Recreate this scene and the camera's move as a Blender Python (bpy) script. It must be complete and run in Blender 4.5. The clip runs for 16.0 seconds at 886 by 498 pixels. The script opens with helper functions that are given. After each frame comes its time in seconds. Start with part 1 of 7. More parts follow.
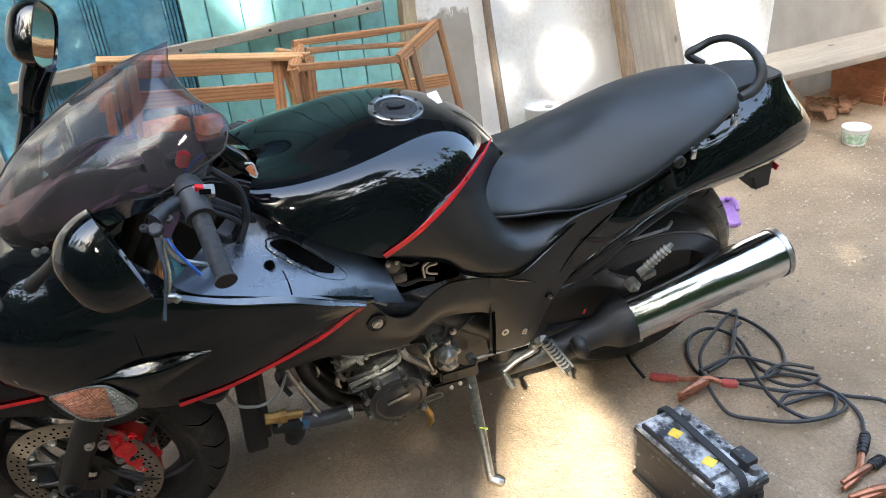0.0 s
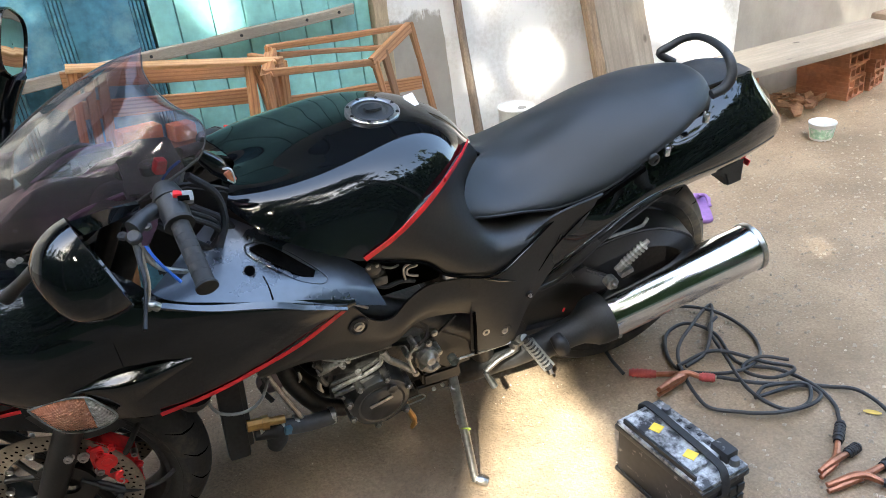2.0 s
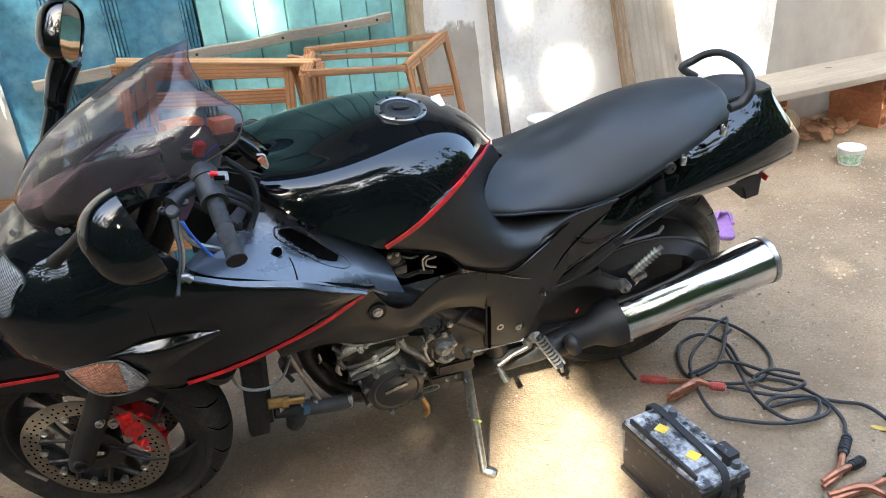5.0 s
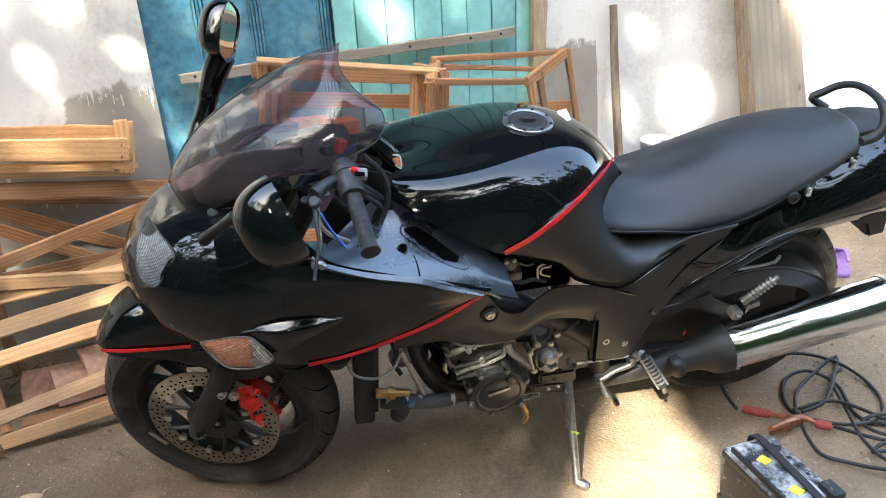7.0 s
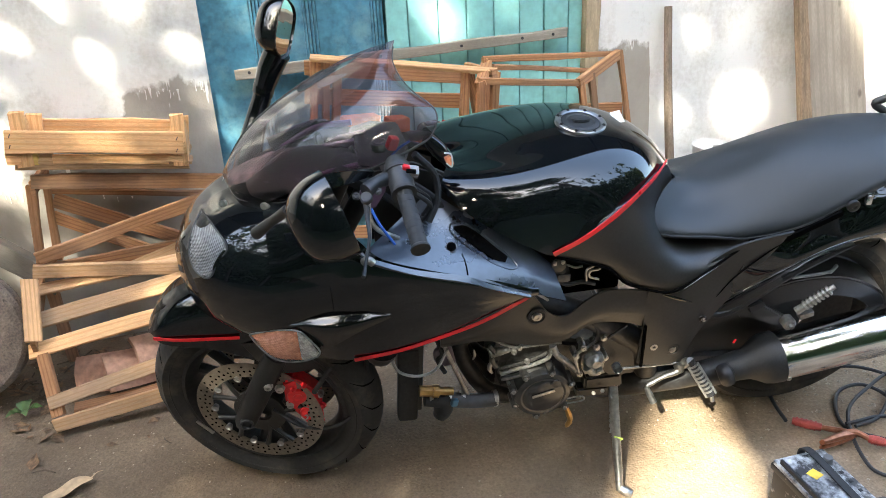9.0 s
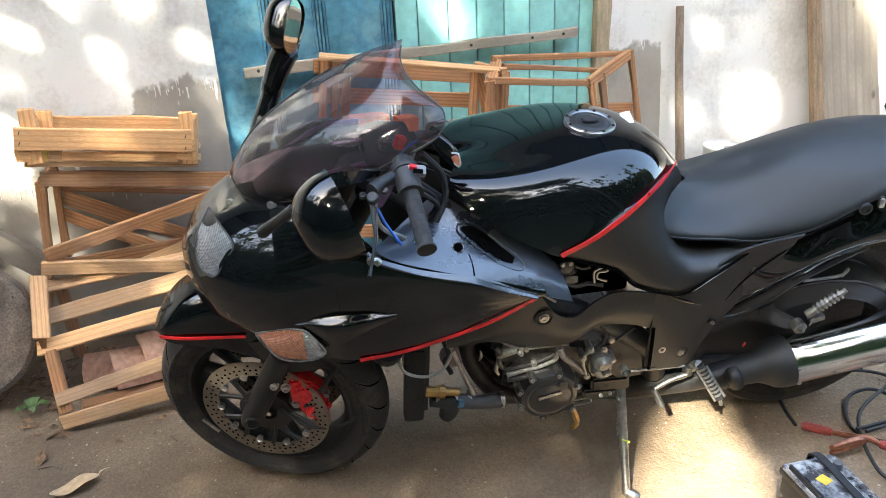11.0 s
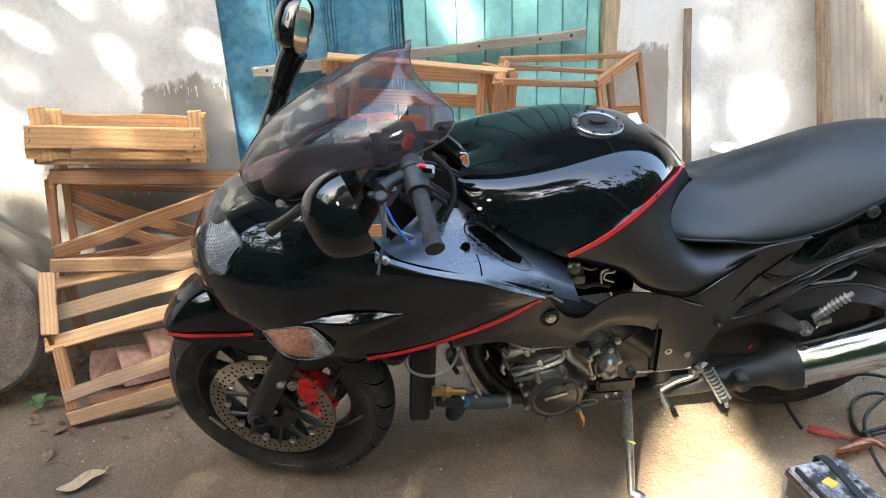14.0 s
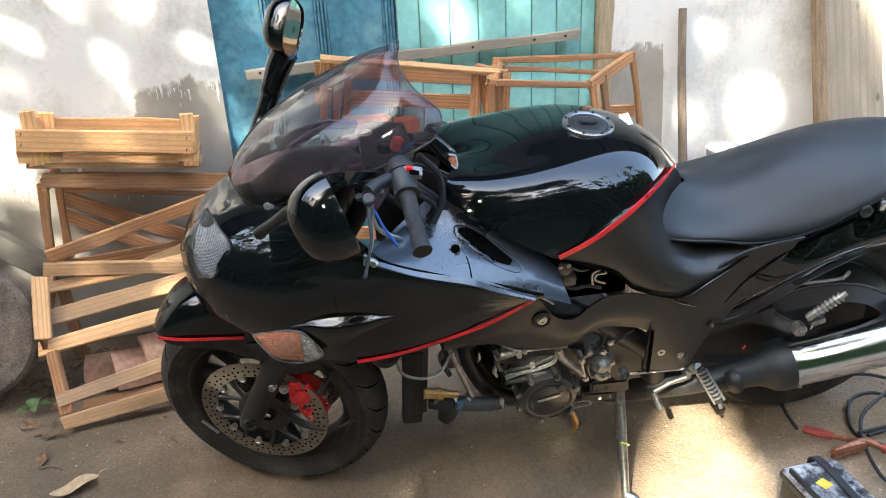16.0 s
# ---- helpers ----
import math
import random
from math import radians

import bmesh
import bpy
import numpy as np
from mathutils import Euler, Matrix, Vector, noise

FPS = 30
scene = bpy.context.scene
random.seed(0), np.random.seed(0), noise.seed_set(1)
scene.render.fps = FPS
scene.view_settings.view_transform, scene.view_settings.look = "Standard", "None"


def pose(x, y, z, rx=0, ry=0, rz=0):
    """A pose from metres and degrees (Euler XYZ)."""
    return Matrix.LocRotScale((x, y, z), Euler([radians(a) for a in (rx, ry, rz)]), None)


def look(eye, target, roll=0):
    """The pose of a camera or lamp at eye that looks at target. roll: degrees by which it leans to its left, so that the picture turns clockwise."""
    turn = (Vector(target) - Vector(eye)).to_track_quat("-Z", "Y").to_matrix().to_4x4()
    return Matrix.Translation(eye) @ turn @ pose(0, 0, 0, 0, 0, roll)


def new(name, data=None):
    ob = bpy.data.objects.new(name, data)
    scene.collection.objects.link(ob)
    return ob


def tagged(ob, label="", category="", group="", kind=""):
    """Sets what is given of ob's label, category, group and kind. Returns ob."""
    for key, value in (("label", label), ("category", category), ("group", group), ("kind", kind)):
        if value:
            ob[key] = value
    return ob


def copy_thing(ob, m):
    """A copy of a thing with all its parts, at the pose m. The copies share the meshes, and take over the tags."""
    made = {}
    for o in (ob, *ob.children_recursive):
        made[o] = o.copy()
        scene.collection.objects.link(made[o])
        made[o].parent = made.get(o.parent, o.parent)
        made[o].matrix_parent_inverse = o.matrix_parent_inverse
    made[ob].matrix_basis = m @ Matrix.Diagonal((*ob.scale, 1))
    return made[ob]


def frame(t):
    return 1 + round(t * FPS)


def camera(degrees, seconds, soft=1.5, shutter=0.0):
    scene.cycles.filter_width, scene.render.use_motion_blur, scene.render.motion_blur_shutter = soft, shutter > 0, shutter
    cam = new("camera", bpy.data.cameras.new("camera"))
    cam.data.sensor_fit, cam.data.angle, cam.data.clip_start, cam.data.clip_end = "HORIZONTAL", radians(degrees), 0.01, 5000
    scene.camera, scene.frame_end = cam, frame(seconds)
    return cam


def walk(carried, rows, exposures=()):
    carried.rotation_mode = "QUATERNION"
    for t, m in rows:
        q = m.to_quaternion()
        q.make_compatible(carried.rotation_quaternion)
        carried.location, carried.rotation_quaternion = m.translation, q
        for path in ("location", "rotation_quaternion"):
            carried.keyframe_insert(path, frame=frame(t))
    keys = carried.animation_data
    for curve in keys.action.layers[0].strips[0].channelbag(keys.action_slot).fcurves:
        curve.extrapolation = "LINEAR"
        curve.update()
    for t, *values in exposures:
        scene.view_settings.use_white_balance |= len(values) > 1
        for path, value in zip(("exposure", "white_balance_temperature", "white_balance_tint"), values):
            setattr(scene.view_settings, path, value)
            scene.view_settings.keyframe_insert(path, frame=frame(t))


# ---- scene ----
cam = camera(59.4, 16.0, soft=0.9)
PATH = [
    (0, (0.517, -1.605, 1.4), (0.903, 0.117, 0.46), -5.9),
    (0.5, (0.523, -1.601, 1.396), (0.936, 0.116, 0.456), -6.1),
    (1, (0.518, -1.604, 1.395), (0.946, 0.109, 0.454), -6.2),
    (1.5, (0.508, -1.607, 1.4), (0.949, 0.101, 0.458), -6.2),
    (2, (0.504, -1.606, 1.4), (0.956, 0.101, 0.46), -6.2),
    (2.5, (0.502, -1.618, 1.402), (0.969, 0.088, 0.467), -6.0),
    (3, (0.482, -1.63, 1.403), (0.953, 0.078, 0.474), -5.9),
    (3.5, (0.489, -1.657, 1.399), (0.929, 0.061, 0.476), -5.4),
    (4, (0.516, -1.676, 1.391), (0.923, 0.053, 0.471), -4.9),
    (6.5, (0.452, -1.732, 1.392), (0.742, 0.053, 0.538), -3.2),
    (7, (0.431, -1.742, 1.404), (0.599, 0.059, 0.551), -2.9),
    (7.5, (0.418, -1.74, 1.402), (0.537, 0.067, 0.553), -2.9),
    (8, (0.418, -1.746, 1.402), (0.511, 0.063, 0.556), -2.8),
    (8.5, (0.416, -1.745, 1.401), (0.491, 0.065, 0.555), -2.8),
    (9, (0.418, -1.741, 1.401), (0.478, 0.07, 0.554), -2.8),
    (11.5, (0.425, -1.732, 1.398), (0.457, 0.079, 0.55), -2.7),
    (12, (0.426, -1.732, 1.395), (0.455, 0.08, 0.548), -2.7),
    (12.5, (0.427, -1.732, 1.395), (0.455, 0.08, 0.548), -2.6),
    (13, (0.425, -1.733, 1.398), (0.452, 0.079, 0.551), -2.6),
    (13.5, (0.416, -1.735, 1.398), (0.442, 0.078, 0.555), -2.5),
    (14, (0.418, -1.738, 1.398), (0.441, 0.075, 0.554), -2.4),
    (14.5, (0.423, -1.743, 1.399), (0.444, 0.07, 0.557), -2.4),
    (15, (0.429, -1.741, 1.4), (0.448, 0.074, 0.558), -2.5),
    (15.5, (0.438, -1.735, 1.398), (0.457, 0.08, 0.558), -2.6),
    (16, (0.443, -1.732, 1.396), (0.461, 0.082, 0.555), -2.8),
]
walk(cam, [(t, look(eye, target, roll)) for t, eye, target, roll in PATH], exposures=((0.0, 3.78, 6550, 4), (4.0, 3.78, 6550, 4), (7.0, 3.90, 6650, 4), (16.0, 3.90, 6650, 4)))

# ---- light ----
SUN_ELEV, SUN_AZ = 39.0, 205.0
world = bpy.data.worlds.new("world")
scene.world = world
world.use_nodes = True
wn = world.node_tree.nodes
sky = wn.new("ShaderNodeTexSky")
sky.sky_type = "NISHITA"
sky.sun_disc = False
sky.sun_elevation = radians(SUN_ELEV)
sky.sun_rotation = radians(SUN_AZ)
sky.dust_density = 4.0
world.node_tree.links.new(sky.outputs[0], wn["Background"].inputs[0])
wn["Background"].inputs[1].default_value = 0.15
sun_to = Vector((math.sin(radians(SUN_AZ)) * math.cos(radians(SUN_ELEV)),
                 math.cos(radians(SUN_AZ)) * math.cos(radians(SUN_ELEV)), math.sin(radians(SUN_ELEV))))
sun = new("sun", bpy.data.lights.new("sun", "SUN"))
sun.data.energy, sun.data.angle, sun.data.color = 2.0, radians(0.6), (1.0, 0.93, 0.82)
sun.matrix_world = look(sun_to * 20, (0, 0, 0))


# ---- materials ----
def material(name, base, rough=0.6, metal=0.0, coat=0.0, spread=0.15, scale=8.0, bump=0.0, fine=60.0, tint=None, stain=None, spec=0.5, per_object=0.0, stretch=None):
    m = bpy.data.materials.new(name)
    m.use_nodes = True
    nt = m.node_tree
    n, ln = nt.nodes, nt.links
    b = n["Principled BSDF"]
    b.inputs["Roughness"].default_value = rough
    b.inputs["Metallic"].default_value = metal
    b.inputs["Coat Weight"].default_value = coat
    b.inputs["Coat Roughness"].default_value = 0.04
    b.inputs["Specular IOR Level"].default_value = spec
    tc = n.new("ShaderNodeTexCoord")
    mp = n.new("ShaderNodeMapping")
    ln.new(tc.outputs["Object"], mp.inputs[0])
    if stretch:
        mp.inputs["Scale"].default_value = stretch
    a = n.new("ShaderNodeTexNoise")
    a.inputs["Scale"].default_value, a.inputs["Detail"].default_value = scale, 6.0
    f = n.new("ShaderNodeTexNoise")
    f.inputs["Scale"].default_value, f.inputs["Detail"].default_value = fine, 4.0
    ln.new(mp.outputs[0], a.inputs["Vector"])
    ln.new(mp.outputs[0], f.inputs["Vector"])
    if per_object:
        oi = n.new("ShaderNodeObjectInfo")
        mul = n.new("ShaderNodeMath")
        mul.operation = "MULTIPLY"
        mul.inputs[1].default_value = 37.0
        ln.new(oi.outputs["Random"], mul.inputs[0])
        a.noise_dimensions = f.noise_dimensions = "4D"
        ln.new(mul.outputs[0], a.inputs["W"])
        ln.new(mul.outputs[0], f.inputs["W"])
    ramp = n.new("ShaderNodeValToRGB")
    ramp.color_ramp.elements[0].position, ramp.color_ramp.elements[1].position = 0.3, 0.7
    dark = tuple(v * (1 - spread) for v in base)
    light = tuple(min(1, v * (1 + spread)) for v in (tint or base))
    ramp.color_ramp.elements[0].color, ramp.color_ramp.elements[1].color = (*dark, 1), (*light, 1)
    ln.new(a.outputs["Fac"], ramp.inputs[0])
    fr = n.new("ShaderNodeMapRange")
    fr.inputs["From Min"].default_value, fr.inputs["From Max"].default_value = 0.3, 0.7
    fr.inputs["To Min"].default_value, fr.inputs["To Max"].default_value = 1 - spread, 1 + spread * 0.6
    ln.new(f.outputs["Fac"], fr.inputs["Value"])
    mix = n.new("ShaderNodeVectorMath")
    mix.operation = "SCALE"
    ln.new(ramp.outputs[0], mix.inputs[0])
    ln.new(fr.outputs[0], mix.inputs["Scale"])
    out = mix.outputs[0]
    if per_object:
        hv = n.new("ShaderNodeMapRange")
        hv.inputs["To Min"].default_value, hv.inputs["To Max"].default_value = 1 - per_object, 1 + per_object
        ln.new(oi.outputs["Random"], hv.inputs["Value"])
        mo = n.new("ShaderNodeVectorMath")
        mo.operation = "SCALE"
        ln.new(out, mo.inputs[0])
        ln.new(hv.outputs[0], mo.inputs["Scale"])
        out = mo.outputs[0]
    if stain:
        colour, size, low, high = stain
        st = n.new("ShaderNodeTexNoise")
        st.inputs["Scale"].default_value, st.inputs["Detail"].default_value, st.inputs["Roughness"].default_value = size, 8.0, 0.65
        ln.new(mp.outputs[0], st.inputs["Vector"])
        sr = n.new("ShaderNodeMapRange")
        sr.inputs["From Min"].default_value, sr.inputs["From Max"].default_value = low, high
        ln.new(st.outputs["Fac"], sr.inputs["Value"])
        mx = n.new("ShaderNodeMix")
        mx.data_type = "RGBA"
        ln.new(sr.outputs[0], mx.inputs[0])
        ln.new(out, mx.inputs[6])
        mx.inputs[7].default_value = (*colour, 1)
        out = mx.outputs[2]
    ln.new(out, b.inputs["Base Color"])
    if bump:
        bp = n.new("ShaderNodeBump")
        bp.inputs["Strength"].default_value, bp.inputs["Distance"].default_value = bump, 0.004
        ln.new(f.outputs["Fac"], bp.inputs["Height"])
        ln.new(bp.outputs[0], b.inputs["Normal"])
    rr = n.new("ShaderNodeMapRange")
    rr.inputs["From Min"].default_value, rr.inputs["From Max"].default_value = 0.3, 0.7
    rr.inputs["To Min"].default_value, rr.inputs["To Max"].default_value = max(0.0, rough - 0.12 * rough), min(1, rough + 0.2 * rough)
    ln.new(a.outputs["Fac"], rr.inputs["Value"])
    ln.new(rr.outputs[0], b.inputs["Roughness"])
    return m


gloss_black = material("gloss_black", (0.004, 0.005, 0.006), 0.03, coat=0.25, spread=0.2, spec=0.5)
navy_black = material("navy_black", (0.034, 0.044, 0.062), 0.28, coat=0.5, spread=0.2, spec=1.0)
matt_black = material("matt_black", (0.017, 0.0165, 0.0155), 0.4, spread=0.25, fine=160, bump=0.05)
plastic_black = material("plastic_black", (0.016, 0.017, 0.018), 0.5, spread=0.3, fine=200, bump=0.08)
seat_vinyl = material("seat_vinyl", (0.014, 0.0165, 0.0185), 0.5, spread=0.15, fine=700, bump=0.15, spec=0.55)
rubber = material("rubber", (0.02, 0.02, 0.021), 0.75, spread=0.3, fine=90, bump=0.1)
tyre_rubber = material("tyre_rubber", (0.022, 0.021, 0.02), 0.7, spread=0.3, fine=120, bump=0.15, stain=((0.13, 0.1, 0.07), 9, 0.5, 0.8))
chrome = material("chrome", (0.72, 0.72, 0.73), 0.15, metal=1.0, spread=0.08, fine=30, stain=((0.35, 0.3, 0.25), 20, 0.62, 0.8))
steel = material("steel", (0.45, 0.44, 0.42), 0.35, metal=1.0, spread=0.3, fine=90, bump=0.1)
cast_metal = material("cast_metal", (0.27, 0.265, 0.25), 0.38, metal=0.5, spread=0.35, fine=110, bump=0.15, stain=((0.17, 0.14, 0.1), 25, 0.5, 0.75))
dark_metal = material("dark_metal", (0.03, 0.03, 0.031), 0.45, metal=0.4, spread=0.35, fine=90, bump=0.1)
red_tape = material("red_tape", (0.75, 0.012, 0.02), 0.3, coat=0.3, spread=0.12)
red_paint = material("red_paint", (0.74, 0.014, 0.02), 0.35, coat=0.3, spread=0.2, fine=90)
engine_black = material("engine_black", (0.075, 0.072, 0.067), 0.4, metal=0.35, spread=0.4, fine=110, bump=0.15, stain=((0.11, 0.095, 0.075), 22, 0.55, 0.75))
disc_metal = material("disc_metal", (0.21, 0.17, 0.13), 0.5, metal=0.3, spread=0.25, fine=120)
brass = material("brass", (0.45, 0.27, 0.1), 0.4, metal=0.9, spread=0.3, fine=60)
soil = material("soil", (0.137, 0.096, 0.060), 0.95, spread=0.2, scale=2.5, fine=150, bump=0.5, tint=(0.172, 0.124, 0.080), stain=((0.098, 0.066, 0.038), 1.7, 0.52, 0.78))
sn, sl = soil.node_tree.nodes, soil.node_tree.links


def soil_node(kind, **values):
    q = sn.new("ShaderNode" + kind)
    for k_, v_ in values.items():
        q.inputs[k_.replace("_", " ")].default_value = v_
    return q


s_tc = sn.new("ShaderNodeTexCoord")
lumps = soil_node("TexNoise", Scale=9.0, Detail=8.0, Roughness=0.6)
flakes = soil_node("TexVoronoi", Scale=38.0)
flakes.feature = "DISTANCE_TO_EDGE"
wobble = soil_node("TexNoise", Scale=7.0, Detail=4.0)
crumbs = soil_node("TexVoronoi", Scale=130.0)
warp_ = sn.new("ShaderNodeVectorMath")
warp_.operation = "MULTIPLY_ADD"
warp_.inputs[1].default_value = (0.28, 0.28, 0.28)
for q in (lumps, wobble, crumbs):
    sl.new(s_tc.outputs["Object"], q.inputs["Vector"])
sl.new(wobble.outputs["Color"], warp_.inputs[0])
sl.new(s_tc.outputs["Object"], warp_.inputs[2])
sl.new(warp_.outputs[0], flakes.inputs["Vector"])
crack = soil_node("MapRange", From_Min=0.0, From_Max=0.10)
sl.new(flakes.outputs["Distance"], crack.inputs["Value"])
# dusty dry gravel thickens along +x; the shade towards -x is painted in too
s_xyz = sn.new("ShaderNodeSeparateXYZ")
sl.new(s_tc.outputs["Object"], s_xyz.inputs[0])
s_sum = sn.new("ShaderNodeMath")
s_sum.operation = "MULTIPLY_ADD"
s_sum.inputs[1].default_value = 1.6
sl.new(wobble.outputs["Fac"], s_sum.inputs[0])
sl.new(s_xyz.outputs["X"], s_sum.inputs[2])
dry = soil_node("MapRange", From_Min=1.0, From_Max=2.7)
sl.new(s_sum.outputs[0], dry.inputs["Value"])
s_bsdf = sn["Principled BSDF"]
earth = s_bsdf.inputs["Base Color"].links[0].from_socket
lit_gravel_tint = sn.new("ShaderNodeVectorMath")
lit_gravel_tint.operation = "MULTIPLY"
lit_gravel_tint.inputs[1].default_value = (1.9, 1.95, 1.98)
sl.new(earth, lit_gravel_tint.inputs[0])
s_mix = sn.new("ShaderNodeMix")
s_mix.data_type = "RGBA"
sl.new(dry.outputs[0], s_mix.inputs[0])
sl.new(earth, s_mix.inputs[6])
sl.new(lit_gravel_tint.outputs[0], s_mix.inputs[7])
c_var = soil_node("MapRange", To_Min=0.86, To_Max=1.10)
sl.new(crumbs.outputs["Color"], c_var.inputs["Value"])
s_fin = sn.new("ShaderNodeVectorMath")
s_fin.operation = "SCALE"
sl.new(s_mix.outputs[2], s_fin.inputs[0])
sl.new(c_var.outputs[0], s_fin.inputs["Scale"])
sl.new(s_fin.outputs[0], s_bsdf.inputs["Base Color"])
last_normal = None
for height_, strength_, distance_ in ((lumps.outputs["Fac"], 0.6, 0.02), (crack.outputs[0], 0.2, 0.004), (crumbs.outputs["Distance"], 0.2, 0.003)):
    sb = soil_node("Bump", Strength=strength_, Distance=distance_)
    sl.new(height_, sb.inputs["Height"])
    if last_normal:
        sl.new(last_normal, sb.inputs["Normal"])
    last_normal = sb.outputs[0]
fine_bump = s_bsdf.inputs["Normal"].links[0].from_node
sl.new(last_normal, fine_bump.inputs["Normal"])
white_wash = material("white_wash", (0.72, 0.71, 0.68), 0.9, spread=0.08, scale=3, fine=40, bump=0.3)
blue_paint = material("blue_paint", (0.075, 0.23, 0.32), 0.55, spread=0.28, scale=5, fine=40, bump=0.2, stain=((0.2, 0.37, 0.41), 9, 0.5, 0.72))
teal_paint = material("teal_paint", (0.28, 0.6, 0.57), 0.6, spread=0.12, scale=5, fine=40, bump=0.2, per_object=0.06)
# Shade inside holes and grooves is painted as this near-black, glossless colour.
recess_shade_m = material("recess_shade", (0.003, 0.003, 0.003), 0.95, spec=0.0)
bark_m = material("twig", (0.10, 0.07, 0.045), 0.9, spread=0.35, bump=0.4)
white_plastic = material("white_plastic", (0.75, 0.76, 0.75), 0.4, spread=0.06)


# ---- shaping ----
def link(name, bm, mat, parent=None, label="", smooth=True):
    me = bpy.data.meshes.new(name)
    bmesh.ops.recalc_face_normals(bm, faces=bm.faces)
    bm.to_mesh(me)
    bm.free()
    if smooth:
        for p in me.polygons:
            p.use_smooth = True
        me.set_sharp_from_angle(angle=radians(35))
    me.materials.append(mat)
    ob = new(name, me)
    if parent is not None:
        ob.parent = parent
    return tagged(ob, label)


def part(name, bm, mat, parent, label="", smooth=True):
    return link(name, bm, mat, parent, label, smooth)


def spline(pts, n):
    """n points along a smooth curve through pts."""
    p = np.array(pts, float)
    if len(p) == 2:
        return np.linspace(p[0], p[1], n)
    d = np.r_[0, np.cumsum(np.maximum(np.linalg.norm(np.diff(p, axis=0), axis=1), 1e-6) ** 0.5)]
    m = np.zeros_like(p)
    for i in range(len(p)):
        a, b = max(i - 1, 0), min(i + 1, len(p) - 1)
        m[i] = (p[b] - p[a]) / (d[b] - d[a])
    out = []
    for t in np.linspace(0, d[-1], n):
        i = min(np.searchsorted(d, t, side="right") - 1, len(p) - 2)
        h = d[i + 1] - d[i]
        u = (t - d[i]) / h
        out.append((2 * u**3 - 3 * u**2 + 1) * p[i] + (u**3 - 2 * u**2 + u) * h * m[i] + (-2 * u**3 + 3 * u**2) * p[i + 1] + (u**3 - u**2) * h * m[i + 1])
    return np.array(out)


def skin(rows, closed=False, caps=False, bm=None):
    """A sheet over rows of points; closed: each row is a ring."""
    bm = bm or bmesh.new()
    vs = [[bm.verts.new(p) for p in row] for row in rows]
    k = len(vs[0])
    for a, b in zip(vs, vs[1:]):
        for i in range(k if closed else k - 1):
            j = (i + 1) % k
            try:
                bm.faces.new((a[i], a[j], b[j], b[i]))
            except ValueError:
                pass
    if caps:
        for row in (vs[0], vs[-1]):
            try:
                bm.faces.new(row)
            except ValueError:
                pass
    return bm


def hull(stations, na=40, nr=18, caps=True, mirror=True):
    """A body lofted along x. Stations: x and half a section [(y, z), ...] from the top middle down the near side; mirrored to the far side."""
    k = max(len(s[1]) for s in stations)
    rows = []
    for x, half in stations:
        half = spline(half, nr)
        ring = [(x, y, z) for y, z in half]
        if mirror:
            ring += [(x, -y, z) for y, z in half[::-1] if abs(y) > 1e-4]
            ring = ring if abs(half[0][0]) > 1e-4 or abs(half[-1][0]) > 1e-4 else ring
        rows.append(ring)
    count = min(len(r) for r in rows)
    rows = [r[:count] for r in rows]
    grid = np.array(rows)
    fine = np.stack([spline(grid[:, i], na) for i in range(count)], 1)
    return skin(fine, closed=mirror, caps=caps)


def sheet(rows, na=24, nb=24, thick=0.004, bm=None, relax=0):
    """A panel with thickness over a few rows of points."""
    k = max(len(r) for r in rows)
    g = np.array([spline(r, nb) for r in rows])
    g = np.stack([spline(g[:, i], na) for i in range(nb)], 1)
    for _ in range(relax):
        g[1:-1, 1:-1] += 0.25 * (g[:-2, 1:-1] + g[2:, 1:-1] + g[1:-1, :-2] + g[1:-1, 2:] - 4 * g[1:-1, 1:-1]) * 0.9
    du = np.gradient(g, axis=0)
    dv = np.gradient(g, axis=1)
    nrm = np.cross(du, dv)
    nrm /= np.maximum(np.linalg.norm(nrm, axis=-1, keepdims=True), 1e-9)
    back = g - nrm * thick
    bm = bm or bmesh.new()
    A = [[bm.verts.new(p) for p in r] for r in g]
    B = [[bm.verts.new(p) for p in r] for r in back]
    for i in range(na - 1):
        for j in range(nb - 1):
            bm.faces.new((A[i][j], A[i + 1][j], A[i + 1][j + 1], A[i][j + 1]))
            bm.faces.new((B[i][j], B[i][j + 1], B[i + 1][j + 1], B[i + 1][j]))
    for i in range(na - 1):
        for j in (0, nb - 1):
            bm.faces.new((A[i][j], A[i + 1][j], B[i + 1][j], B[i][j]))
    for j in range(nb - 1):
        for i in (0, na - 1):
            bm.faces.new((A[i][j], A[i][j + 1], B[i][j + 1], B[i][j]))
    return bm


def tube(path, r, seg=10, n=None, caps=True, bm=None):
    """A round bar along a curve; r: radius, or a list of radii along it."""
    n = n or max(2, 6 * (len(path) - 1))
    p = spline(path, n)
    rad = np.interp(np.linspace(0, 1, n), np.linspace(0, 1, len(r)), r) if isinstance(r, (list, tuple)) else np.full(n, r)
    t = np.gradient(p, axis=0)
    t /= np.maximum(np.linalg.norm(t, axis=1, keepdims=True), 1e-9)
    up = np.array((0, 0, 1.0)) if abs(t[0][2]) < 0.9 else np.array((0, 1.0, 0))
    rows = []
    for i in range(n):
        a = np.cross(t[i], up)
        a /= max(np.linalg.norm(a), 1e-9)
        up = np.cross(a, t[i])
        rows.append([p[i] + rad[i] * (math.cos(2 * math.pi * j / seg) * a + math.sin(2 * math.pi * j / seg) * up) for j in range(seg)])
    return skin(rows, closed=True, caps=caps, bm=bm)


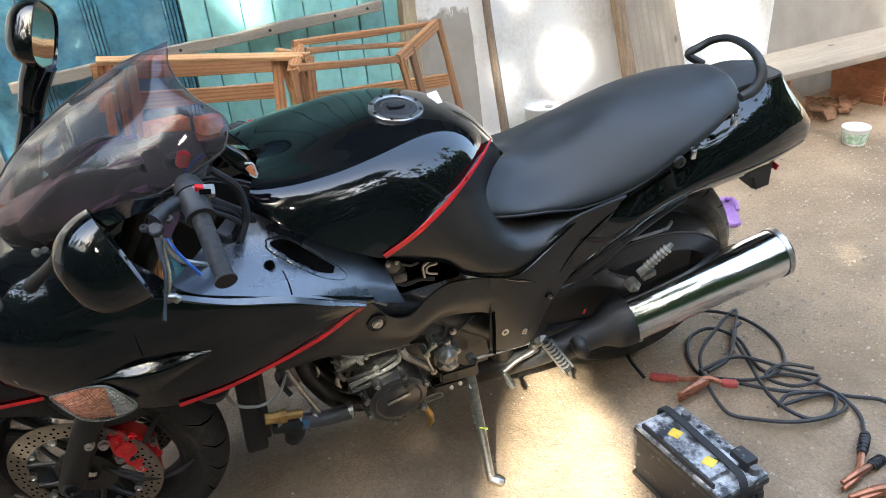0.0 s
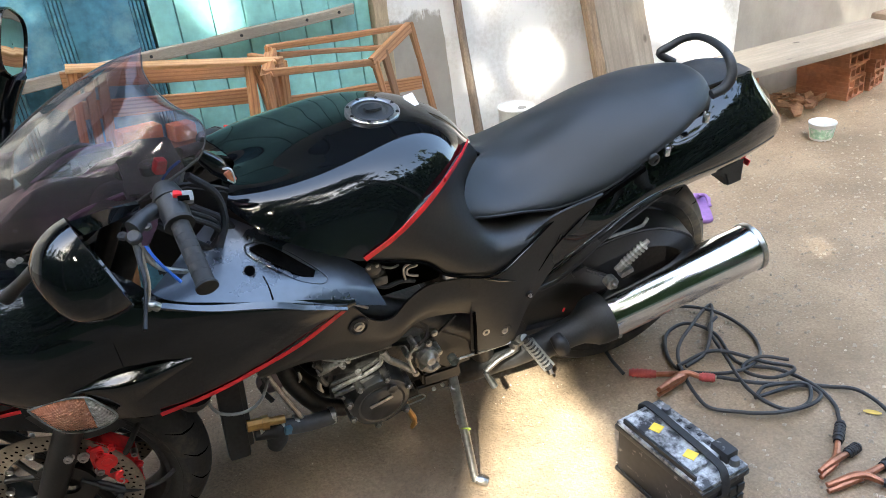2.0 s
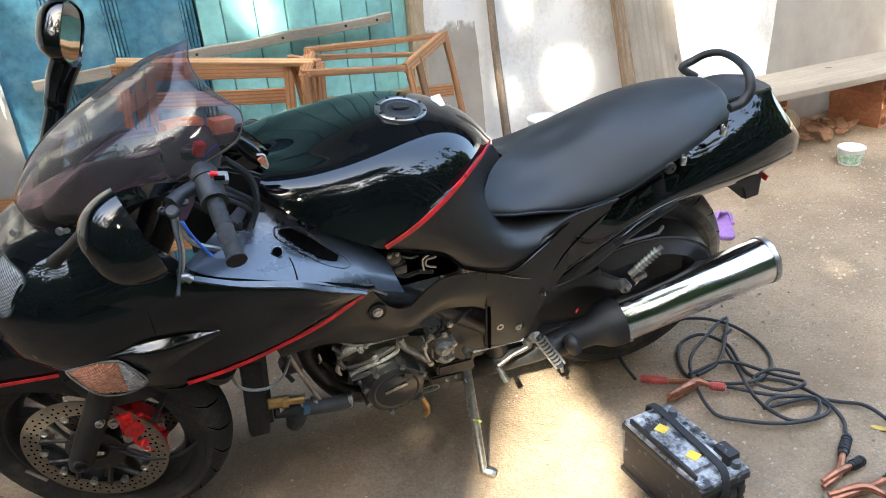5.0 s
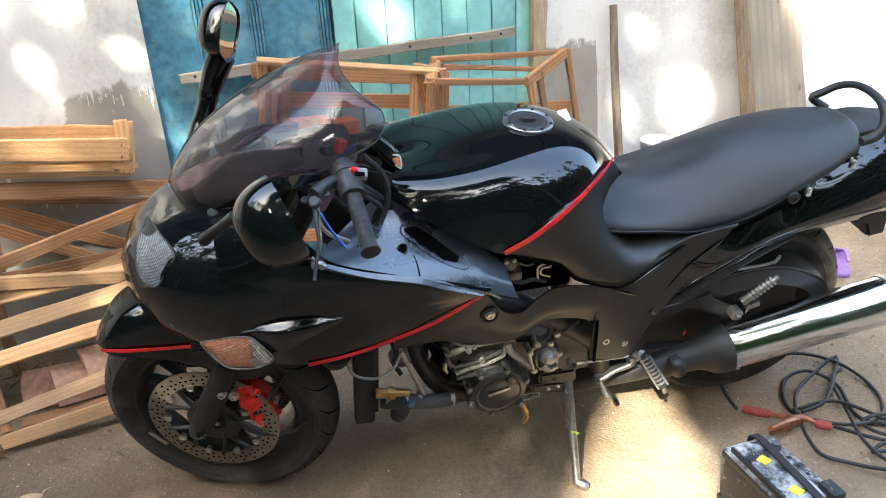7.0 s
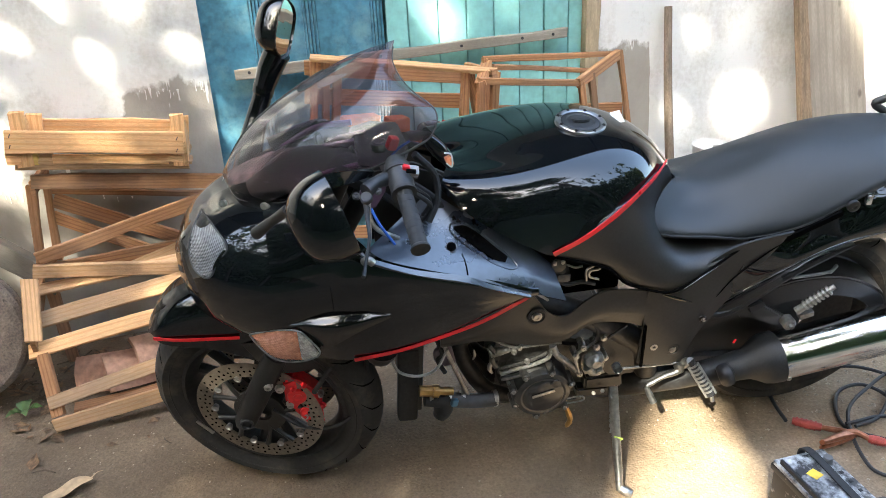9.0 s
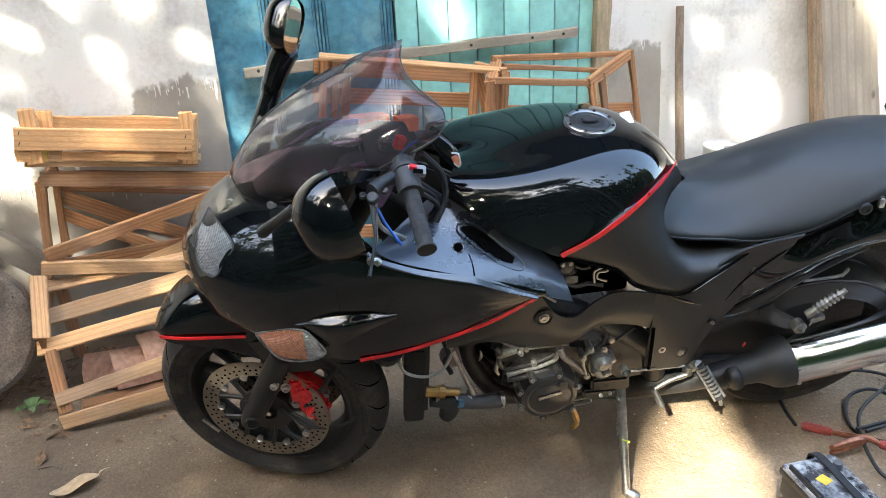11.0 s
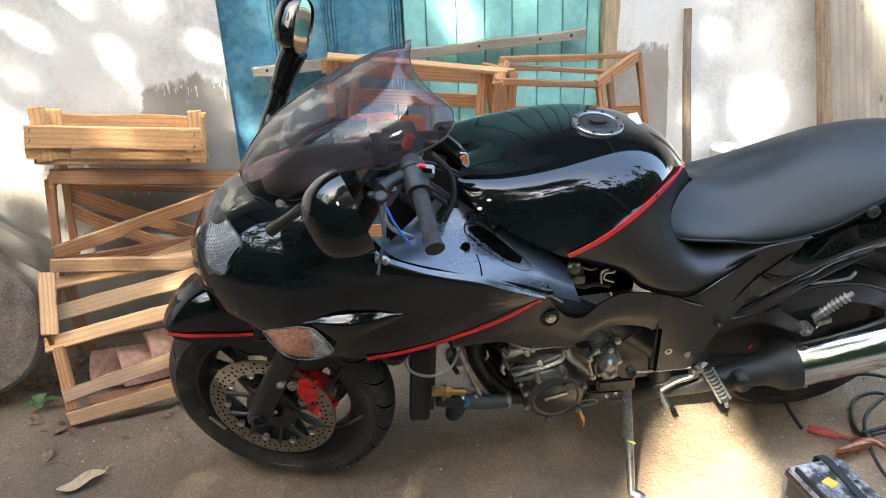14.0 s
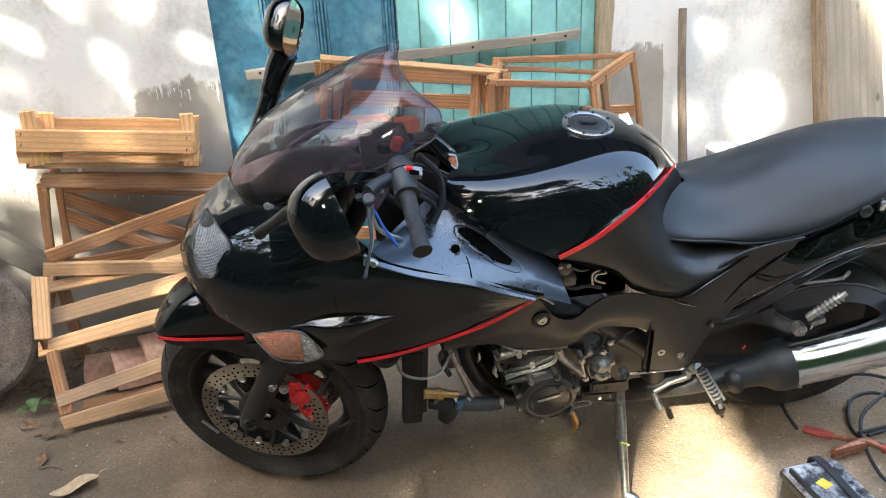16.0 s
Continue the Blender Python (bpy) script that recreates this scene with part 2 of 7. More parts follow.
def box(sx, sy, sz, m=None, bevel=0.0, bm=None):
    own = bmesh.new()
    bmesh.ops.create_cube(own, size=1)
    for v in own.verts:
        v.co = Vector((v.co.x * sx, v.co.y * sy, v.co.z * sz))
    if bevel:
        bmesh.ops.bevel(own, geom=list(own.edges), offset=bevel, segments=2, profile=0.6, affect="EDGES")
    if m is not None:
        own.transform(m)
    if bm is None:
        return own
    merge(bm, own)
    return bm


def merge(bm, other):
    me = bpy.data.meshes.new("tmp")
    other.to_mesh(me)
    other.free()
    bm.from_mesh(me)
    bpy.data.meshes.remove(me)
    return bm


def turned(profile, seg=48, axis="y", m=None, bm=None, closed=False):
    """A body turned round an axis. profile: (along, radius)."""
    rows = []
    for i in range(seg):
        a = 2 * math.pi * i / seg
        c, s = math.cos(a), math.sin(a)
        if axis == "y":
            rows.append([(r * c, h, r * s) for h, r in profile])
        elif axis == "z":
            rows.append([(r * c, r * s, h) for h, r in profile])
        else:
            rows.append([(h, r * c, r * s) for h, r in profile])
    own = skin(rows + [rows[0]], closed=closed)
    bmesh.ops.remove_doubles(own, verts=own.verts, dist=1e-6)
    if m is not None:
        own.transform(m)
    if bm is None:
        return own
    merge(bm, own)
    return bm


def plate(outline, thick, m=None, bevel=0.0, bm=None):
    """A flat plate: outline in x, z; thickness along y."""
    own = bmesh.new()
    f = own.faces.new([own.verts.new((x, -thick / 2, z)) for x, z in outline])
    r = bmesh.ops.extrude_face_region(own, geom=[f])
    bmesh.ops.translate(own, vec=(0, thick, 0), verts=[v for v in r["geom"] if isinstance(v, bmesh.types.BMVert)])
    if bevel:
        bmesh.ops.bevel(own, geom=list(own.edges), offset=bevel, segments=2, affect="EDGES")
    if m is not None:
        own.transform(m)
    if bm is None:
        return own
    merge(bm, own)
    return bm


def thing(name, m, label, category, group="", kind=""):
    e = new(name)
    e.matrix_world = m
    return tagged(e, label, category, group, kind)


# ---- setting ----
WALL_TURN = math.degrees(math.atan(0.27))
WALL = pose(0, 0.875, 0, 0, 0, WALL_TURN)  # along the wall: x; into the wall: +y


def height(x, y):
    """The yard's height: dips a little under the front wheel."""
    h = -0.03 * math.exp(-((x + 0.02) ** 2 + (y + 0.05) ** 2) / 0.25)
    return h + 0.006 * noise.noise((x * 1.3, y * 1.3, 0)) * min(1, (x * x + y * y) / 2)


bm = bmesh.new()
xs = np.r_[np.linspace(-30, -2.2, 8), np.linspace(-2, 5, 120), np.linspace(5.4, 40, 8)]
ys = np.r_[np.linspace(-40, -2.2, 8), np.linspace(-2, 3.2, 90), np.linspace(3.5, 30, 6)]
skin([[(x, y, height(x, y)) for y in ys] for x in xs], bm=bm)
link("ground", bm, soil)
# Unseen dark grass, added so the fairing reflects green instead of pale soil.
unseen_grass_m = material("unseen_grass", (0.045, 0.06, 0.02), 0.95, spread=0.4, scale=3, fine=40, bump=0.8)
bm = bmesh.new()
skin([[(x, -30 + (28.5 + 0.3 * noise.noise((x * 1.1, 3, 0)) + 0.15 * noise.noise((x * 3.7, 5, 0))) * u, 0.02 + 0.01 * noise.noise((x, u * 20, 0)) - 0.03 * u ** 40) for u in np.linspace(0, 1, 30)] for x in np.linspace(-20, 20, 160)], bm=bm)
tagged(link("unseen_grass", bm, unseen_grass_m), "unseen rough dark grass, added to darken reflections in the paint", "grass", kind="structure")
tagged(bpy.data.objects["ground"], "packed tan earth of a yard with grit and stains", "ground", kind="structure")

# wall paint: whitewash over bare plaster, with a ragged brushed edge
wm = bpy.data.materials.new("painted_plaster")
wm.use_nodes = True
nt = wm.node_tree
N, LK = nt.nodes, nt.links
bs = N["Principled BSDF"]
bs.inputs["Roughness"].default_value = 0.92
tc = N.new("ShaderNodeTexCoord")
sep = N.new("ShaderNodeSeparateXYZ")
LK.new(tc.outputs["Object"], sep.inputs[0])
mr = N.new("ShaderNodeMapRange")
mr.inputs["From Min"].default_value, mr.inputs["From Max"].default_value = -1.3, 4.0
LK.new(sep.outputs["X"], mr.inputs["Value"])
edge = N.new("ShaderNodeValToRGB")
stops = [(-1.3, 0.58), (-0.85, 0.60), (-0.66, 0.66), (-0.53, 0.72), (-0.49, 0.83), (-0.25, 0.86), (1.15, 0.82), (1.40, 0.81), (1.435, 0.02), (1.7, 0.30), (2.4, 0.02), (3.07, 0.02), (3.12, 1.0)]
el = edge.color_ramp.elements
el[0].position, el[1].position = 0, 1
for k, (s_, h_) in enumerate(stops):
    e_ = el[0] if k == 0 else (el[1] if k == 1 else el.new((s_ + 1.3) / 5.3))
    e_.position = (s_ + 1.3) / 5.3
for e_, (s_, h_) in zip(sorted(el, key=lambda q: q.position), stops):
    e_.color = (h_, h_, h_, 1)
LK.new(mr.outputs[0], edge.inputs[0])


def noise_node(scale, detail, stretch, rough=0.6):
    mp_ = N.new("ShaderNodeMapping")
    mp_.inputs["Scale"].default_value = stretch
    LK.new(tc.outputs["Object"], mp_.inputs[0])
    nz = N.new("ShaderNodeTexNoise")
    nz.inputs["Scale"].default_value, nz.inputs["Detail"].default_value, nz.inputs["Roughness"].default_value = scale, detail, rough
    LK.new(mp_.outputs[0], nz.inputs["Vector"])
    return nz.outputs["Fac"]


def math_node(op, a, b, c=None):
    m_ = N.new("ShaderNodeMath")
    m_.operation = op
    for k, v in enumerate((a, b, c)):
        if v is None:
            continue
        if isinstance(v, (int, float)):
            m_.inputs[k].default_value = v
        else:
            LK.new(v, m_.inputs[k])
    return m_.outputs[0]


brush = noise_node(34, 3, (1, 1, 0.10), 0.5)
blot = noise_node(7, 6, (1, 1, 0.7), 0.6)
zz = math_node("ADD", sep.outputs["Z"], math_node("MULTIPLY", math_node("MAXIMUM", math_node("SUBTRACT", brush, 0.60), 0.0), 0.9))
zz = math_node("ADD", zz, math_node("MULTIPLY", math_node("SUBTRACT", blot, 0.5), 0.30))
above = math_node("MULTIPLY", math_node("SUBTRACT", zz, edge.outputs[0]), 45.0)
clampn = N.new("ShaderNodeClamp")
LK.new(above, clampn.inputs[0])
fine_n = noise_node(60, 5, (1, 1, 1), 0.6)
dirt = noise_node(3.2, 7, (1, 1, 0.8), 0.65)
white_c = N.new("ShaderNodeValToRGB")
white_c.color_ramp.elements[0].position, white_c.color_ramp.elements[0].color = 0.30, (0.56, 0.53, 0.48, 1)
white_c.color_ramp.elements[1].position, white_c.color_ramp.elements[1].color = 0.52, (0.78, 0.77, 0.74, 1)
LK.new(math_node("ADD", dirt, math_node("MULTIPLY", math_node("SUBTRACT", fine_n, 0.5), 0.35)), white_c.inputs[0])
grey_c = N.new("ShaderNodeValToRGB")
grey_c.color_ramp.elements[0].position, grey_c.color_ramp.elements[0].color = 0.3, (0.27, 0.245, 0.21, 1)
grey_c.color_ramp.elements[1].position, grey_c.color_ramp.elements[1].color = 0.7, (0.40, 0.37, 0.325, 1)
LK.new(dirt, grey_c.inputs[0])
mixw = N.new("ShaderNodeMix")
mixw.data_type = "RGBA"
LK.new(clampn.outputs[0], mixw.inputs[0])
LK.new(grey_c.outputs[0], mixw.inputs[6])
LK.new(white_c.outputs[0], mixw.inputs[7])
LK.new(mixw.outputs[2], bs.inputs["Base Color"])
bpn = N.new("ShaderNodeBump")
bpn.inputs["Strength"].default_value, bpn.inputs["Distance"].default_value = 0.35, 0.004
LK.new(math_node("ADD", fine_n, math_node("MULTIPLY", clampn.outputs[0], 0.5)), bpn.inputs["Height"])
LK.new(bpn.outputs[0], bs.inputs["Normal"])

wall = thing("wall_north", WALL, "whitewashed plaster wall with bare grey patches", "wall", kind="structure")
DOOR_L, DOOR_R, DOOR_TOP = -0.237, 1.172, 2.15
for x0, x1, z0, z1 in ((-6, DOOR_L, -0.1, 2.9), (DOOR_R, 9, -0.1, 2.9), (DOOR_L, DOOR_R, DOOR_TOP, 2.9)):
    part("plaster", box(x1 - x0, 0.16, z1 - z0, pose((x0 + x1) / 2, 0.08, (z0 + z1) / 2)), wm, wall)


# unseen roof overhang, added for the dark zone reflected in the tank
eave = thing("ceiling", WALL, "dark board underside of an unseen, added roof overhang", "roof", kind="structure")
eave_wood = material("eave_wood", (0.05, 0.042, 0.036), 0.9, spread=0.3, scale=4, fine=40, bump=0.3)
EAVE_OUT = 0.6
bm = box(14, EAVE_OUT, 0.05, pose(1.0, -EAVE_OUT / 2, 2.52, 8, 0, 0))
for k in range(18):
    box(0.06, EAVE_OUT - 0.02, 0.09, pose(-5.6 + k * 0.78, -EAVE_OUT / 2, 2.455, 8, 0, 0), 0.006, bm)
part("overhang", bm, eave_wood, eave, smooth=False)


def board(name, parent, p0, p1, width, thick, mat, face=(0, -1, 0), label="", warp=0.002, seed=None):
    """A sawn board from p0 to p1 (middle of its front face); width lies across the face direction."""
    p0, p1, f = Vector(p0), Vector(p1), Vector(face)
    ax = (p1 - p0).normalized()
    zz_ = ax.cross(-f).normalized() if abs(ax.dot(f)) < 0.99 else Vector((0, 0, 1))
    yy_ = zz_.cross(ax).normalized()
    m = Matrix.Translation((p0 + p1) / 2 + yy_ * thick / 2) @ Matrix((ax, yy_, zz_)).transposed().to_4x4()
    L = (p1 - p0).length
    rnd = random.Random(seed if seed is not None else int(abs(p0.x * 977 + p0.z * 3331 + p1.x * 131) * 100))
    bm = bmesh.new()
    n = max(2, int(L / 0.12) + 1)
    rows = []
    for i in range(n):
        x = -L / 2 + L * i / (n - 1)
        dw, dz, dt = rnd.uniform(-warp, warp), rnd.uniform(-warp, warp), rnd.uniform(-warp, warp) * 0.5
        w, t = width / 2 + dw, thick / 2
        b = min(0.0025, thick * 0.2)
        sk = rnd.uniform(-0.003, 0.003) if i in (0, n - 1) else 0
        rows.append([(x + sk, -t + dt, -w + b + dz), (x + sk, -t + dt + b, -w + dz), (x, t + dt - b, -w + dz), (x, t + dt, -w + b + dz), (x, t + dt, w - b + dz), (x - sk, t + dt - b, w + dz), (x - sk, -t + dt + b, w + dz), (x - sk, -t + dt, w - b + dz)])
    skin(rows, closed=True, caps=True, bm=bm)
    ob = link(name, bm, mat, parent, label, smooth=False)
    ob.matrix_basis = m
    return ob


door_b = thing("door_1", WALL @ pose(0, 0.03, 0), "weathered blue painted plank door, closed", "door", kind="structure")
xs_ = [DOOR_L, -0.035, 0.135, 0.362]
for a, b in zip(xs_, xs_[1:]):
    part("plank", box(b - a - 0.045, 0.03, DOOR_TOP, pose((a + b - 0.045) / 2, 0.0, DOOR_TOP / 2), 0.004), blue_paint, door_b)
    for k in range(4):
        part("bead", box(0.009, 0.028, DOOR_TOP, pose(b - 0.040 + k * 0.0115, 0.001, DOOR_TOP / 2), 0.003), blue_paint, door_b)
door_t = thing("door_2", WALL @ pose(0, 0.03, 0), "pale turquoise painted board door, closed", "door", kind="structure")
ts_ = [0.368, 0.447, 0.557, 0.661, 0.763, 0.861, 0.958, 1.055, 1.112]
for k, (a, b) in enumerate(zip(ts_, ts_[1:])):
    part("plank", box(b - a - 0.004, 0.03, DOOR_TOP, pose((a + b) / 2, 0.001 * (k % 3), DOOR_TOP / 2, 0, 0, 0.4 * ((k % 3) - 1)), 0.003), teal_paint, door_t)
part("backing", box(1.112 - DOOR_L, 0.01, DOOR_TOP, pose((1.112 + DOOR_L) / 2, 0.03, DOOR_TOP / 2)), material("door_gap", (0.02, 0.03, 0.03), 0.9), door_t)
jamb = thing("trim", WALL, "unpainted wooden door jamb", "door frame", kind="structure")
board("jamb", jamb, (1.142, -0.012, 0.0), (1.142, -0.012, 2.2), 0.058, 0.08, material("jamb_wood", (0.40, 0.32, 0.21), 0.85, spread=0.2, stretch=(1.2, 9, 9), bump=0.3))

# ---- motorcycle ----
bike = thing("motorcycle", pose(-0.02, -0.012, -0.016, 11, 0, 0) @ pose(0, 0, 0, 0, 0, 6.15), "black sport touring motorcycle leaning on its side stand, red pinstripes", "motorcycle")


def joint(name, parent, m=None):
    e = new(name)
    e.parent = parent
    e.matrix_basis = m or Matrix()
    return e


def flip(bm):
    """Adds the far side's mirror image."""
    other = bm.copy()
    other.transform(Matrix.Scale(-1, 4, (0, 1, 0)))
    return merge(bm, other)


class Surface:
    """The near side of a body lofted from stations, to lay strips and lamps on."""

    def __init__(self, stations, na=60, nr=40):
        g = np.array([[(x, y, z) for y, z in spline(half, nr)] for x, half in stations])
        self.g = np.stack([spline(g[:, i], na) for i in range(nr)], 1)

    def on(self, x, z, out=0.003):
        """The point of the near side at x and z, lifted outwards."""
        xs = self.g[:, :, 0].mean(1)
        i = int(np.clip(np.searchsorted(xs, x) - 1, 0, len(xs) - 2))
        u = (x - xs[i]) / (xs[i + 1] - xs[i])
        c = (1 - u) * self.g[i] + u * self.g[i + 1]
        j = int(np.argmin(np.abs(c[:, 2] - z) - 0.2 * np.abs(c[:, 1])))
        best = None
        for k in range(max(j - 4, 0), min(j + 4, len(c) - 1)):
            z0, z1 = c[k][2], c[k + 1][2]
            if min(z0, z1) <= z <= max(z0, z1) and abs(z1 - z0) > 1e-6:
                w = (z - z0) / (z1 - z0)
                p = (1 - w) * c[k] + w * c[k + 1]
                if best is None or p[1] < best[1]:
                    best = p
        best = c[j] if best is None else best
        return (x, best[1] - out, z)


def strip_on(surf, path, width, out=0.002, n=40):
    """A strip of tape along a path (x, z) on a surface."""
    p = spline(path, n)
    rows = []
    for i, (x, z) in enumerate(p):
        d = p[min(i + 1, n - 1)] - p[max(i - 1, 0)]
        d /= np.linalg.norm(d)
        a, b = (x - d[1] * width / 2, z + d[0] * width / 2), (x + d[1] * width / 2, z - d[0] * width / 2)
        rows.append([surf.on(*a, out), surf.on((a[0] + b[0]) / 2, (a[1] + b[1]) / 2, out), surf.on(*b, out)])
    return sheet(rows, n, 3, 0.0012)


def bolt(parent, p, r=0.008, h=0.005, mat=None, name="bolt", axis=(0, -1, 0)):
    m = Matrix.Translation(p) @ Vector((0, -1, 0)).rotation_difference(Vector(axis)).to_matrix().to_4x4()
    bm = turned([(0.002, r * 1.25), (-0.001, r * 1.25), (-0.001, r), (-h, r * 0.92), (-h, r * 0.45), (-h * 0.6, r * 0.4), (-h * 0.6, 0.0001)], 12, m=m)
    return part(name, bm, mat or steel, parent)


def shell(cols, na=40, nb=40, thick=0.004, relax=0):
    """A symmetric skin: each column runs from the middle down the near side."""
    return sheet([[(x, -y, z) for x, y, z in c[:0:-1]] + list(c) for c in cols], na, nb, thick, relax=relax)


def ribbon(path, width, thick=0.002, n=40, side=(0, -1, 0)):
    p = spline(path, n)
    rows = []
    for i in range(n):
        d = p[min(i + 1, n - 1)] - p[max(i - 1, 0)]
        c = np.cross(d, side)
        c /= np.linalg.norm(c)
        rows.append([p[i] - c * width / 2, p[i] + c * width / 2])
    return sheet(rows, n, 2, thick)


# fuel tank: flat deck, soft shoulder, upright flank
tank_cols = [
    [(0.5221, 0, 0.8972), (0.5134, -0.03, 0.9022), (0.5077, -0.05, 0.9018), (0.4988, -0.075, 0.9034), (0.4908, -0.095, 0.9024), (0.4822, -0.12, 0.902), (0.4779, -0.13, 0.8898)],
    [(0.5877, 0, 0.909), (0.5787, -0.045, 0.9083), (0.5681, -0.08, 0.9047), (0.5562, -0.11, 0.9071), (0.5413, -0.145, 0.9068), (0.5303, -0.172, 0.8902), (0.5254, -0.185, 0.855)],
    [(0.6645, 0, 0.9249), (0.6623, -0.05, 0.9229), (0.6576, -0.09, 0.9131), (0.6443, -0.125, 0.9131), (0.6209, -0.165, 0.9089), (0.5964, -0.195, 0.8776), (0.5807, -0.208, 0.8191)],
    [(0.7512, 0, 0.9384), (0.7539, -0.052, 0.9336), (0.7539, -0.095, 0.9258), (0.7411, -0.138, 0.9259), (0.714, -0.178, 0.9129), (0.6778, -0.207, 0.8613), (0.6449, -0.222, 0.7822)],
    [(0.8368, 0, 0.9372), (0.8414, -0.052, 0.9319), (0.8433, -0.095, 0.9262), (0.8341, -0.138, 0.9189), (0.8077, -0.18, 0.8974), (0.7646, -0.21, 0.8519), (0.6952, -0.228, 0.7608)],
    [(0.9152, 0, 0.9192), (0.9169, -0.045, 0.9159), (0.917, -0.08, 0.9098), (0.913, -0.115, 0.8956), (0.8865, -0.158, 0.8802), (0.8377, -0.2, 0.8605), (0.7562, -0.23, 0.7934)],
    [(0.9713, 0, 0.8852), (0.9725, -0.035, 0.881), (0.9741, -0.06, 0.8719), (0.9644, -0.09, 0.8646), (0.9277, -0.14, 0.8605), (0.8776, -0.185, 0.8515), (0.821, -0.222, 0.8346)],
    [(1.01, 0, 0.8293), (1.008, -0.02, 0.8303), (1.005, -0.04, 0.8317), (0.9838, -0.07, 0.8398), (0.9466, -0.118, 0.8495), (0.9119, -0.16, 0.8565), (0.8809, -0.19, 0.8582)],
]
tank = part("fuel_tank", shell(tank_cols, 56, 72, relax=40), gloss_black, bike, "glossy black fuel tank")
# filler cap
ring_metal = material("ring_metal", (0.33, 0.335, 0.34), 0.3, metal=0.9, spread=0.15, fine=90)
capm = pose(0.8095, -0.0020, 0.9398, 2, 5, 0)
part("filler_ring", turned([(-0.012, 0.056), (0.001, 0.056), (0.003, 0.054), (0.003, 0.047), (0.001, 0.044), (-0.006, 0.043)], 48, "z", capm), ring_metal, tank, "brushed metal ring")
part("filler_cap", turned([(-0.004, 0.0435), (0.001, 0.0425), (0.003, 0.038), (0.003, 0.031), (0.0015, 0.029), (0.0015, 0.0001)], 40, "z", capm), plastic_black, tank, "dark filler cap with a keyhole flap")
part("lock_flap", plate([(-0.018, -0.008), (0.006, -0.011), (0.019, -0.006), (0.019, 0.006), (0.006, 0.011), (-0.018, 0.008)], 0.006, capm @ pose(0, 0, 0.004, 90, 0, 0), 0.002), plastic_black, tank)
for i in range(8):
    a = i * math.pi / 4 + 0.3
    bolt(tank, capm @ Vector((0.0505 * math.cos(a), 0.0505 * math.sin(a), 0.002)), 0.0036, 0.003, axis=(0, 0, 1), mat=dark_metal)
lab = sheet([[(0.8992, 0.058, 0.9222), (0.9212, 0.058, 0.9254)], [(0.8923, 0.008, 0.921), (0.9153, 0.008, 0.9227)]], 5, 4, 0.001)
part("warning_label", lab, white_plastic, tank, "white warning label")
# red tape along the tank's rear edge
stripe = [(0.6911, -0.233, 0.765), (0.7542, -0.235, 0.7986), (0.8187, -0.227, 0.8395), (0.8763, -0.197, 0.8645), (0.9355, -0.14, 0.8664), (0.983, -0.08, 0.861)]
part("tank_stripe", ribbon(stripe, 0.011), red_tape, bike, "red tape stripe")

# seat
seat_cols = [
    [(1.053, 0, 0.7625), (1.025, -0.03, 0.7727), (0.9887, -0.065, 0.7683), (0.9528, -0.115, 0.7529), (0.9472, -0.145, 0.7183)],
    [(1.116, 0, 0.7597), (1.078, -0.04, 0.754), (1.039, -0.078, 0.7372), (1.012, -0.12, 0.7272), (1.003, -0.155, 0.7092)],
    [(1.197, 0, 0.7759), (1.154, -0.046, 0.7664), (1.115, -0.09, 0.7376), (1.085, -0.135, 0.7223), (1.076, -0.165, 0.7039)],
    [(1.278, 0, 0.8104), (1.24, -0.056, 0.7964), (1.203, -0.105, 0.7604), (1.173, -0.152, 0.726), (1.167, -0.174, 0.6933)],
    [(1.349, 0, 0.8303), (1.334, -0.062, 0.8176), (1.311, -0.117, 0.7844), (1.29, -0.16, 0.7395), (1.288, -0.178, 0.7122)],
    [(1.447, 0, 0.8368), (1.429, -0.062, 0.8307), (1.412, -0.118, 0.8052), (1.398, -0.153, 0.7692), (1.397, -0.167, 0.7523)],
    [(1.548, 0, 0.8405), (1.539, -0.055, 0.8394), (1.524, -0.102, 0.8201), (1.506, -0.133, 0.7995), (1.502, -0.146, 0.7838)],
    [(1.623, 0, 0.8407), (1.619, -0.04, 0.8385), (1.615, -0.07, 0.8222), (1.597, -0.094, 0.8127), (1.581, -0.11, 0.8011)],
    [(1.635, 0, 0.8263), (1.634, -0.036, 0.8215), (1.631, -0.062, 0.8058), (1.615, -0.084, 0.7977), (1.597, -0.1, 0.7863)],
]
for c in seat_cols:
    x, y, z = c[-1]
    c.append((x, y * 0.8, z - 0.015))
seat = part("seat", shell(seat_cols, 64, 64, 0.006, 8), seat_vinyl, bike, "black grained vinyl dual seat")
part("piping", tube([c[-2] for c in seat_cols], 0.003, 8, 60), plastic_black, seat)
part("seat_back", sheet([[(x, -y, z) for x, y, z in seat_cols[-1][:0:-1]] + seat_cols[-1], [(x + 0.004, -y * 0.9, z - 0.05) for x, y, z in seat_cols[-1][:0:-1]] + [(x + 0.004, y * 0.9, z - 0.05) for x, y, z in seat_cols[-1]]], 4, 30, 0.004), seat_vinyl, seat)

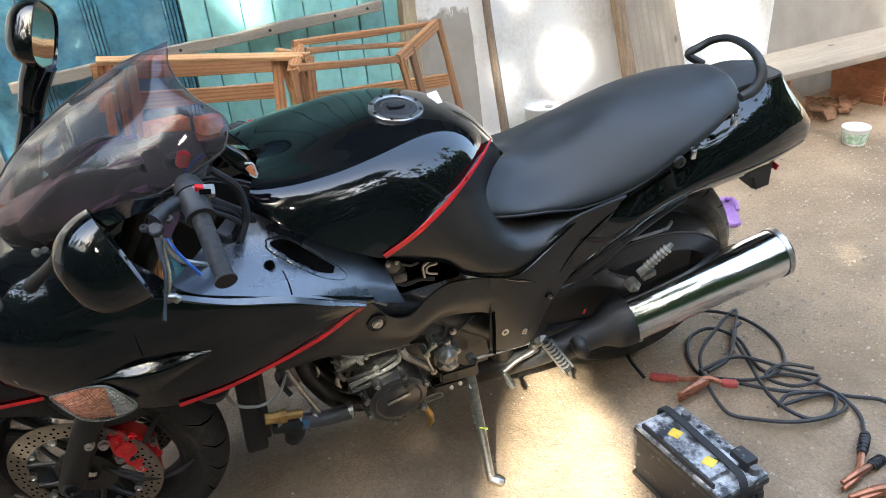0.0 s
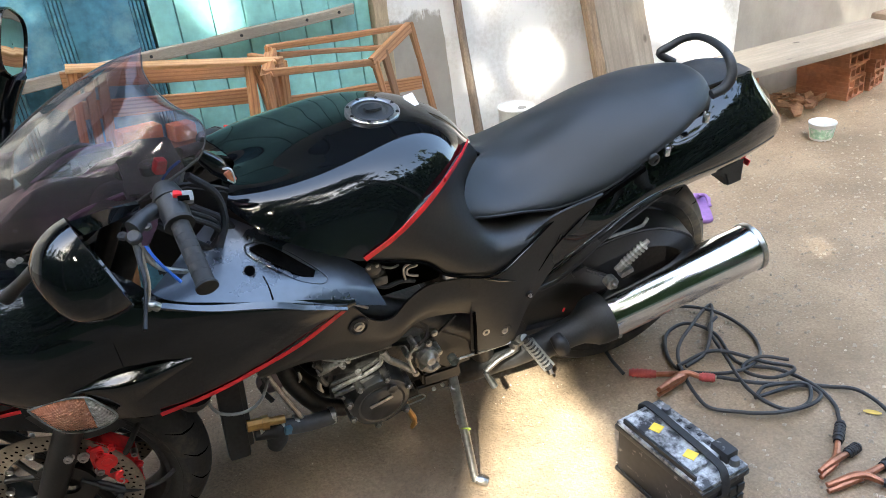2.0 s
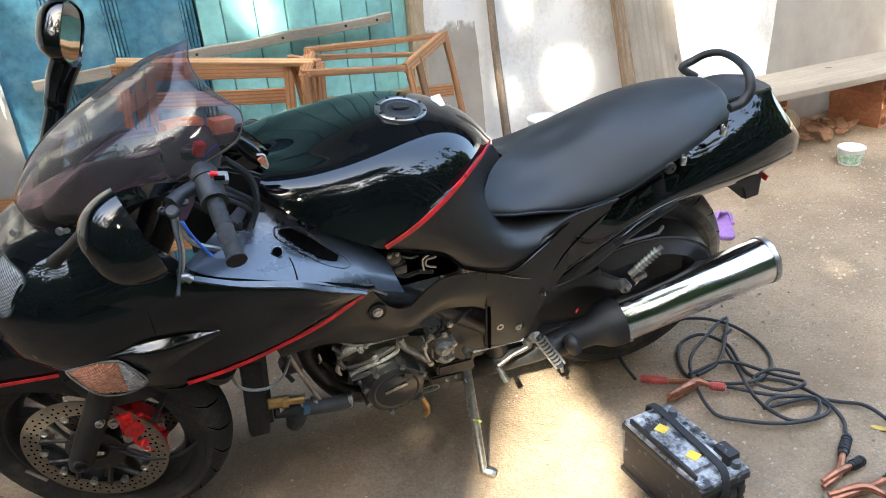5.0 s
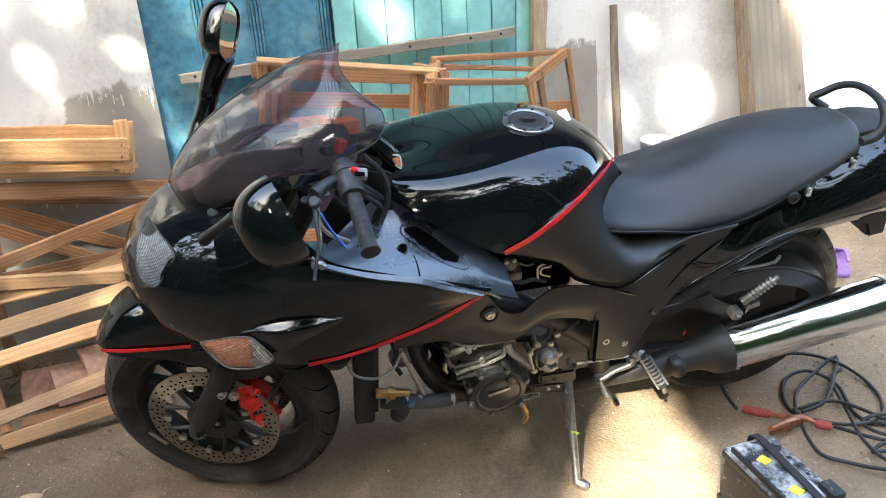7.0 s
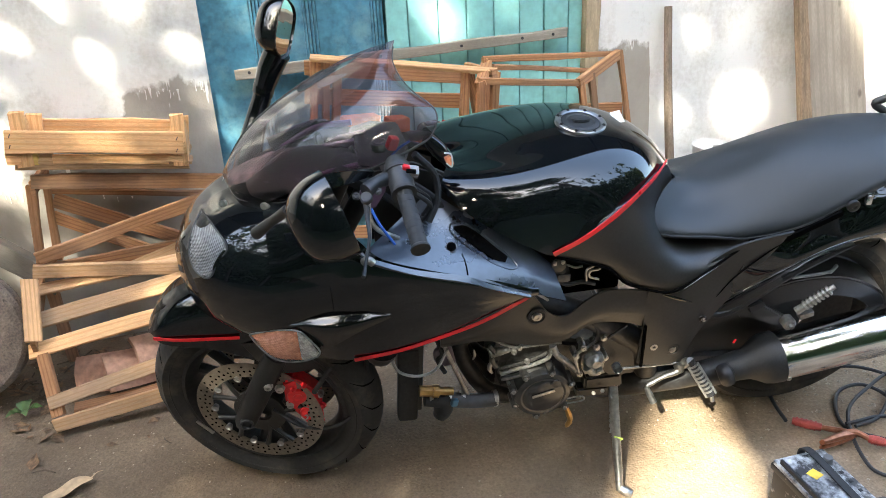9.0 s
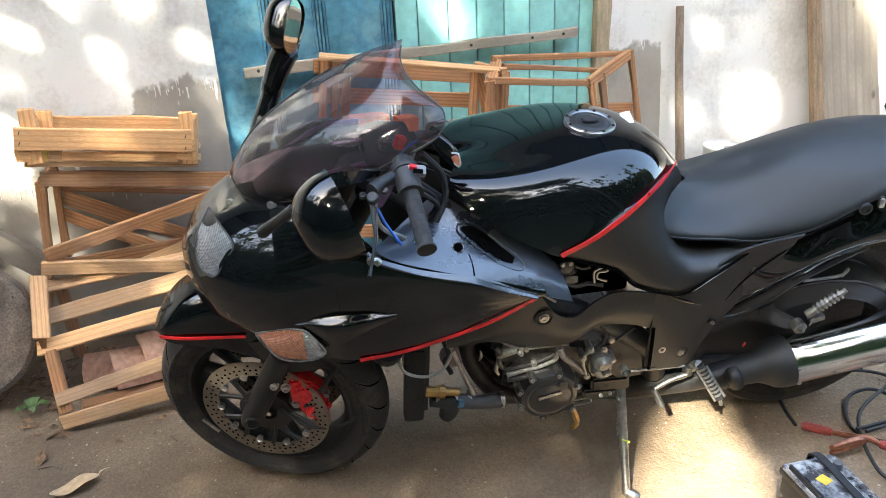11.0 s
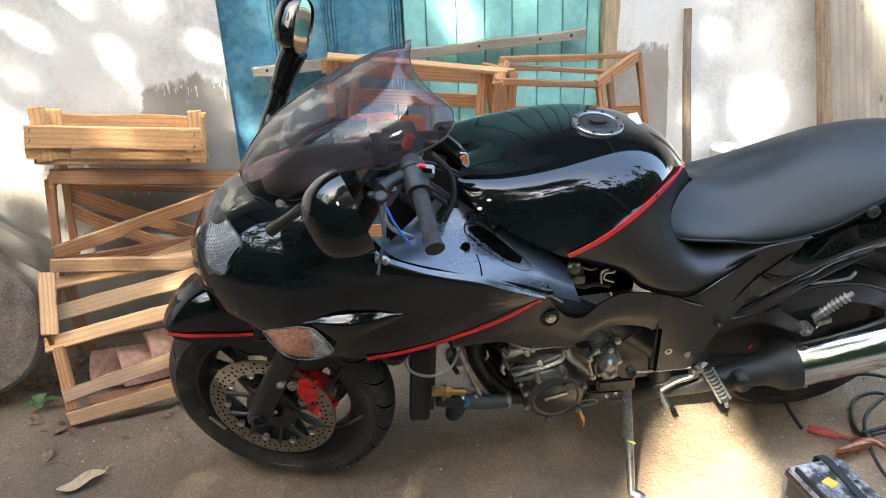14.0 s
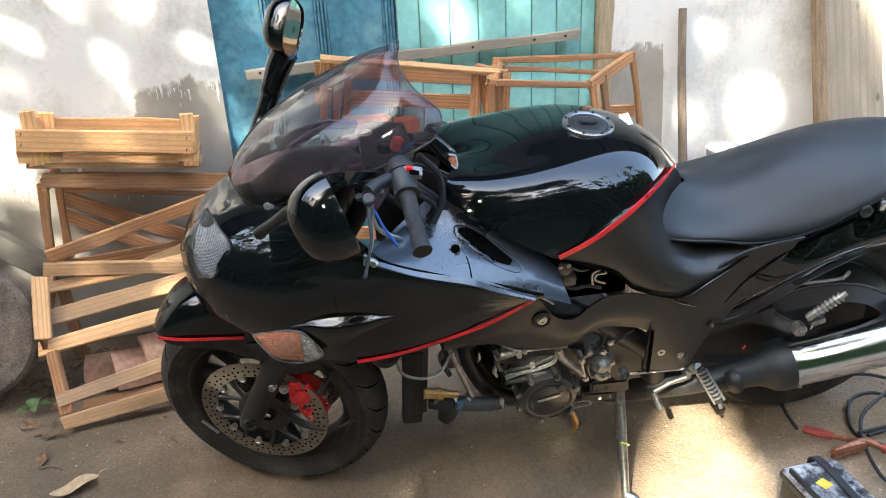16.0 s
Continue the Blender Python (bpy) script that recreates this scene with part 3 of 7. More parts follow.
# tail fairing
tail_cols = [
    [(1.174, -0.155, 0.6759), (1.16, -0.185, 0.6815), (1.144, -0.2, 0.6399), (1.119, -0.2, 0.5851), (1.091, -0.195, 0.517), (1.112, -0.16, 0.4633)],
    [(1.273, -0.15, 0.6785), (1.272, -0.168, 0.6681), (1.265, -0.184, 0.6401), (1.25, -0.191, 0.6182), (1.231, -0.19, 0.5885), (1.261, -0.155, 0.5364)],
    [(1.403, -0.138, 0.7268), (1.412, -0.152, 0.7049), (1.403, -0.17, 0.6812), (1.389, -0.18, 0.6668), (1.378, -0.182, 0.6496), (1.411, -0.15, 0.6028)],
    [(1.527, -0.112, 0.7568), (1.535, -0.135, 0.7395), (1.534, -0.158, 0.7067), (1.523, -0.17, 0.6826), (1.512, -0.172, 0.6617), (1.549, -0.14, 0.6187)],
    [(1.613, -0.08, 0.7904), (1.636, -0.11, 0.7722), (1.65, -0.14, 0.7321), (1.649, -0.156, 0.6944), (1.643, -0.158, 0.6612), (1.686, -0.12, 0.6158)],
    [(1.693, -0.055, 0.8101), (1.718, -0.088, 0.7862), (1.744, -0.117, 0.748), (1.754, -0.136, 0.7023), (1.739, -0.138, 0.6595), (1.777, -0.1, 0.6184)],
    [(1.768, -0.04, 0.8186), (1.789, -0.068, 0.7794), (1.826, -0.09, 0.7296), (1.841, -0.104, 0.6915), (1.835, -0.105, 0.6512), (1.856, -0.08, 0.6226)],
    [(1.788, -0.034, 0.8025), (1.819, -0.055, 0.7508), (1.864, -0.07, 0.6992), (1.875, -0.08, 0.6671), (1.869, -0.08, 0.6323), (1.884, -0.06, 0.6078)],
]
tail_bm = sheet(tail_cols, 56, 30, 0.004, relax=10)
tail = part("tail_fairing", flip(tail_bm), gloss_black, bike, "glossy black tail fairing")
part("lower_trim", tube([c[-2] for c in tail_cols[:-1]], 0.0035, 8, 50), plastic_black, tail)
part("rear_panel", sheet([[(x, -y, z) for x, y, z in tail_cols[-1]], [(x + 0.012, 0, z) for x, y, z in tail_cols[-1]], tail_cols[-1]], 12, 12, 0.004), material("lamp_clear", (0.10, 0.06, 0.055), 0.15, coat=1.0, spread=0.3), tail, "dark tail lamp lens")
deck = [(1.642, 0, 0.8305), (1.722, 0, 0.8243), (1.811, 0, 0.8009)]
edge_ = [(1.618, -0.062, 0.8223), (1.691, -0.06, 0.8274), (1.771, -0.045, 0.8187)]
part("rear_deck", sheet([[(x, -y, z) for x, y, z in edge_], deck, edge_], 14, 12, 0.006), plastic_black, tail, "grained black rear deck")
for q, turn_ in (((1.553, -0.152, 0.8024), 12), ((1.433, -0.176, 0.7617), 10)):
    part("luggage_hook", box(0.015, 0.010, 0.028, pose(*q, -14, turn_, 0), 0.004), chrome, tail, "bright metal luggage hook")
    bolt(tail, (q[0] - 0.001, q[1] - 0.004, q[2] + 0.006), 0.004, 0.003)
part("seat_lock", turned([(0.004, 0.014), (-0.004, 0.014), (-0.006, 0.011), (-0.006, 0.006), (-0.003, 0.005), (-0.003, 0.0001)], 20, m=pose(*(1.398, -0.178, 0.7491))), dark_metal, tail)
part("seat_gap", ribbon([(1.228, -0.186, 0.6996), (1.249, -0.19, 0.6954), (1.296, -0.187, 0.712), (1.373, -0.178, 0.7357)], 0.013, 0.006), recess_shade_m, tail)
part("grab_rail", tube([(1.643, 0.085, 0.8187), (1.609, 0.105, 0.8421), (1.637, 0.1, 0.859), (1.659, 0.085, 0.8778), (1.671, 0.045, 0.8963), (1.666, -0.02, 0.9053), (1.655, -0.08, 0.898), (1.648, -0.108, 0.8696), (1.628, -0.115, 0.8436), (1.592, -0.115, 0.8323)], [0.009, 0.010, 0.010, 0.0095, 0.0095, 0.010, 0.012, 0.013, 0.011], 14, 54), plastic_black, bike, "black grab rail")
part("mudguard", plate([(1.6183, 0.6337), (1.7423, 0.6018), (1.80, 0.585), (1.8077, 0.50), (1.7574, 0.4939), (1.7373, 0.537), (1.6183, 0.583)], 0.10, pose(0, -0.02, 0), 0.008), plastic_black, bike, "black rear mudguard flap")
part("rear_reflector", box(0.006, 0.022, 0.016, pose(1.8174, -0.0568, 0.5532, 0, 20, 0), 0.002), red_paint, bike)

# nose and side fairing
nose_st = [
    (-0.09, [(0, 0.7508), (-0.0198, 0.7458), (-0.0346, 0.706), (-0.0296, 0.6712), (0, 0.6563)]),
    (-0.0612, [(0, 0.8034), (-0.0594, 0.7934), (-0.104, 0.7237), (-0.0842, 0.639), (0, 0.6091)]),
    (-0.0129, [(0, 0.842), (-0.085, 0.832), (-0.164, 0.76), (-0.1591, 0.655), (-0.0497, 0.58)]),
    (0.0456, [(0, 0.870), (-0.110, 0.855), (-0.2077, 0.7758), (-0.2047, 0.6552), (-0.1198, 0.5648)]),
    (0.1243, [(0, 0.890), (-0.145, 0.874), (-0.2442, 0.7903), (-0.2442, 0.6589), (-0.1909, 0.5599)]),
    (0.2341, [(0, 0.915), (-0.182, 0.905), (-0.2695, 0.803), (-0.2685, 0.6705), (-0.2533, 0.5808)]),
]
side_st = [
    (0.1243, [(-0.150, 0.905), (-0.205, 0.85), (-0.2412, 0.7903), (-0.2412, 0.6589), (-0.1879, 0.5599)]),
    (0.2341, [(-0.2077, 0.91), (-0.2494, 0.8641), (-0.2713, 0.803), (-0.2703, 0.6705), (-0.2553, 0.5808)]),
    (0.2846, [(-0.239, 0.8813), (-0.2665, 0.8404), (-0.2797, 0.7688), (-0.2767, 0.6665), (-0.2665, 0.5867)]),
    (0.3356, [(-0.2706, 0.8391), (-0.2818, 0.8062), (-0.2859, 0.7343), (-0.2808, 0.6624), (-0.2716, 0.5957)]),
    (0.4282, [(-0.2797, 0.802), (-0.2879, 0.7792), (-0.2899, 0.7172), (-0.2838, 0.6655), (-0.2745, 0.6158)]),
    (0.5222, [(-0.2775, 0.7654), (-0.2858, 0.7518), (-0.2868, 0.7102), (-0.2816, 0.6789), (-0.2733, 0.6477)]),
    (0.6495, [(-0.2697, 0.7081), (-0.2738, 0.707), (-0.2738, 0.7039), (-0.2728, 0.7028), (-0.2697, 0.7007)]),
]
g = [[(x, y, z) for y, z in spline(h, 12)] for x, h in nose_st]
nose_surf, side_surf = Surface(nose_st), Surface(side_st)
nose = part("nose_cowl", flip(sheet(g, 36, 26, 0.004)), gloss_black, bike, "glossy black nose cowl")
g = [[(x, y, z) for y, z in spline(h, 12)] for x, h in side_st]
sidef = part("side_fairing", sheet(g, 36, 20, 0.004), gloss_black, bike, "glossy black side fairing")
part("side_fairing", sheet([[(x, -y, z) for x, y, z in r] for r in g], 36, 20, 0.004), gloss_black, bike, "glossy black side fairing")
part("lower_stripe", ribbon([(0.2603, -0.2724, 0.5874), (0.3494, -0.2794, 0.6024), (0.4424, -0.2813, 0.6257), (0.5367, -0.2833, 0.6577), (0.6287, -0.279, 0.701)], 0.0085), red_tape, sidef, "red tape stripe")
part("upper_lip", tube([(0.2995, -0.2671, 0.8538), (0.3236, -0.2809, 0.8346), (0.4103, -0.2899, 0.7999), (0.5045, -0.2878, 0.7654), (0.6331, -0.278, 0.7081)], 0.004, 8), navy_black, sidef)
part("lip_rear", tube([(0.5796, -0.279, 0.7308), (0.6393, -0.2698, 0.7024), (0.6789, -0.2516, 0.6606)], 0.003, 8), steel, sidef)
# lamps
glass_lamp = material("lamp_glass", (0.20, 0.205, 0.20), 0.15, coat=0.8, spread=0.35, fine=60)


def faceted(name, base, pitch):
    """Lamp plastic moulded in a fine grid of prisms."""
    m = material(name, base, 0.16, coat=1.0, spread=0.25, fine=120, spec=0.8)
    n, ln = m.node_tree.nodes, m.node_tree.links
    tcn = n.new("ShaderNodeTexCoord")
    hs = []
    for turn_ in (28, -62):
        mpn = n.new("ShaderNodeMapping")
        mpn.inputs["Rotation"].default_value = (0, radians(turn_), 0)
        wv = n.new("ShaderNodeTexWave")
        wv.inputs["Scale"].default_value = 0.314 / pitch
        ln.new(tcn.outputs["Object"], mpn.inputs[0])
        ln.new(mpn.outputs[0], wv.inputs["Vector"])
        hs.append(wv.outputs["Fac"])
    ad = n.new("ShaderNodeMath")
    ln.new(hs[0], ad.inputs[0])
    ln.new(hs[1], ad.inputs[1])
    bp = n.new("ShaderNodeBump")
    bp.inputs["Strength"].default_value, bp.inputs["Distance"].default_value = 0.9, 0.002
    ln.new(ad.outputs[0], bp.inputs["Height"])
    ln.new(bp.outputs[0], n["Principled BSDF"].inputs["Normal"])
    return m


amber_lens = faceted("amber_lens", (0.55, 0.20, 0.11), 0.005)


def lens(rows, dome):
    g = np.array([spline(r, 18) for r in rows])
    g = np.stack([spline(g[:, i], 18) for i in range(18)], 1)
    for i in range(18):
        for j in range(18):
            g[i][j][1] -= dome * (1 - (2 * i / 17 - 1) ** 4) * (1 - (2 * j / 17 - 1) ** 4)
    return sheet(list(g), 18, 18, 0.006)


head = part("headlight", lens([[(-0.01627, -0.02586, 0.8454), (0.01473, -0.1059, 0.8484), (0.03973, -0.1579, 0.8314)], [(-0.03727, -0.07386, 0.8244), (-0.005268, -0.1309, 0.8194), (0.01973, -0.1669, 0.8034)], [(-0.04627, -0.1059, 0.7924), (-0.03627, -0.1389, 0.7714), (-0.006268, -0.1759, 0.7744)]], 0.006), faceted("fluted_glass", (0.16, 0.165, 0.165), 0.0042), nose, "fluted clear headlight lens")
part("headlight_rim", tube([(-0.01627, -0.02586, 0.8454), (0.01473, -0.1059, 0.8484), (0.03973, -0.1579, 0.8314), (0.01973, -0.1669, 0.8034), (-0.006268, -0.1759, 0.7744), (-0.03627, -0.1389, 0.7714), (-0.04627, -0.1059, 0.7924), (-0.03727, -0.07386, 0.8244), (-0.01627, -0.02586, 0.8454)], 0.002, 8, 60), plastic_black, head)
ind = part("front_indicator", lens([[(0.0547, -0.214, 0.645), (0.1057, -0.243, 0.6715), (0.1545, -0.266, 0.6806)], [(0.0608, -0.217, 0.6326), (0.1065, -0.247, 0.6394), (0.154, -0.268, 0.6442)], [(0.0674, -0.219, 0.6158), (0.1003, -0.247, 0.5992), (0.1543, -0.269, 0.6042)]], 0.012), amber_lens, nose, "amber faceted indicator lens")
part("clear_end", lens([[(0.1545, -0.266, 0.6806), (0.1733, -0.273, 0.6624), (0.1922, -0.276, 0.6231)], [(0.154, -0.268, 0.6442), (0.1702, -0.275, 0.6386), (0.1895, -0.277, 0.6198)], [(0.1543, -0.269, 0.6042), (0.1688, -0.275, 0.6105), (0.1867, -0.277, 0.6156)]], 0.004), faceted("clear_lens", (0.42, 0.38, 0.35), 0.006), ind, "clear lens end")
part("lens_rim", tube([(0.0536, -0.214, 0.6452), (0.1061, -0.244, 0.6738), (0.1559, -0.267, 0.6828), (0.1748, -0.275, 0.6655), (0.1935, -0.278, 0.6248), (0.154, -0.27, 0.602), (0.1, -0.248, 0.597), (0.0662, -0.22, 0.6153), (0.0534, -0.214, 0.6437)], 0.0022, 8, 40), glass_lamp, ind)
fl = sheet([[(0.1184, -0.2483, 0.6897), (0.1956, -0.2731, 0.7139), (0.275, -0.287, 0.7232), (0.3441, -0.2906, 0.7149)], [(0.1629, -0.2704, 0.6921), (0.2162, -0.2969, 0.702), (0.2713, -0.3022, 0.708), (0.3429, -0.2926, 0.7119)], [(0.1923, -0.267, 0.6247), (0.221, -0.2808, 0.6406), (0.2726, -0.29, 0.6752), (0.3421, -0.2905, 0.7037)]], 14, 24, 0.004)
part("indicator_fairing", fl, gloss_black, sidef)
for p in ((0.032, -0.052, 0.868), (0.127, -0.118, 0.887)):
    bolt(nose, p, 0.006, 0.003, axis=(-0.3, -0.8, 0.4))
bolt(nose, nose_surf.on(0.175, 0.7163, -0.0109), 0.005, 0.003)

# windscreen
scr = bpy.data.materials.new("smoked_screen")
scr.use_nodes = True
nt = scr.node_tree
nt.nodes.remove(nt.nodes["Principled BSDF"])
tr, gl, mxs, fre = (nt.nodes.new(k) for k in ("ShaderNodeBsdfTransparent", "ShaderNodeBsdfGlossy", "ShaderNodeMixShader", "ShaderNodeFresnel"))
tr.inputs[0].default_value = (0.38, 0.235, 0.295, 1)
gl.inputs["Roughness"].default_value = 0.03
fre.inputs[0].default_value = 1.5
nt.links.new(fre.outputs[0], mxs.inputs[0])
nt.links.new(tr.outputs[0], mxs.inputs[1])
nt.links.new(gl.outputs[0], mxs.inputs[2])
# Reflected grey haze, painted as an even diffuse veil over the screen.
grey_haze, haze_mix = nt.nodes.new("ShaderNodeBsdfDiffuse"), nt.nodes.new("ShaderNodeMixShader")
grey_haze.inputs[0].default_value = (0.42, 0.41, 0.40, 1)
haze_mix.inputs[0].default_value = 0.055
nt.links.new(mxs.outputs[0], haze_mix.inputs[1])
nt.links.new(grey_haze.outputs[0], haze_mix.inputs[2])
nt.links.new(haze_mix.outputs[0], nt.nodes["Material Output"].inputs[0])
far_edge = spline([(0.0315, 0.05, 0.8827), (0.0739, 0.06, 0.9478), (0.1192, 0.075, 0.9884), (0.1779, 0.085, 1.026), (0.2482, 0.08, 1.069), (0.3331, 0.05, 1.119), (0.4163, 0, 1.161)], 48)
near_edge = spline([(0.0315, 0.05, 0.884), (0.044, 0, 0.876), (0.0689, -0.06, 0.8783), (0.1249, -0.1, 0.8852), (0.1968, -0.15, 0.919), (0.2654, -0.185, 0.9594), (0.3257, -0.2, 0.9914), (0.3685, -0.205, 1.008), (0.4462, -0.2, 1.042), (0.4691, -0.18, 1.072), (0.4639, -0.155, 1.087), (0.4375, -0.12, 1.1), (0.4154, -0.07, 1.115), (0.4069, -0.032, 1.137), (0.4163, 0, 1.1608)], 48)
screen_g, far_g = [], []
for i in range(48):
    a, b = np.array(far_edge[i]), np.array(near_edge[i])
    swell = max(0.0, math.sin(math.pi * i / 47)) ** 0.6
    screen_g.append([a + (b - a) * j / 30 + np.array((-0.25, -0.80, 0.50)) * 0.075 * swell * max(0.0, math.sin(math.pi * j / 30)) ** 0.85 for j in range(31)])
    far_g.append([a + (b * np.array((1, -1, 1)) - a) * j / 20 + np.array((0, 0.02, 0)) * swell * math.sin(math.pi * j / 20) for j in range(8)])
screen_g = np.array(screen_g)
bm = skin(screen_g)
bmesh.ops.reverse_faces(bm, faces=bm.faces)
windscreen = part("windscreen", bm, scr, bike, "smoked purple tinted windscreen")
part("screen_foot", tube([(0.2201, -0.165, 0.9329), (0.2821, -0.19, 0.969), (0.3472, -0.203, 1), (0.4116, -0.204, 1.027), (0.4462, -0.2, 1.042)], 0.0022, 6), plastic_black, windscreen)
part("far_side", skin(far_g), scr, windscreen)
part("screen_edge", tube([tuple(p) for p in near_edge[::2]], 0.0014, 6), plastic_black, windscreen)
part("screen_edge", tube([tuple(p) for p in far_edge[:34:2]], 0.0024, 8), plastic_black, windscreen)
part("screen_sticker", sheet([[(0.2522, 0.03, 1.074), (0.2775, 0.028, 1.087), (0.3175, 0.022, 1.093)], [(0.2628, 0.01, 1.073), (0.2886, 0.008, 1.082), (0.3147, 0.012, 1.093)]], 4, 8, 0.001), material("sticker", (0.30, 0.29, 0.28), 0.5), windscreen, "pale oblong sticker")
for x, y, z in ((0.0484, -0.1299, 0.9152), (0.1306, -0.1911, 0.936), (0.2999, -0.2263, 0.9934)):
    bolt(windscreen, (x, y, z), 0.006, 0.004, axis=(-0.3, -0.8, 0.4))

# cockpit
part("inner_cowl", sheet([[(0.1416, 0.09389, 0.8475), (0.2223, 0.1017, 0.878), (0.3039, 0.1097, 0.8782), (0.3877, 0.1251, 0.8425)], [(0.0832, 0, 0.8855), (0.1771, 0, 0.9457), (0.2774, 0, 0.935), (0.369, 0, 0.863)], [(0.1074, -0.1011, 0.8781), (0.1902, -0.1127, 0.9186), (0.2796, -0.1207, 0.9267), (0.3492, -0.1324, 0.8939)]], 18, 18, 0.004), matt_black, bike)
dash = part("dashboard", sheet([[(0.2437, 0.0607, 0.8647), (0.3044, 0.061, 0.8967), (0.3554, 0.0613, 0.8678)], [(0.2138, -0.0303, 0.9067), (0.2844, -0.0305, 0.9382), (0.3557, -0.0307, 0.898)], [(0.223, -0.1316, 0.9157), (0.2835, -0.1322, 0.9478), (0.3345, -0.1327, 0.9192)]], 16, 14, 0.02), plastic_black, bike, "black instrument panel")
for y, r in ((-0.09, 0.034), (-0.02, 0.036), (0.045, 0.032)):
    gm = pose(0.3224, y, 0.8842, 0, 48, 0)
    ga = part("gauge", turned([(0.0, r), (0.01, r), (0.012, r - 0.004), (0.006, r - 0.006), (0.006, 0.0001)], 32, "z", gm), plastic_black, dash)
    part("dial", turned([(0.0085, r - 0.008), (0.0085, 0.0001)], 32, "z", gm), material("dial", (0.03, 0.03, 0.035), 0.3, coat=1.0), ga)
violet = material("violet_stay", (0.16, 0.10, 0.17), 0.35, metal=0.4, spread=0.3)
for y in (-0.0942, 0.0197, 0.1219):
    part("screen_stay", tube([(0.1562, y, 0.8895), (0.2363, y, 0.9303), (0.3173, y * 0.9, 0.9409)], 0.007, 8), violet, dash)
part("stay_plate", plate([(0.1774, 0.9079), (0.2781, 0.958), (0.3392, 0.9648), (0.329, 0.9295), (0.2175, 0.9004)], 0.006, pose(0.0086, 0.0795, -0.03), 0.002), violet, dash)
red_bit = part("reservoir", box(0.020, 0.018, 0.028, pose(0.3869, -0.123, 1.0027, 10, 20, 20), 0.005), red_paint, bike, "red cap")
part("blue_wire", tube([(0.3176, -0.1938, 0.9506), (0.3377, -0.2453, 0.908), (0.3652, -0.2766, 0.8701)], 0.0028, 8), material("blue_cable", (0.02, 0.12, 0.5), 0.4), bike, "blue cable")
part("wire", tube([(0.3848, -0.123, 0.976), (0.4003, -0.1231, 0.9907), (0.421, -0.1233, 1.003)], 0.0025, 8), bpy.data.materials["blue_cable"], bike)

# steering
triple = part("top_yoke", plate([(0.31, -0.12), (0.36, -0.14), (0.42, -0.12), (0.43, 0), (0.41, 0.06), (0.36, 0.08), (0.31, 0.06), (0.32, 0)], 0.022, pose(0, 0, 0.915, 90, 0, 0), 0.004), dark_metal, bike)
part("steering_nut", turned([(0, 0.022), (0.012, 0.022), (0.016, 0.018), (0.016, 0.008), (0.01, 0.006), (0.01, 0.0001)], 24, "z", pose(0.3858, -0.1332, 0.9347, 0, 15, 0)), steel, triple)
part("key_switch", turned([(0, 0.018), (0.03, 0.018), (0.032, 0.012), (0.028, 0.0001)], 20, "z", pose(0.3693, 0, 0.9128)), dark_metal, triple)
for sgn, p0, p1, p2 in ((-1, (0.3692, -0.1433, 0.9634), (0.388, -0.2565, 0.9854), (0.3999, -0.3959, 0.9384)), (1, (0.4274, 0.0616, 0.9149), (0.5514, 0.26, 0.8122), (0.7032, 0.4, 0.7124))):
    hb = part("handlebar", tube([p0, p1], 0.012, 12), dark_metal, bike)
    a, b = Vector(p1), Vector(p2)
    grip = part("grip", tube([tuple(a.lerp(b, t)) for t in (0.12, 0.4, 0.7, 0.96)], 0.0150, 18), rubber, hb, "worn black rubber grip")
    for k in range(7):
        part("grip_ring", tube([tuple(a.lerp(b, 0.20 + 0.10 * k)), tuple(a.lerp(b, 0.215 + 0.10 * k))], 0.0154, 18), rubber, grip)
    part("housing_band", tube([tuple(a.lerp(b, -0.22)), tuple(a.lerp(b, -0.19))], 0.0275, 18), dark_metal, hb)
    part("flange", tube([tuple(a.lerp(b, 0.10)), tuple(a.lerp(b, 0.14))], 0.024, 20), rubber, grip)
    part("bar_end", tube([tuple(a.lerp(b, 0.95)), tuple(a.lerp(b, 1.0))], [0.0155, 0.0180, 0.0175], 20, 6), rubber, grip)
    sw = part("switch_housing", tube([tuple(a.lerp(b, t)) for t in (-0.4159, -0.1928, 0.1298)], [0.019, 0.026, 0.024, 0.022], 16), plastic_black, hb)
    part("switch_button", box(0.014, 0.012, 0.012, Matrix.Translation(a.lerp(b, -0.1)) @ pose(0.0117, 0, 0.0225, 0, 20, 0), 0.003), red_paint, sw, "red switch")
    part("switch_lever", box(0.016, 0.014, 0.02, Matrix.Translation(a.lerp(b, -0.15)) @ pose(0.0253, 0, 0.0027, 0, 0, 20), 0.003), plastic_black, sw)
# Dark plate added to fill the open gap under the bars.
part("cockpit_filler", plate([(0.329, 0.9346), (0.4216, 0.9395), (0.484, 0.9099), (0.5471, 0.854), (0.5471, 0.7391), (0.329, 0.7549)], 0.02, pose(0, -0.09, 0), 0.006), matt_black, bike)
part("loom", tube([(0.388, -0.1127, 0.9264), (0.4271, -0.1337, 0.9033), (0.4588, -0.1288, 0.8703), (0.4896, -0.1343, 0.8268)], 0.009, 10), rubber, bike)
part("loom", tube([(0.3414, -0.1635, 0.9289), (0.3814, -0.1742, 0.8955), (0.4134, -0.1644, 0.8523), (0.4561, -0.1546, 0.8081)], 0.007, 10), rubber, bike)
part("hydraulic_line", tube([(0.3472, -0.2045, 0.9591), (0.3246, -0.2246, 0.9192), (0.3348, -0.2248, 0.8775), (0.378, -0.205, 0.8336)], 0.005, 8), steel, bike)
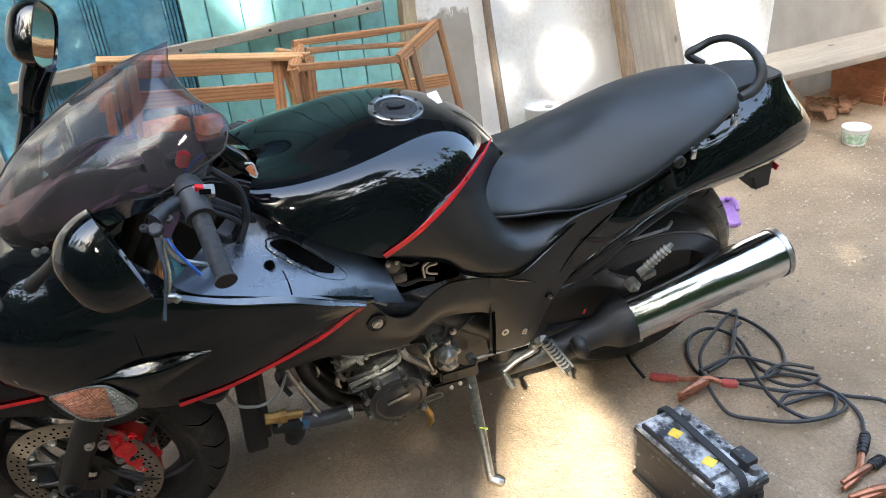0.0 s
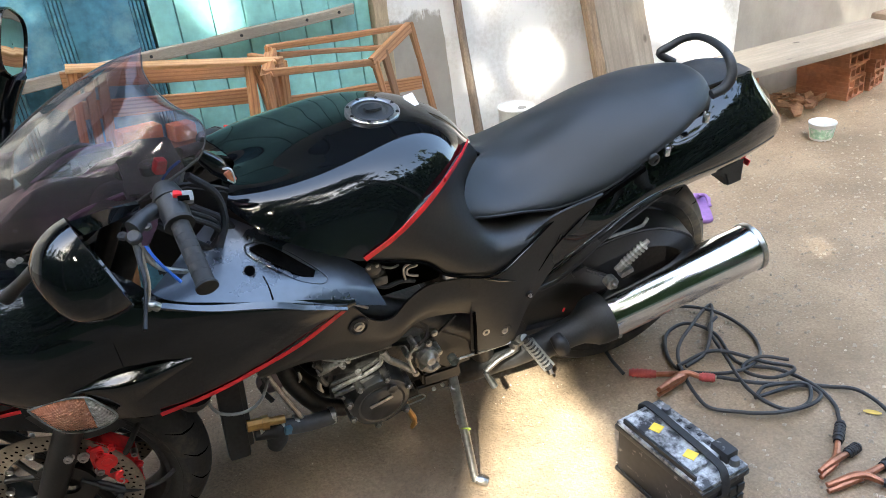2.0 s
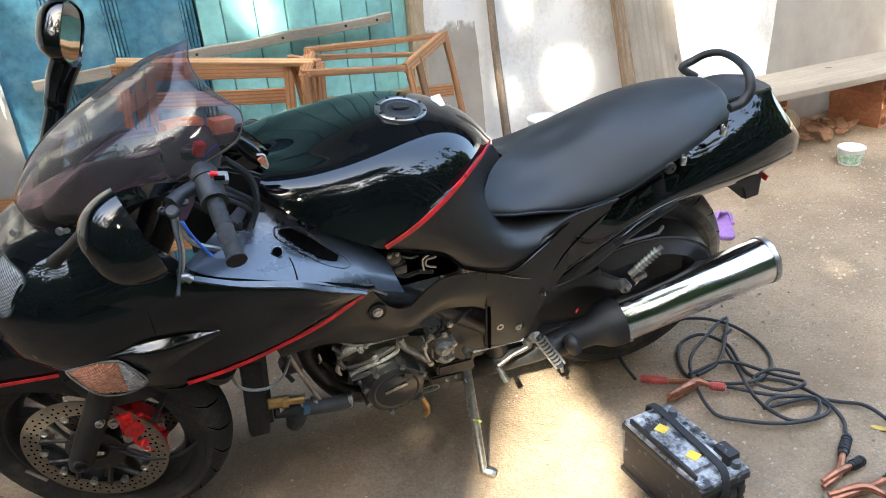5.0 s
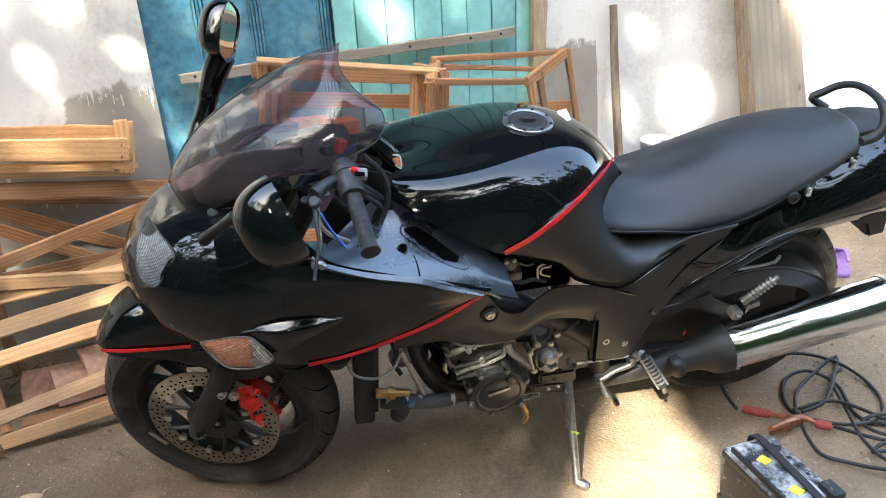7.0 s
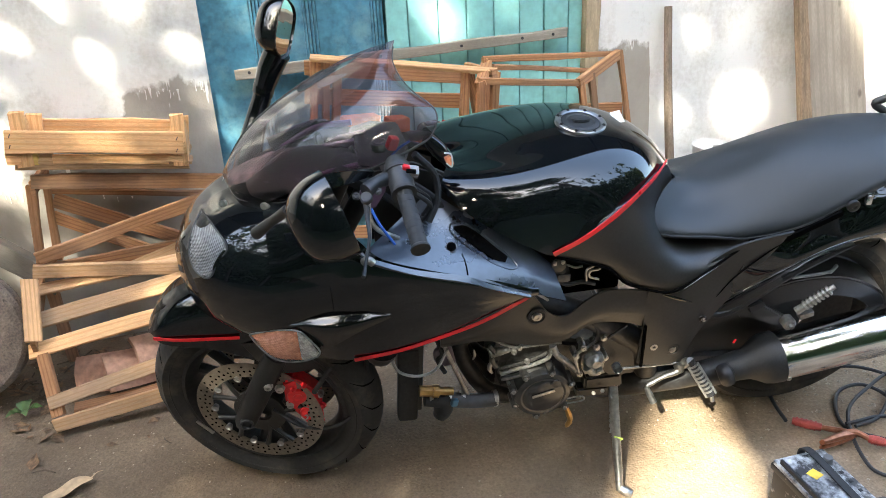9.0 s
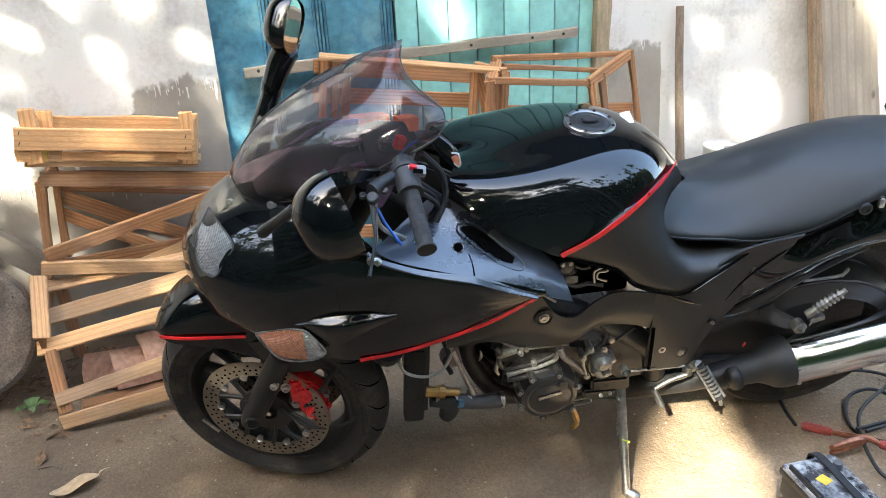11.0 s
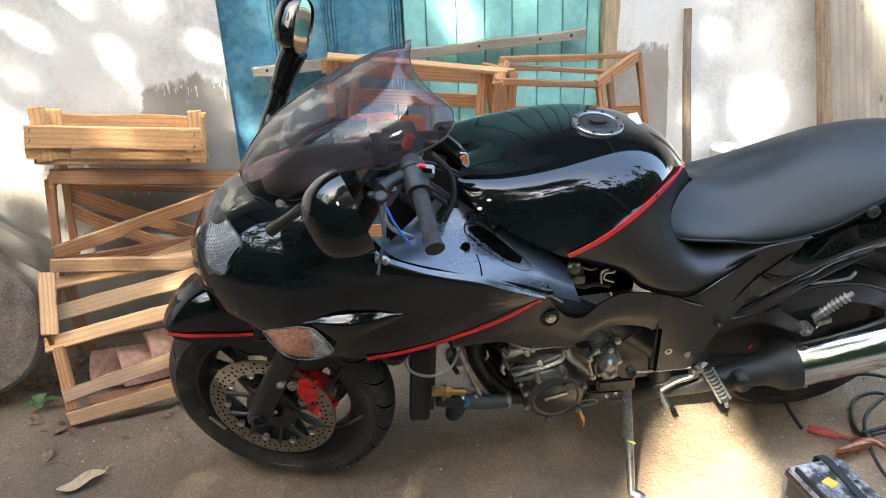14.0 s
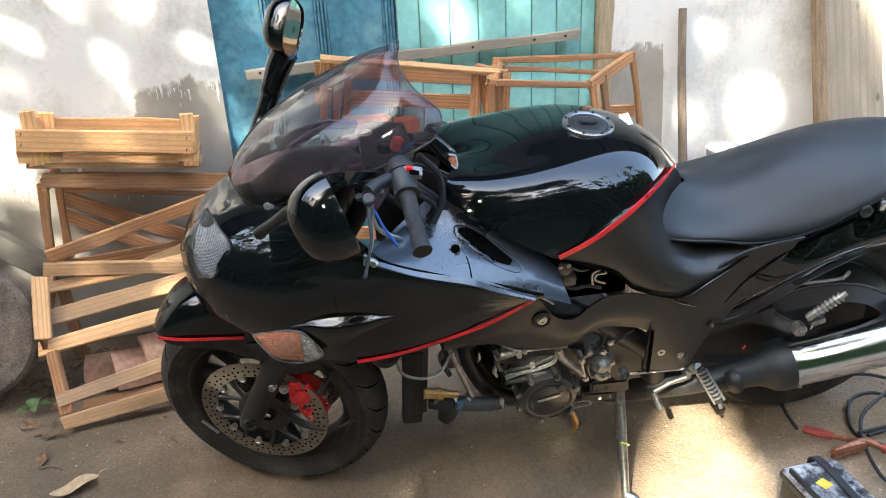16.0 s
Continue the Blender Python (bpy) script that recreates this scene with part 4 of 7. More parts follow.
# clutch perch and lever
perch = part("clutch_perch", tube([(0.3758, -0.2255, 0.9883), (0.3443, -0.2506, 0.995), (0.3216, -0.2706, 0.991)], [0.016, 0.012, 0.015], 12), dark_metal, bike)
part("pivot", turned([(-0.005, 0.0115), (0.004, 0.0115), (0.006, 0.009), (0.006, 0.0001)], 20, "z", pose(0.3205, -0.2808, 0.9827, 25, -10, 0)), dark_metal, perch, "dull pivot cap")
part("lever", tube([(0.3205, -0.2808, 0.9704), (0.3178, -0.3064, 0.955), (0.3165, -0.337, 0.9344), (0.3029, -0.3776, 0.9041), (0.2977, -0.398, 0.8971)], [0.007, 0.004, 0.003, 0.003, 0.004], 10), dark_metal, perch, "slim dark clutch lever")
part("perch_plate", plate([(0.3198, 0.9936), (0.3597, 0.9956), (0.3597, 0.975), (0.3351, 0.9373), (0.3167, 0.9445), (0.3086, 0.9707)], 0.012, pose(0, -0.245, 0), 0.003), violet, perch)
part("perch_clamp", box(0.036, 0.02, 0.014, pose(0.4041, -0.2414, 1.0053, 30, 12, 0), 0.004), cast_metal, perch)
part("clamp_slot", box(0.018, 0.008, 0.004, pose(0.4066, -0.2569, 1.0133, 30, 12, 0), 0.001), recess_shade_m, perch)
bolt(perch, (0.3424, -0.268, 0.9868), 0.006, 0.005, axis=(0, -0.5, 0.8), mat=dark_metal)
bolt(perch, (0.3034, -0.26, 0.9766), 0.006, 0.004, axis=(0, -0.5, 0.8), mat=dark_metal)
part("clutch_wire", tube([(0.3251, -0.286, 0.9763), (0.3225, -0.2911, 0.9466), (0.3184, -0.291, 0.8986), (0.3067, -0.2856, 0.8532)], 0.0028, 8), steel, perch, "bare clutch cable")
part("lever_joint", tube([(0.3032, -0.2805, 0.8432), (0.3123, -0.2909, 0.8528), (0.3194, -0.291, 0.8451)], 0.008, 10), steel, perch)
for dy in (0.0, 0.02):
    part("cable", tube([(0.348, -0.22 + dy, 0.9802), (0.4097, -0.20 + dy, 0.9355), (0.4512, -0.17 + dy, 0.871), (0.4042, -0.154, 0.8116)], 0.005, 8), rubber, bike)
part("cable", tube([(0.4238, -0.1645, 0.9964), (0.4613, -0.1546, 0.9426), (0.4654, -0.165, 0.8904), (0.4423, -0.1854, 0.8503)], 0.007, 8), rubber, bike)
# little mirror-edge marker by the tank
pod = part("side_pod", tube([(0.4536, -0.1288, 1.0085), (0.4745, -0.129, 0.9825), (0.4996, -0.1292, 0.9416)], [0.012, 0.017, 0.009], 14), gloss_black, bike)
part("badge", box(0.013, 0.006, 0.024, pose(0.4932, -0.1498, 0.9647, 0, -25, 0), 0.003), material("badge_orange", (0.75, 0.25, 0.12), 0.4, spread=0.3, scale=60), pod, "small orange and white badge")
part("badge_rim", tube([(0.4835, -0.1518, 0.9839), (0.4971, -0.152, 0.979), (0.4982, -0.152, 0.9519), (0.4877, -0.1518, 0.9608)], 0.0018, 6), white_plastic, pod)

# mirrors
def facing(p, n, up):
    """A pose at p: x along n, z near up."""
    x_, u = Vector(n).normalized(), Vector(up)
    y_ = u.cross(x_).normalized()
    return Matrix.Translation(p) @ Matrix((x_, y_, x_.cross(y_))).transposed().to_4x4()


def mirror_head(parent, m, w, h, d, square=0.8):
    """Shell bulging towards -x, glass facing +x."""
    def loop(k, x):
        out = []
        for a in np.linspace(0, 2 * math.pi, 40, endpoint=False):
            c, s = math.cos(a), math.sin(a)
            out.append((x, w * k * math.copysign(abs(c) ** square, c), h * k * math.copysign(abs(s) ** square, s)))
        return out

    rows = [loop(max(math.sin(i / 13 * math.pi / 2), 0.03) ** 0.7, -d * math.cos(i / 13 * math.pi / 2)) for i in range(14)]
    rows += [loop(1.0, 0.006), loop(0.95, 0.007), loop(0.93, 0.002)]
    bm = skin(rows, closed=True)
    bm.transform(m)
    shell_ = part("mirror_shell", bm, gloss_black, parent, "glossy black mirror shell")
    bm = skin([loop(0.94, 0.003), loop(0.02, 0.0025)], closed=True)
    bm.transform(m)
    part("mirror_glass", bm, material("mirror", (0.55, 0.58, 0.58), 0.02, metal=1.0, spread=0.02), shell_, "mirror glass")
    return shell_


mirror_head(bike, facing((0.2649, -0.36, 1.0075), (0.935, 0.24, 0.236), (-0.322, 0.584, 0.742)), 0.088, 0.078, 0.080)
part("mirror_stem", tube([(0.112, -0.235, 0.9056), (0.1459, -0.265, 0.946), (0.1836, -0.31, 0.9963)], [0.012, 0.009, 0.010], 12), plastic_black, bike, "black mirror stem")
part("mirror_arm", sheet([[(0.2446, -0.3, 1.05), (0.2947, -0.26, 1.03), (0.3413, -0.225, 1.003)], [(0.2585, -0.3, 1.022), (0.3024, -0.26, 1.006), (0.3364, -0.225, 0.9937)]], 6, 12, 0.010), gloss_black, bike, "glossy mirror bracket")
mirror_head(bike, facing((0.1914, 0.33, 1.0868), (0.955, -0.33, -0.15), (0.356, 0.512, 0.759)), 0.068, 0.066, 0.060, 0.62)
part("mirror_stem", tube([(0.052, 0.25, 0.765), (0.0769, 0.2794, 0.8358), (0.0978, 0.3097, 0.8839), (0.1225, 0.3203, 0.9428)], [0.034, 0.03, 0.026, 0.022], 14), gloss_black, bike)
part("mirror_ball", turned([(-0.026, 0.005), (-0.02, 0.020), (0, 0.027), (0.02, 0.020), (0.026, 0.005)], 20, "z", pose(0.1234, 0.3203, 0.9478)), gloss_black, bike)
part("mirror_stem", tube([(0.1274, 0.3204, 0.9556), (0.1472, 0.3209, 0.9978), (0.17, 0.3215, 1.0351)], [0.026, 0.030, 0.032], 14), gloss_black, bike)

# inner panels, blue-grey sheen
ip = sheet([
    [(0.4561, -0.11, 0.8764), (0.5318, -0.15, 0.83), (0.5907, -0.175, 0.7938), (0.6539, -0.195, 0.7588), (0.6968, -0.205, 0.7187)],
    [(0.4017, -0.147, 0.8534), (0.4857, -0.187, 0.8164), (0.5594, -0.208, 0.7843), (0.6344, -0.225, 0.7486), (0.7005, -0.232, 0.7063)],
    [(0.3481, -0.2, 0.8428), (0.4396, -0.235, 0.8122), (0.5271, -0.25, 0.7828), (0.6144, -0.258, 0.7417), (0.705, -0.256, 0.6919)],
    [(0.2972, -0.27, 0.8471), (0.3955, -0.285, 0.8117), (0.4971, -0.285, 0.7772), (0.597, -0.282, 0.7283), (0.7122, -0.272, 0.671)]], 24, 40, 0.004)
inner = part("inner_panel", ip, navy_black, bike, "satin blue-black inner fairing panel")
slot_top = [(0.4943, -0.1759, 0.8258), (0.5179, -0.1737, 0.8225), (0.5436, -0.1855, 0.8074), (0.5721, -0.2067, 0.7859), (0.5966, -0.2244, 0.7681)]
slot_foot = [(0.4945, -0.1812, 0.8224), (0.5133, -0.1981, 0.8077), (0.5372, -0.2179, 0.7931), (0.5639, -0.235, 0.7763), (0.5892, -0.2369, 0.7654)]
vr = sheet([slot_top, slot_foot], 3, 22, 0.002)
lip_top = [(0.4884, -0.17, 0.8296), (0.5192, -0.1668, 0.8247), (0.5483, -0.1797, 0.807), (0.5791, -0.2018, 0.7843), (0.6131, -0.2361, 0.7542)]
lip_foot = [(0.4869, -0.1848, 0.8203), (0.5114, -0.2084, 0.8026), (0.5382, -0.2305, 0.7866), (0.5639, -0.2459, 0.7701), (0.6005, -0.2496, 0.7532)]
part("vent_rim", tube(lip_top + lip_foot[::-1] + lip_top[:1], 0.0013, 8, 90), navy_black, inner)
# The slot is a black sheet over the panel, painting its dark inside.
part("vent_slot", vr, recess_shade_m, inner, "black sheet painting the vent slot's shade")
part("panel_joint", tube([(0.5, -0.2326, 0.7963), (0.5025, -0.2561, 0.7881), (0.5025, -0.2801, 0.7782)], 0.0016, 6), recess_shade_m, inner)
part("panel_lip", sheet([[(0.2995, -0.272, 0.8509), (0.3954, -0.287, 0.8145), (0.4966, -0.288, 0.7824), (0.5556, -0.286, 0.7479), (0.6324, -0.283, 0.7075)], [(0.3025, -0.285, 0.848), (0.3971, -0.297, 0.8083), (0.4947, -0.298, 0.7751), (0.5539, -0.294, 0.7431), (0.6312, -0.288, 0.7058)]], 6, 30, 0.004), navy_black, inner)
hm = pose(0.4804, -0.2223, 0.8085, 32, 0, -10)
part("panel_hole", turned([(0.0, 0.012), (0.0015, 0.0115), (0.0015, 0.0105), (-0.001, 0.010)], 20, "z", hm), navy_black, inner)
part("panel_hole", turned([(0.0012, 0.0095), (0.0012, 0.0001)], 20, "z", hm), recess_shade_m, inner)

# side cover behind the tank and frame cover below
cover_rows = [
    [(0.6975, -0.229, 0.7563), (0.7514, -0.231, 0.7893), (0.8087, -0.224, 0.8255), (0.8695, -0.195, 0.8537), (0.9311, -0.14, 0.8639), (1.002, -0.05, 0.8367)],
    [(0.7478, -0.229, 0.7364), (0.8015, -0.231, 0.7551), (0.8508, -0.222, 0.7777), (0.9055, -0.18, 0.7874), (0.9835, -0.07, 0.7598), (1.045, 0, 0.765)],
    [(0.8183, -0.227, 0.7032), (0.8765, -0.23, 0.7046), (0.924, -0.215, 0.712), (0.9741, -0.16, 0.697), (1.018, -0.07, 0.6659), (1.04, -0.02, 0.69)],
    [(0.8665, -0.226, 0.653), (0.9268, -0.229, 0.6432), (0.9803, -0.222, 0.6566), (1.037, -0.195, 0.6721), (1.075, -0.155, 0.6779), (1.117, -0.09, 0.6561)],
    [(0.9555, -0.224, 0.6145), (0.9866, -0.226, 0.6216), (1.028, -0.223, 0.6429), (1.089, -0.21, 0.672), (1.142, -0.19, 0.6834), (1.187, -0.145, 0.6655)],
]
sc = sheet(cover_rows, 30, 40, 0.005, relax=12)
cover = part("side_cover", sc, matt_black, bike, "satin black side cover")
part("cover_groove", tube([(0.7, -0.231, 0.7541), (0.7466, -0.232, 0.7362), (0.812, -0.231, 0.7071), (0.8378, -0.231, 0.6827), (0.8648, -0.23, 0.6552), (0.953, -0.229, 0.6161), (0.9859, -0.23, 0.6217), (1.028, -0.227, 0.643), (1.088, -0.214, 0.6736), (1.15, -0.194, 0.6939)], 0.0032, 8, 70), recess_shade_m, cover)
part("cover_edge", tube([(0.9525, -0.23, 0.6108), (0.9916, -0.232, 0.6195), (1.036, -0.229, 0.6461), (1.094, -0.216, 0.673)], [0.0005, 0.002, 0.002, 0.0005], 8, 30), gloss_black, cover)
part("panel_seam", tube([(1.266, -0.186, 0.6966), (1.198, -0.2, 0.6634), (1.134, -0.205, 0.6153), (1.093, -0.207, 0.5622)], 0.0018, 8, 40), recess_shade_m, cover)
fa = sheet([[(0.4461, -0.2473, 0.6195), (0.5404, -0.2491, 0.6535), (0.6287, -0.2486, 0.6886), (0.6914, -0.2361, 0.607), (0.736, -0.2253, 0.5855), (0.7802, -0.2197, 0.6159), (0.831, -0.2173, 0.6332), (0.9353, -0.2189, 0.6143)],
            [(0.4455, -0.2525, 0.5801), (0.5422, -0.2512, 0.5928), (0.6152, -0.2452, 0.5921), (0.6805, -0.237, 0.5551), (0.7355, -0.2295, 0.54), (0.8015, -0.2253, 0.5716), (0.879, -0.2234, 0.5705), (0.9349, -0.2221, 0.5498)],
            [(0.4477, -0.2319, 0.549), (0.5447, -0.2284, 0.5469), (0.6068, -0.2242, 0.5248), (0.6694, -0.22, 0.5046), (0.7359, -0.2158, 0.503), (0.8008, -0.2115, 0.5367), (0.8813, -0.2127, 0.5266), (0.9358, -0.2136, 0.5015)]], 20, 60, 0.006)
frame_cover = part("frame_cover", fa, matt_black, bike, "satin black frame cover")
fb = sheet([[(0.9183, -0.2208, 0.6177), (0.9632, -0.2204, 0.612), (1.0258, -0.215, 0.6482), (1.1182, -0.2056, 0.6979), (1.2586, -0.1945, 0.7098)],
            [(0.9182, -0.2219, 0.519), (0.9685, -0.2227, 0.5039), (1.0369, -0.2173, 0.5305), (1.1182, -0.2056, 0.5999), (1.2469, -0.1943, 0.6996)],
            [(0.9188, -0.2165, 0.3946), (0.9691, -0.2173, 0.379), (1.0258, -0.215, 0.3823), (1.0781, -0.205, 0.4729), (1.2352, -0.1942, 0.684)]], 24, 40, 0.006)
frame_rear = part("frame_cover", fb, matt_black, bike, "satin black rear frame cover")
part("crease", tube([(0.9235, -0.2241, 0.5185), (0.9258, -0.2241, 0.4647), (0.9269, -0.2241, 0.3905)], 0.004, 8), recess_shade_m, frame_rear)
part("cover_fold", tube([(0.9489, -0.2277, 0.6099), (0.9781, -0.2282, 0.5968), (1.0243, -0.2289, 0.5758)], [0.001, 0.004, 0.001], 8), gloss_black, frame_cover)
for x, z, r in ((0.6578, 0.6143, 0.0115), (0.9549, 0.443, 0.0125), (1.0033, 0.4246, 0.010), (1.0679, 0.5064, 0.005)):
    wash = part("washer", turned([(0.002, r * 1.9), (-0.003, r * 1.9), (-0.004, r * 1.5), (-0.001, r * 1.3), (-0.001, 0.0001)], 24, m=pose(x, -0.246 if x < 0.8 else -0.215, z)), dark_metal, frame_cover)
    bolt(wash, (x, -0.248 if x < 0.8 else -0.217, z), r * 0.8, 0.005)
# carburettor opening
# Black filler box: painted shade for the recess, closes the see-through gap.
part("recess_filler", box(0.30, 0.12, 0.18, pose(0.7283, -0.0946, 0.6739), 0.01), recess_shade_m, bike)
carb = part("carburettor", tube([(0.7132, -0.1944, 0.7081), (0.7197, -0.1945, 0.6939), (0.7317, -0.1946, 0.6824)], [0.014, 0.018, 0.013], 16), engine_black, bike)
part("carb_cap", turned([(0.004, 0.016), (-0.004, 0.016), (-0.007, 0.011), (-0.007, 0.0001)], 20, m=pose(0.7115, -0.2101, 0.7176)), engine_black, carb)
part("carb_bowl", box(0.03, 0.02, 0.022, pose(0.724, -0.2051, 0.6818), 0.005), engine_black, carb)
bolt(carb, (0.7012, -0.2152, 0.7268), 0.004, 0.004)
bolt(carb, (0.7175, -0.2155, 0.7277), 0.004, 0.004)
part("link_rod", tube([(0.7299, -0.2104, 0.7152), (0.7484, -0.2107, 0.7054), (0.7647, -0.211, 0.7074)], 0.0025, 6), steel, carb)
part("bracket", tube([(0.774, -0.2164, 0.6695), (0.7718, -0.2163, 0.6972), (0.7849, -0.2166, 0.7069), (0.797, -0.2167, 0.7071), (0.8003, -0.2168, 0.6973), (0.7816, -0.2165, 0.6955), (0.7795, -0.2165, 0.6807), (0.8013, -0.2168, 0.6695)], 0.0028, 6), steel, carb)
part("hose", tube([(0.7072, -0.2101, 0.6778), (0.7332, -0.2105, 0.661), (0.7647, -0.211, 0.6639), (0.7953, -0.2114, 0.6541)], 0.005, 8), rubber, carb)

# engine
eng = joint("engine", bike)
case = plate([(0.5894, 0.3591), (0.6535, 0.2896), (0.7616, 0.2624), (0.9158, 0.2621), (0.9493, 0.3231), (0.9158, 0.3801), (0.8053, 0.4226), (0.6965, 0.454), (0.6107, 0.4199)], 0.28, pose(0, -0.01, 0), 0.012)
part("crankcase", case, engine_black, eng)
part("sump", box(0.22, 0.22, 0.08, pose(0.7169, 0, 0.2376), 0.02), engine_black, eng)
part("cylinder_block", box(0.15, 0.32, 0.10, pose(0.6577, 0, 0.4436, 0, 14, 0), 0.012), engine_black, eng)
part("cylinder_head", box(0.17, 0.34, 0.07, pose(0.6416, 0, 0.5186, 0, 14, 0), 0.012), engine_black, eng)
part("head_rail", tube([(0.5491, -0.1972, 0.5364), (0.5798, -0.1977, 0.5128), (0.6085, -0.1981, 0.4924), (0.6363, -0.1985, 0.4815)], 0.0035, 8), cast_metal, eng)
part("head_ledge", tube([(0.6363, -0.1985, 0.4867), (0.6749, -0.1991, 0.4864), (0.7343, -0.1999, 0.4821)], [0.006, 0.005, 0.004], 8), cast_metal, eng)
part("head_corner", tube([(0.5677, -0.1923, 0.4679), (0.5889, -0.1926, 0.4743), (0.6144, -0.193, 0.4793)], [0.009, 0.011, 0.008], 12), cast_metal, eng)
part("head_rib", tube([(0.5631, -0.1954, 0.4986), (0.5758, -0.1955, 0.4776), (0.5705, -0.1955, 0.454), (0.5811, -0.1956, 0.4289)], 0.006, 8), engine_black, eng)
part("cover_rail", tube([(0.5904, -0.1978, 0.406), (0.6288, -0.1984, 0.4149), (0.6674, -0.199, 0.4218), (0.7051, -0.1995, 0.4383), (0.7094, -0.1996, 0.4664)], [0.006, 0.005, 0.005, 0.005, 0.004], 8), cast_metal, eng)
part("cover_rail", tube([(0.5888, -0.1936, 0.423), (0.6303, -0.1942, 0.4253), (0.6689, -0.1948, 0.4343), (0.7034, -0.1953, 0.4501)], 0.004, 8), engine_black, eng)
part("case_rib", tube([(0.5926, -0.1979, 0.3901), (0.632, -0.1984, 0.3936), (0.6674, -0.199, 0.4039), (0.7224, -0.1998, 0.4007)], 0.006, 8), engine_black, eng)
part("case_rib", tube([(0.6085, -0.1981, 0.3781), (0.6213, -0.1983, 0.3474), (0.6267, -0.1984, 0.3143)], [0.004, 0.005, 0.003], 8), cast_metal, eng)
part("tab", tube([(0.5718, -0.1934, 0.4518), (0.5654, -0.1933, 0.4263), (0.5718, -0.1934, 0.4079)], [0.003, 0.006, 0.003], 8), steel, eng)
part("tab", tube([(0.5295, -0.1928, 0.4901), (0.5306, -0.1928, 0.4723), (0.5264, -0.1927, 0.4613)], [0.002, 0.004, 0.002], 8), steel, eng)
bolt(eng, (0.6531, -0.2019, 0.4399), 0.006, 0.008, mat=cast_metal)
bolt(eng, (0.621, -0.2014, 0.4765), 0.006, 0.008, mat=cast_metal)
bolt(eng, (0.6336, -0.2037, 0.4869), 0.005, 0.006)
alt = part("alternator_cover", turned([(0.06, 0.074), (0.002, 0.073), (-0.008, 0.068), (-0.010, 0.062), (-0.013, 0.056), (-0.012, 0.051), (-0.016, 0.045), (-0.017, 0.0001)], 56, m=pose(0.691, -0.2098, 0.3361)), material("cover_black", (0.022, 0.022, 0.022), 0.3, coat=0.3, spread=0.3, fine=90, bump=0.05), eng, "dark round engine cover")
part("maker_plate", box(0.056, 0.003, 0.008, pose(0.6889, -0.2297, 0.3508, 0, -13, 0), 0.001), steel, alt, "pale raised bar")
part("timing_plug", turned([(0.002, 0.011), (-0.003, 0.011), (-0.004, 0.007), (-0.004, 0.0001)], 16, m=pose(0.7182, -0.2292, 0.3797)), engine_black, alt)
part("boss", turned([(0.03, 0.010), (-0.010, 0.009), (-0.012, 0.007), (-0.012, 0.0001)], 12, m=pose(0.7593, -0.2109, 0.3599)), engine_black, alt)
bolt(alt, (0.7579, -0.2235, 0.3599), 0.0045, 0.004, mat=cast_metal)
part("boss", turned([(0.03, 0.010), (-0.010, 0.009), (-0.012, 0.007), (-0.012, 0.0001)], 12, m=pose(0.7105, -0.2101, 0.4049)), engine_black, alt)
bolt(alt, (0.7091, -0.2227, 0.4049), 0.0045, 0.004, mat=cast_metal)
part("boss", turned([(0.03, 0.010), (-0.010, 0.009), (-0.012, 0.007), (-0.012, 0.0001)], 12, m=pose(0.648, -0.2092, 0.4004)), engine_black, alt)
bolt(alt, (0.6467, -0.2217, 0.4004), 0.0045, 0.004, mat=cast_metal)
part("boss", turned([(0.03, 0.010), (-0.010, 0.009), (-0.012, 0.007), (-0.012, 0.0001)], 12, m=pose(0.6191, -0.2087, 0.3622)), engine_black, alt)
bolt(alt, (0.6178, -0.2212, 0.3622), 0.0045, 0.004, mat=cast_metal)
part("boss", turned([(0.03, 0.010), (-0.010, 0.009), (-0.012, 0.007), (-0.012, 0.0001)], 12, m=pose(0.6234, -0.2088, 0.3125)), engine_black, alt)
bolt(alt, (0.622, -0.2213, 0.3125), 0.0045, 0.004, mat=cast_metal)
part("boss", turned([(0.03, 0.010), (-0.010, 0.009), (-0.012, 0.007), (-0.012, 0.0001)], 12, m=pose(0.6781, -0.2096, 0.2657)), engine_black, alt)
bolt(alt, (0.6767, -0.2222, 0.2657), 0.0045, 0.004, mat=cast_metal)
part("boss", turned([(0.03, 0.010), (-0.010, 0.009), (-0.012, 0.007), (-0.012, 0.0001)], 12, m=pose(0.7484, -0.2107, 0.2837)), engine_black, alt)
bolt(alt, (0.7471, -0.2233, 0.2837), 0.0045, 0.004, mat=cast_metal)
part("oil_hose", tube([(0.7124, -0.2017, 0.4777), (0.7244, -0.2019, 0.446), (0.7504, -0.2023, 0.4181), (0.7755, -0.2027, 0.3882)], 0.0085, 12), cast_metal, eng)
part("thin_pipe", tube([(0.7942, -0.2114, 0.4607), (0.7724, -0.2111, 0.451), (0.7691, -0.211, 0.4258), (0.7789, -0.2112, 0.3867)], 0.0035, 8), steel, eng)
part("cable", tube([(0.8003, -0.2062, 0.5314), (0.8168, -0.2064, 0.5098), (0.8135, -0.2064, 0.4813), (0.7937, -0.2061, 0.4618)], 0.004, 8), rubber, eng)
part("cable", tube([(0.8863, -0.2075, 0.5144), (0.8531, -0.207, 0.4885), (0.8321, -0.2067, 0.4722), (0.8069, -0.2063, 0.4649)], 0.003, 8), rubber, eng)
pump = part("water_pump", plate([(0.7954, 0.4268), (0.8251, 0.4368), (0.8471, 0.4155), (0.8548, 0.3764), (0.8427, 0.3466), (0.8086, 0.3436), (0.79, 0.3816)], 0.05, pose(0, -0.17, 0), 0.008), cast_metal, eng, "grey cast water pump")
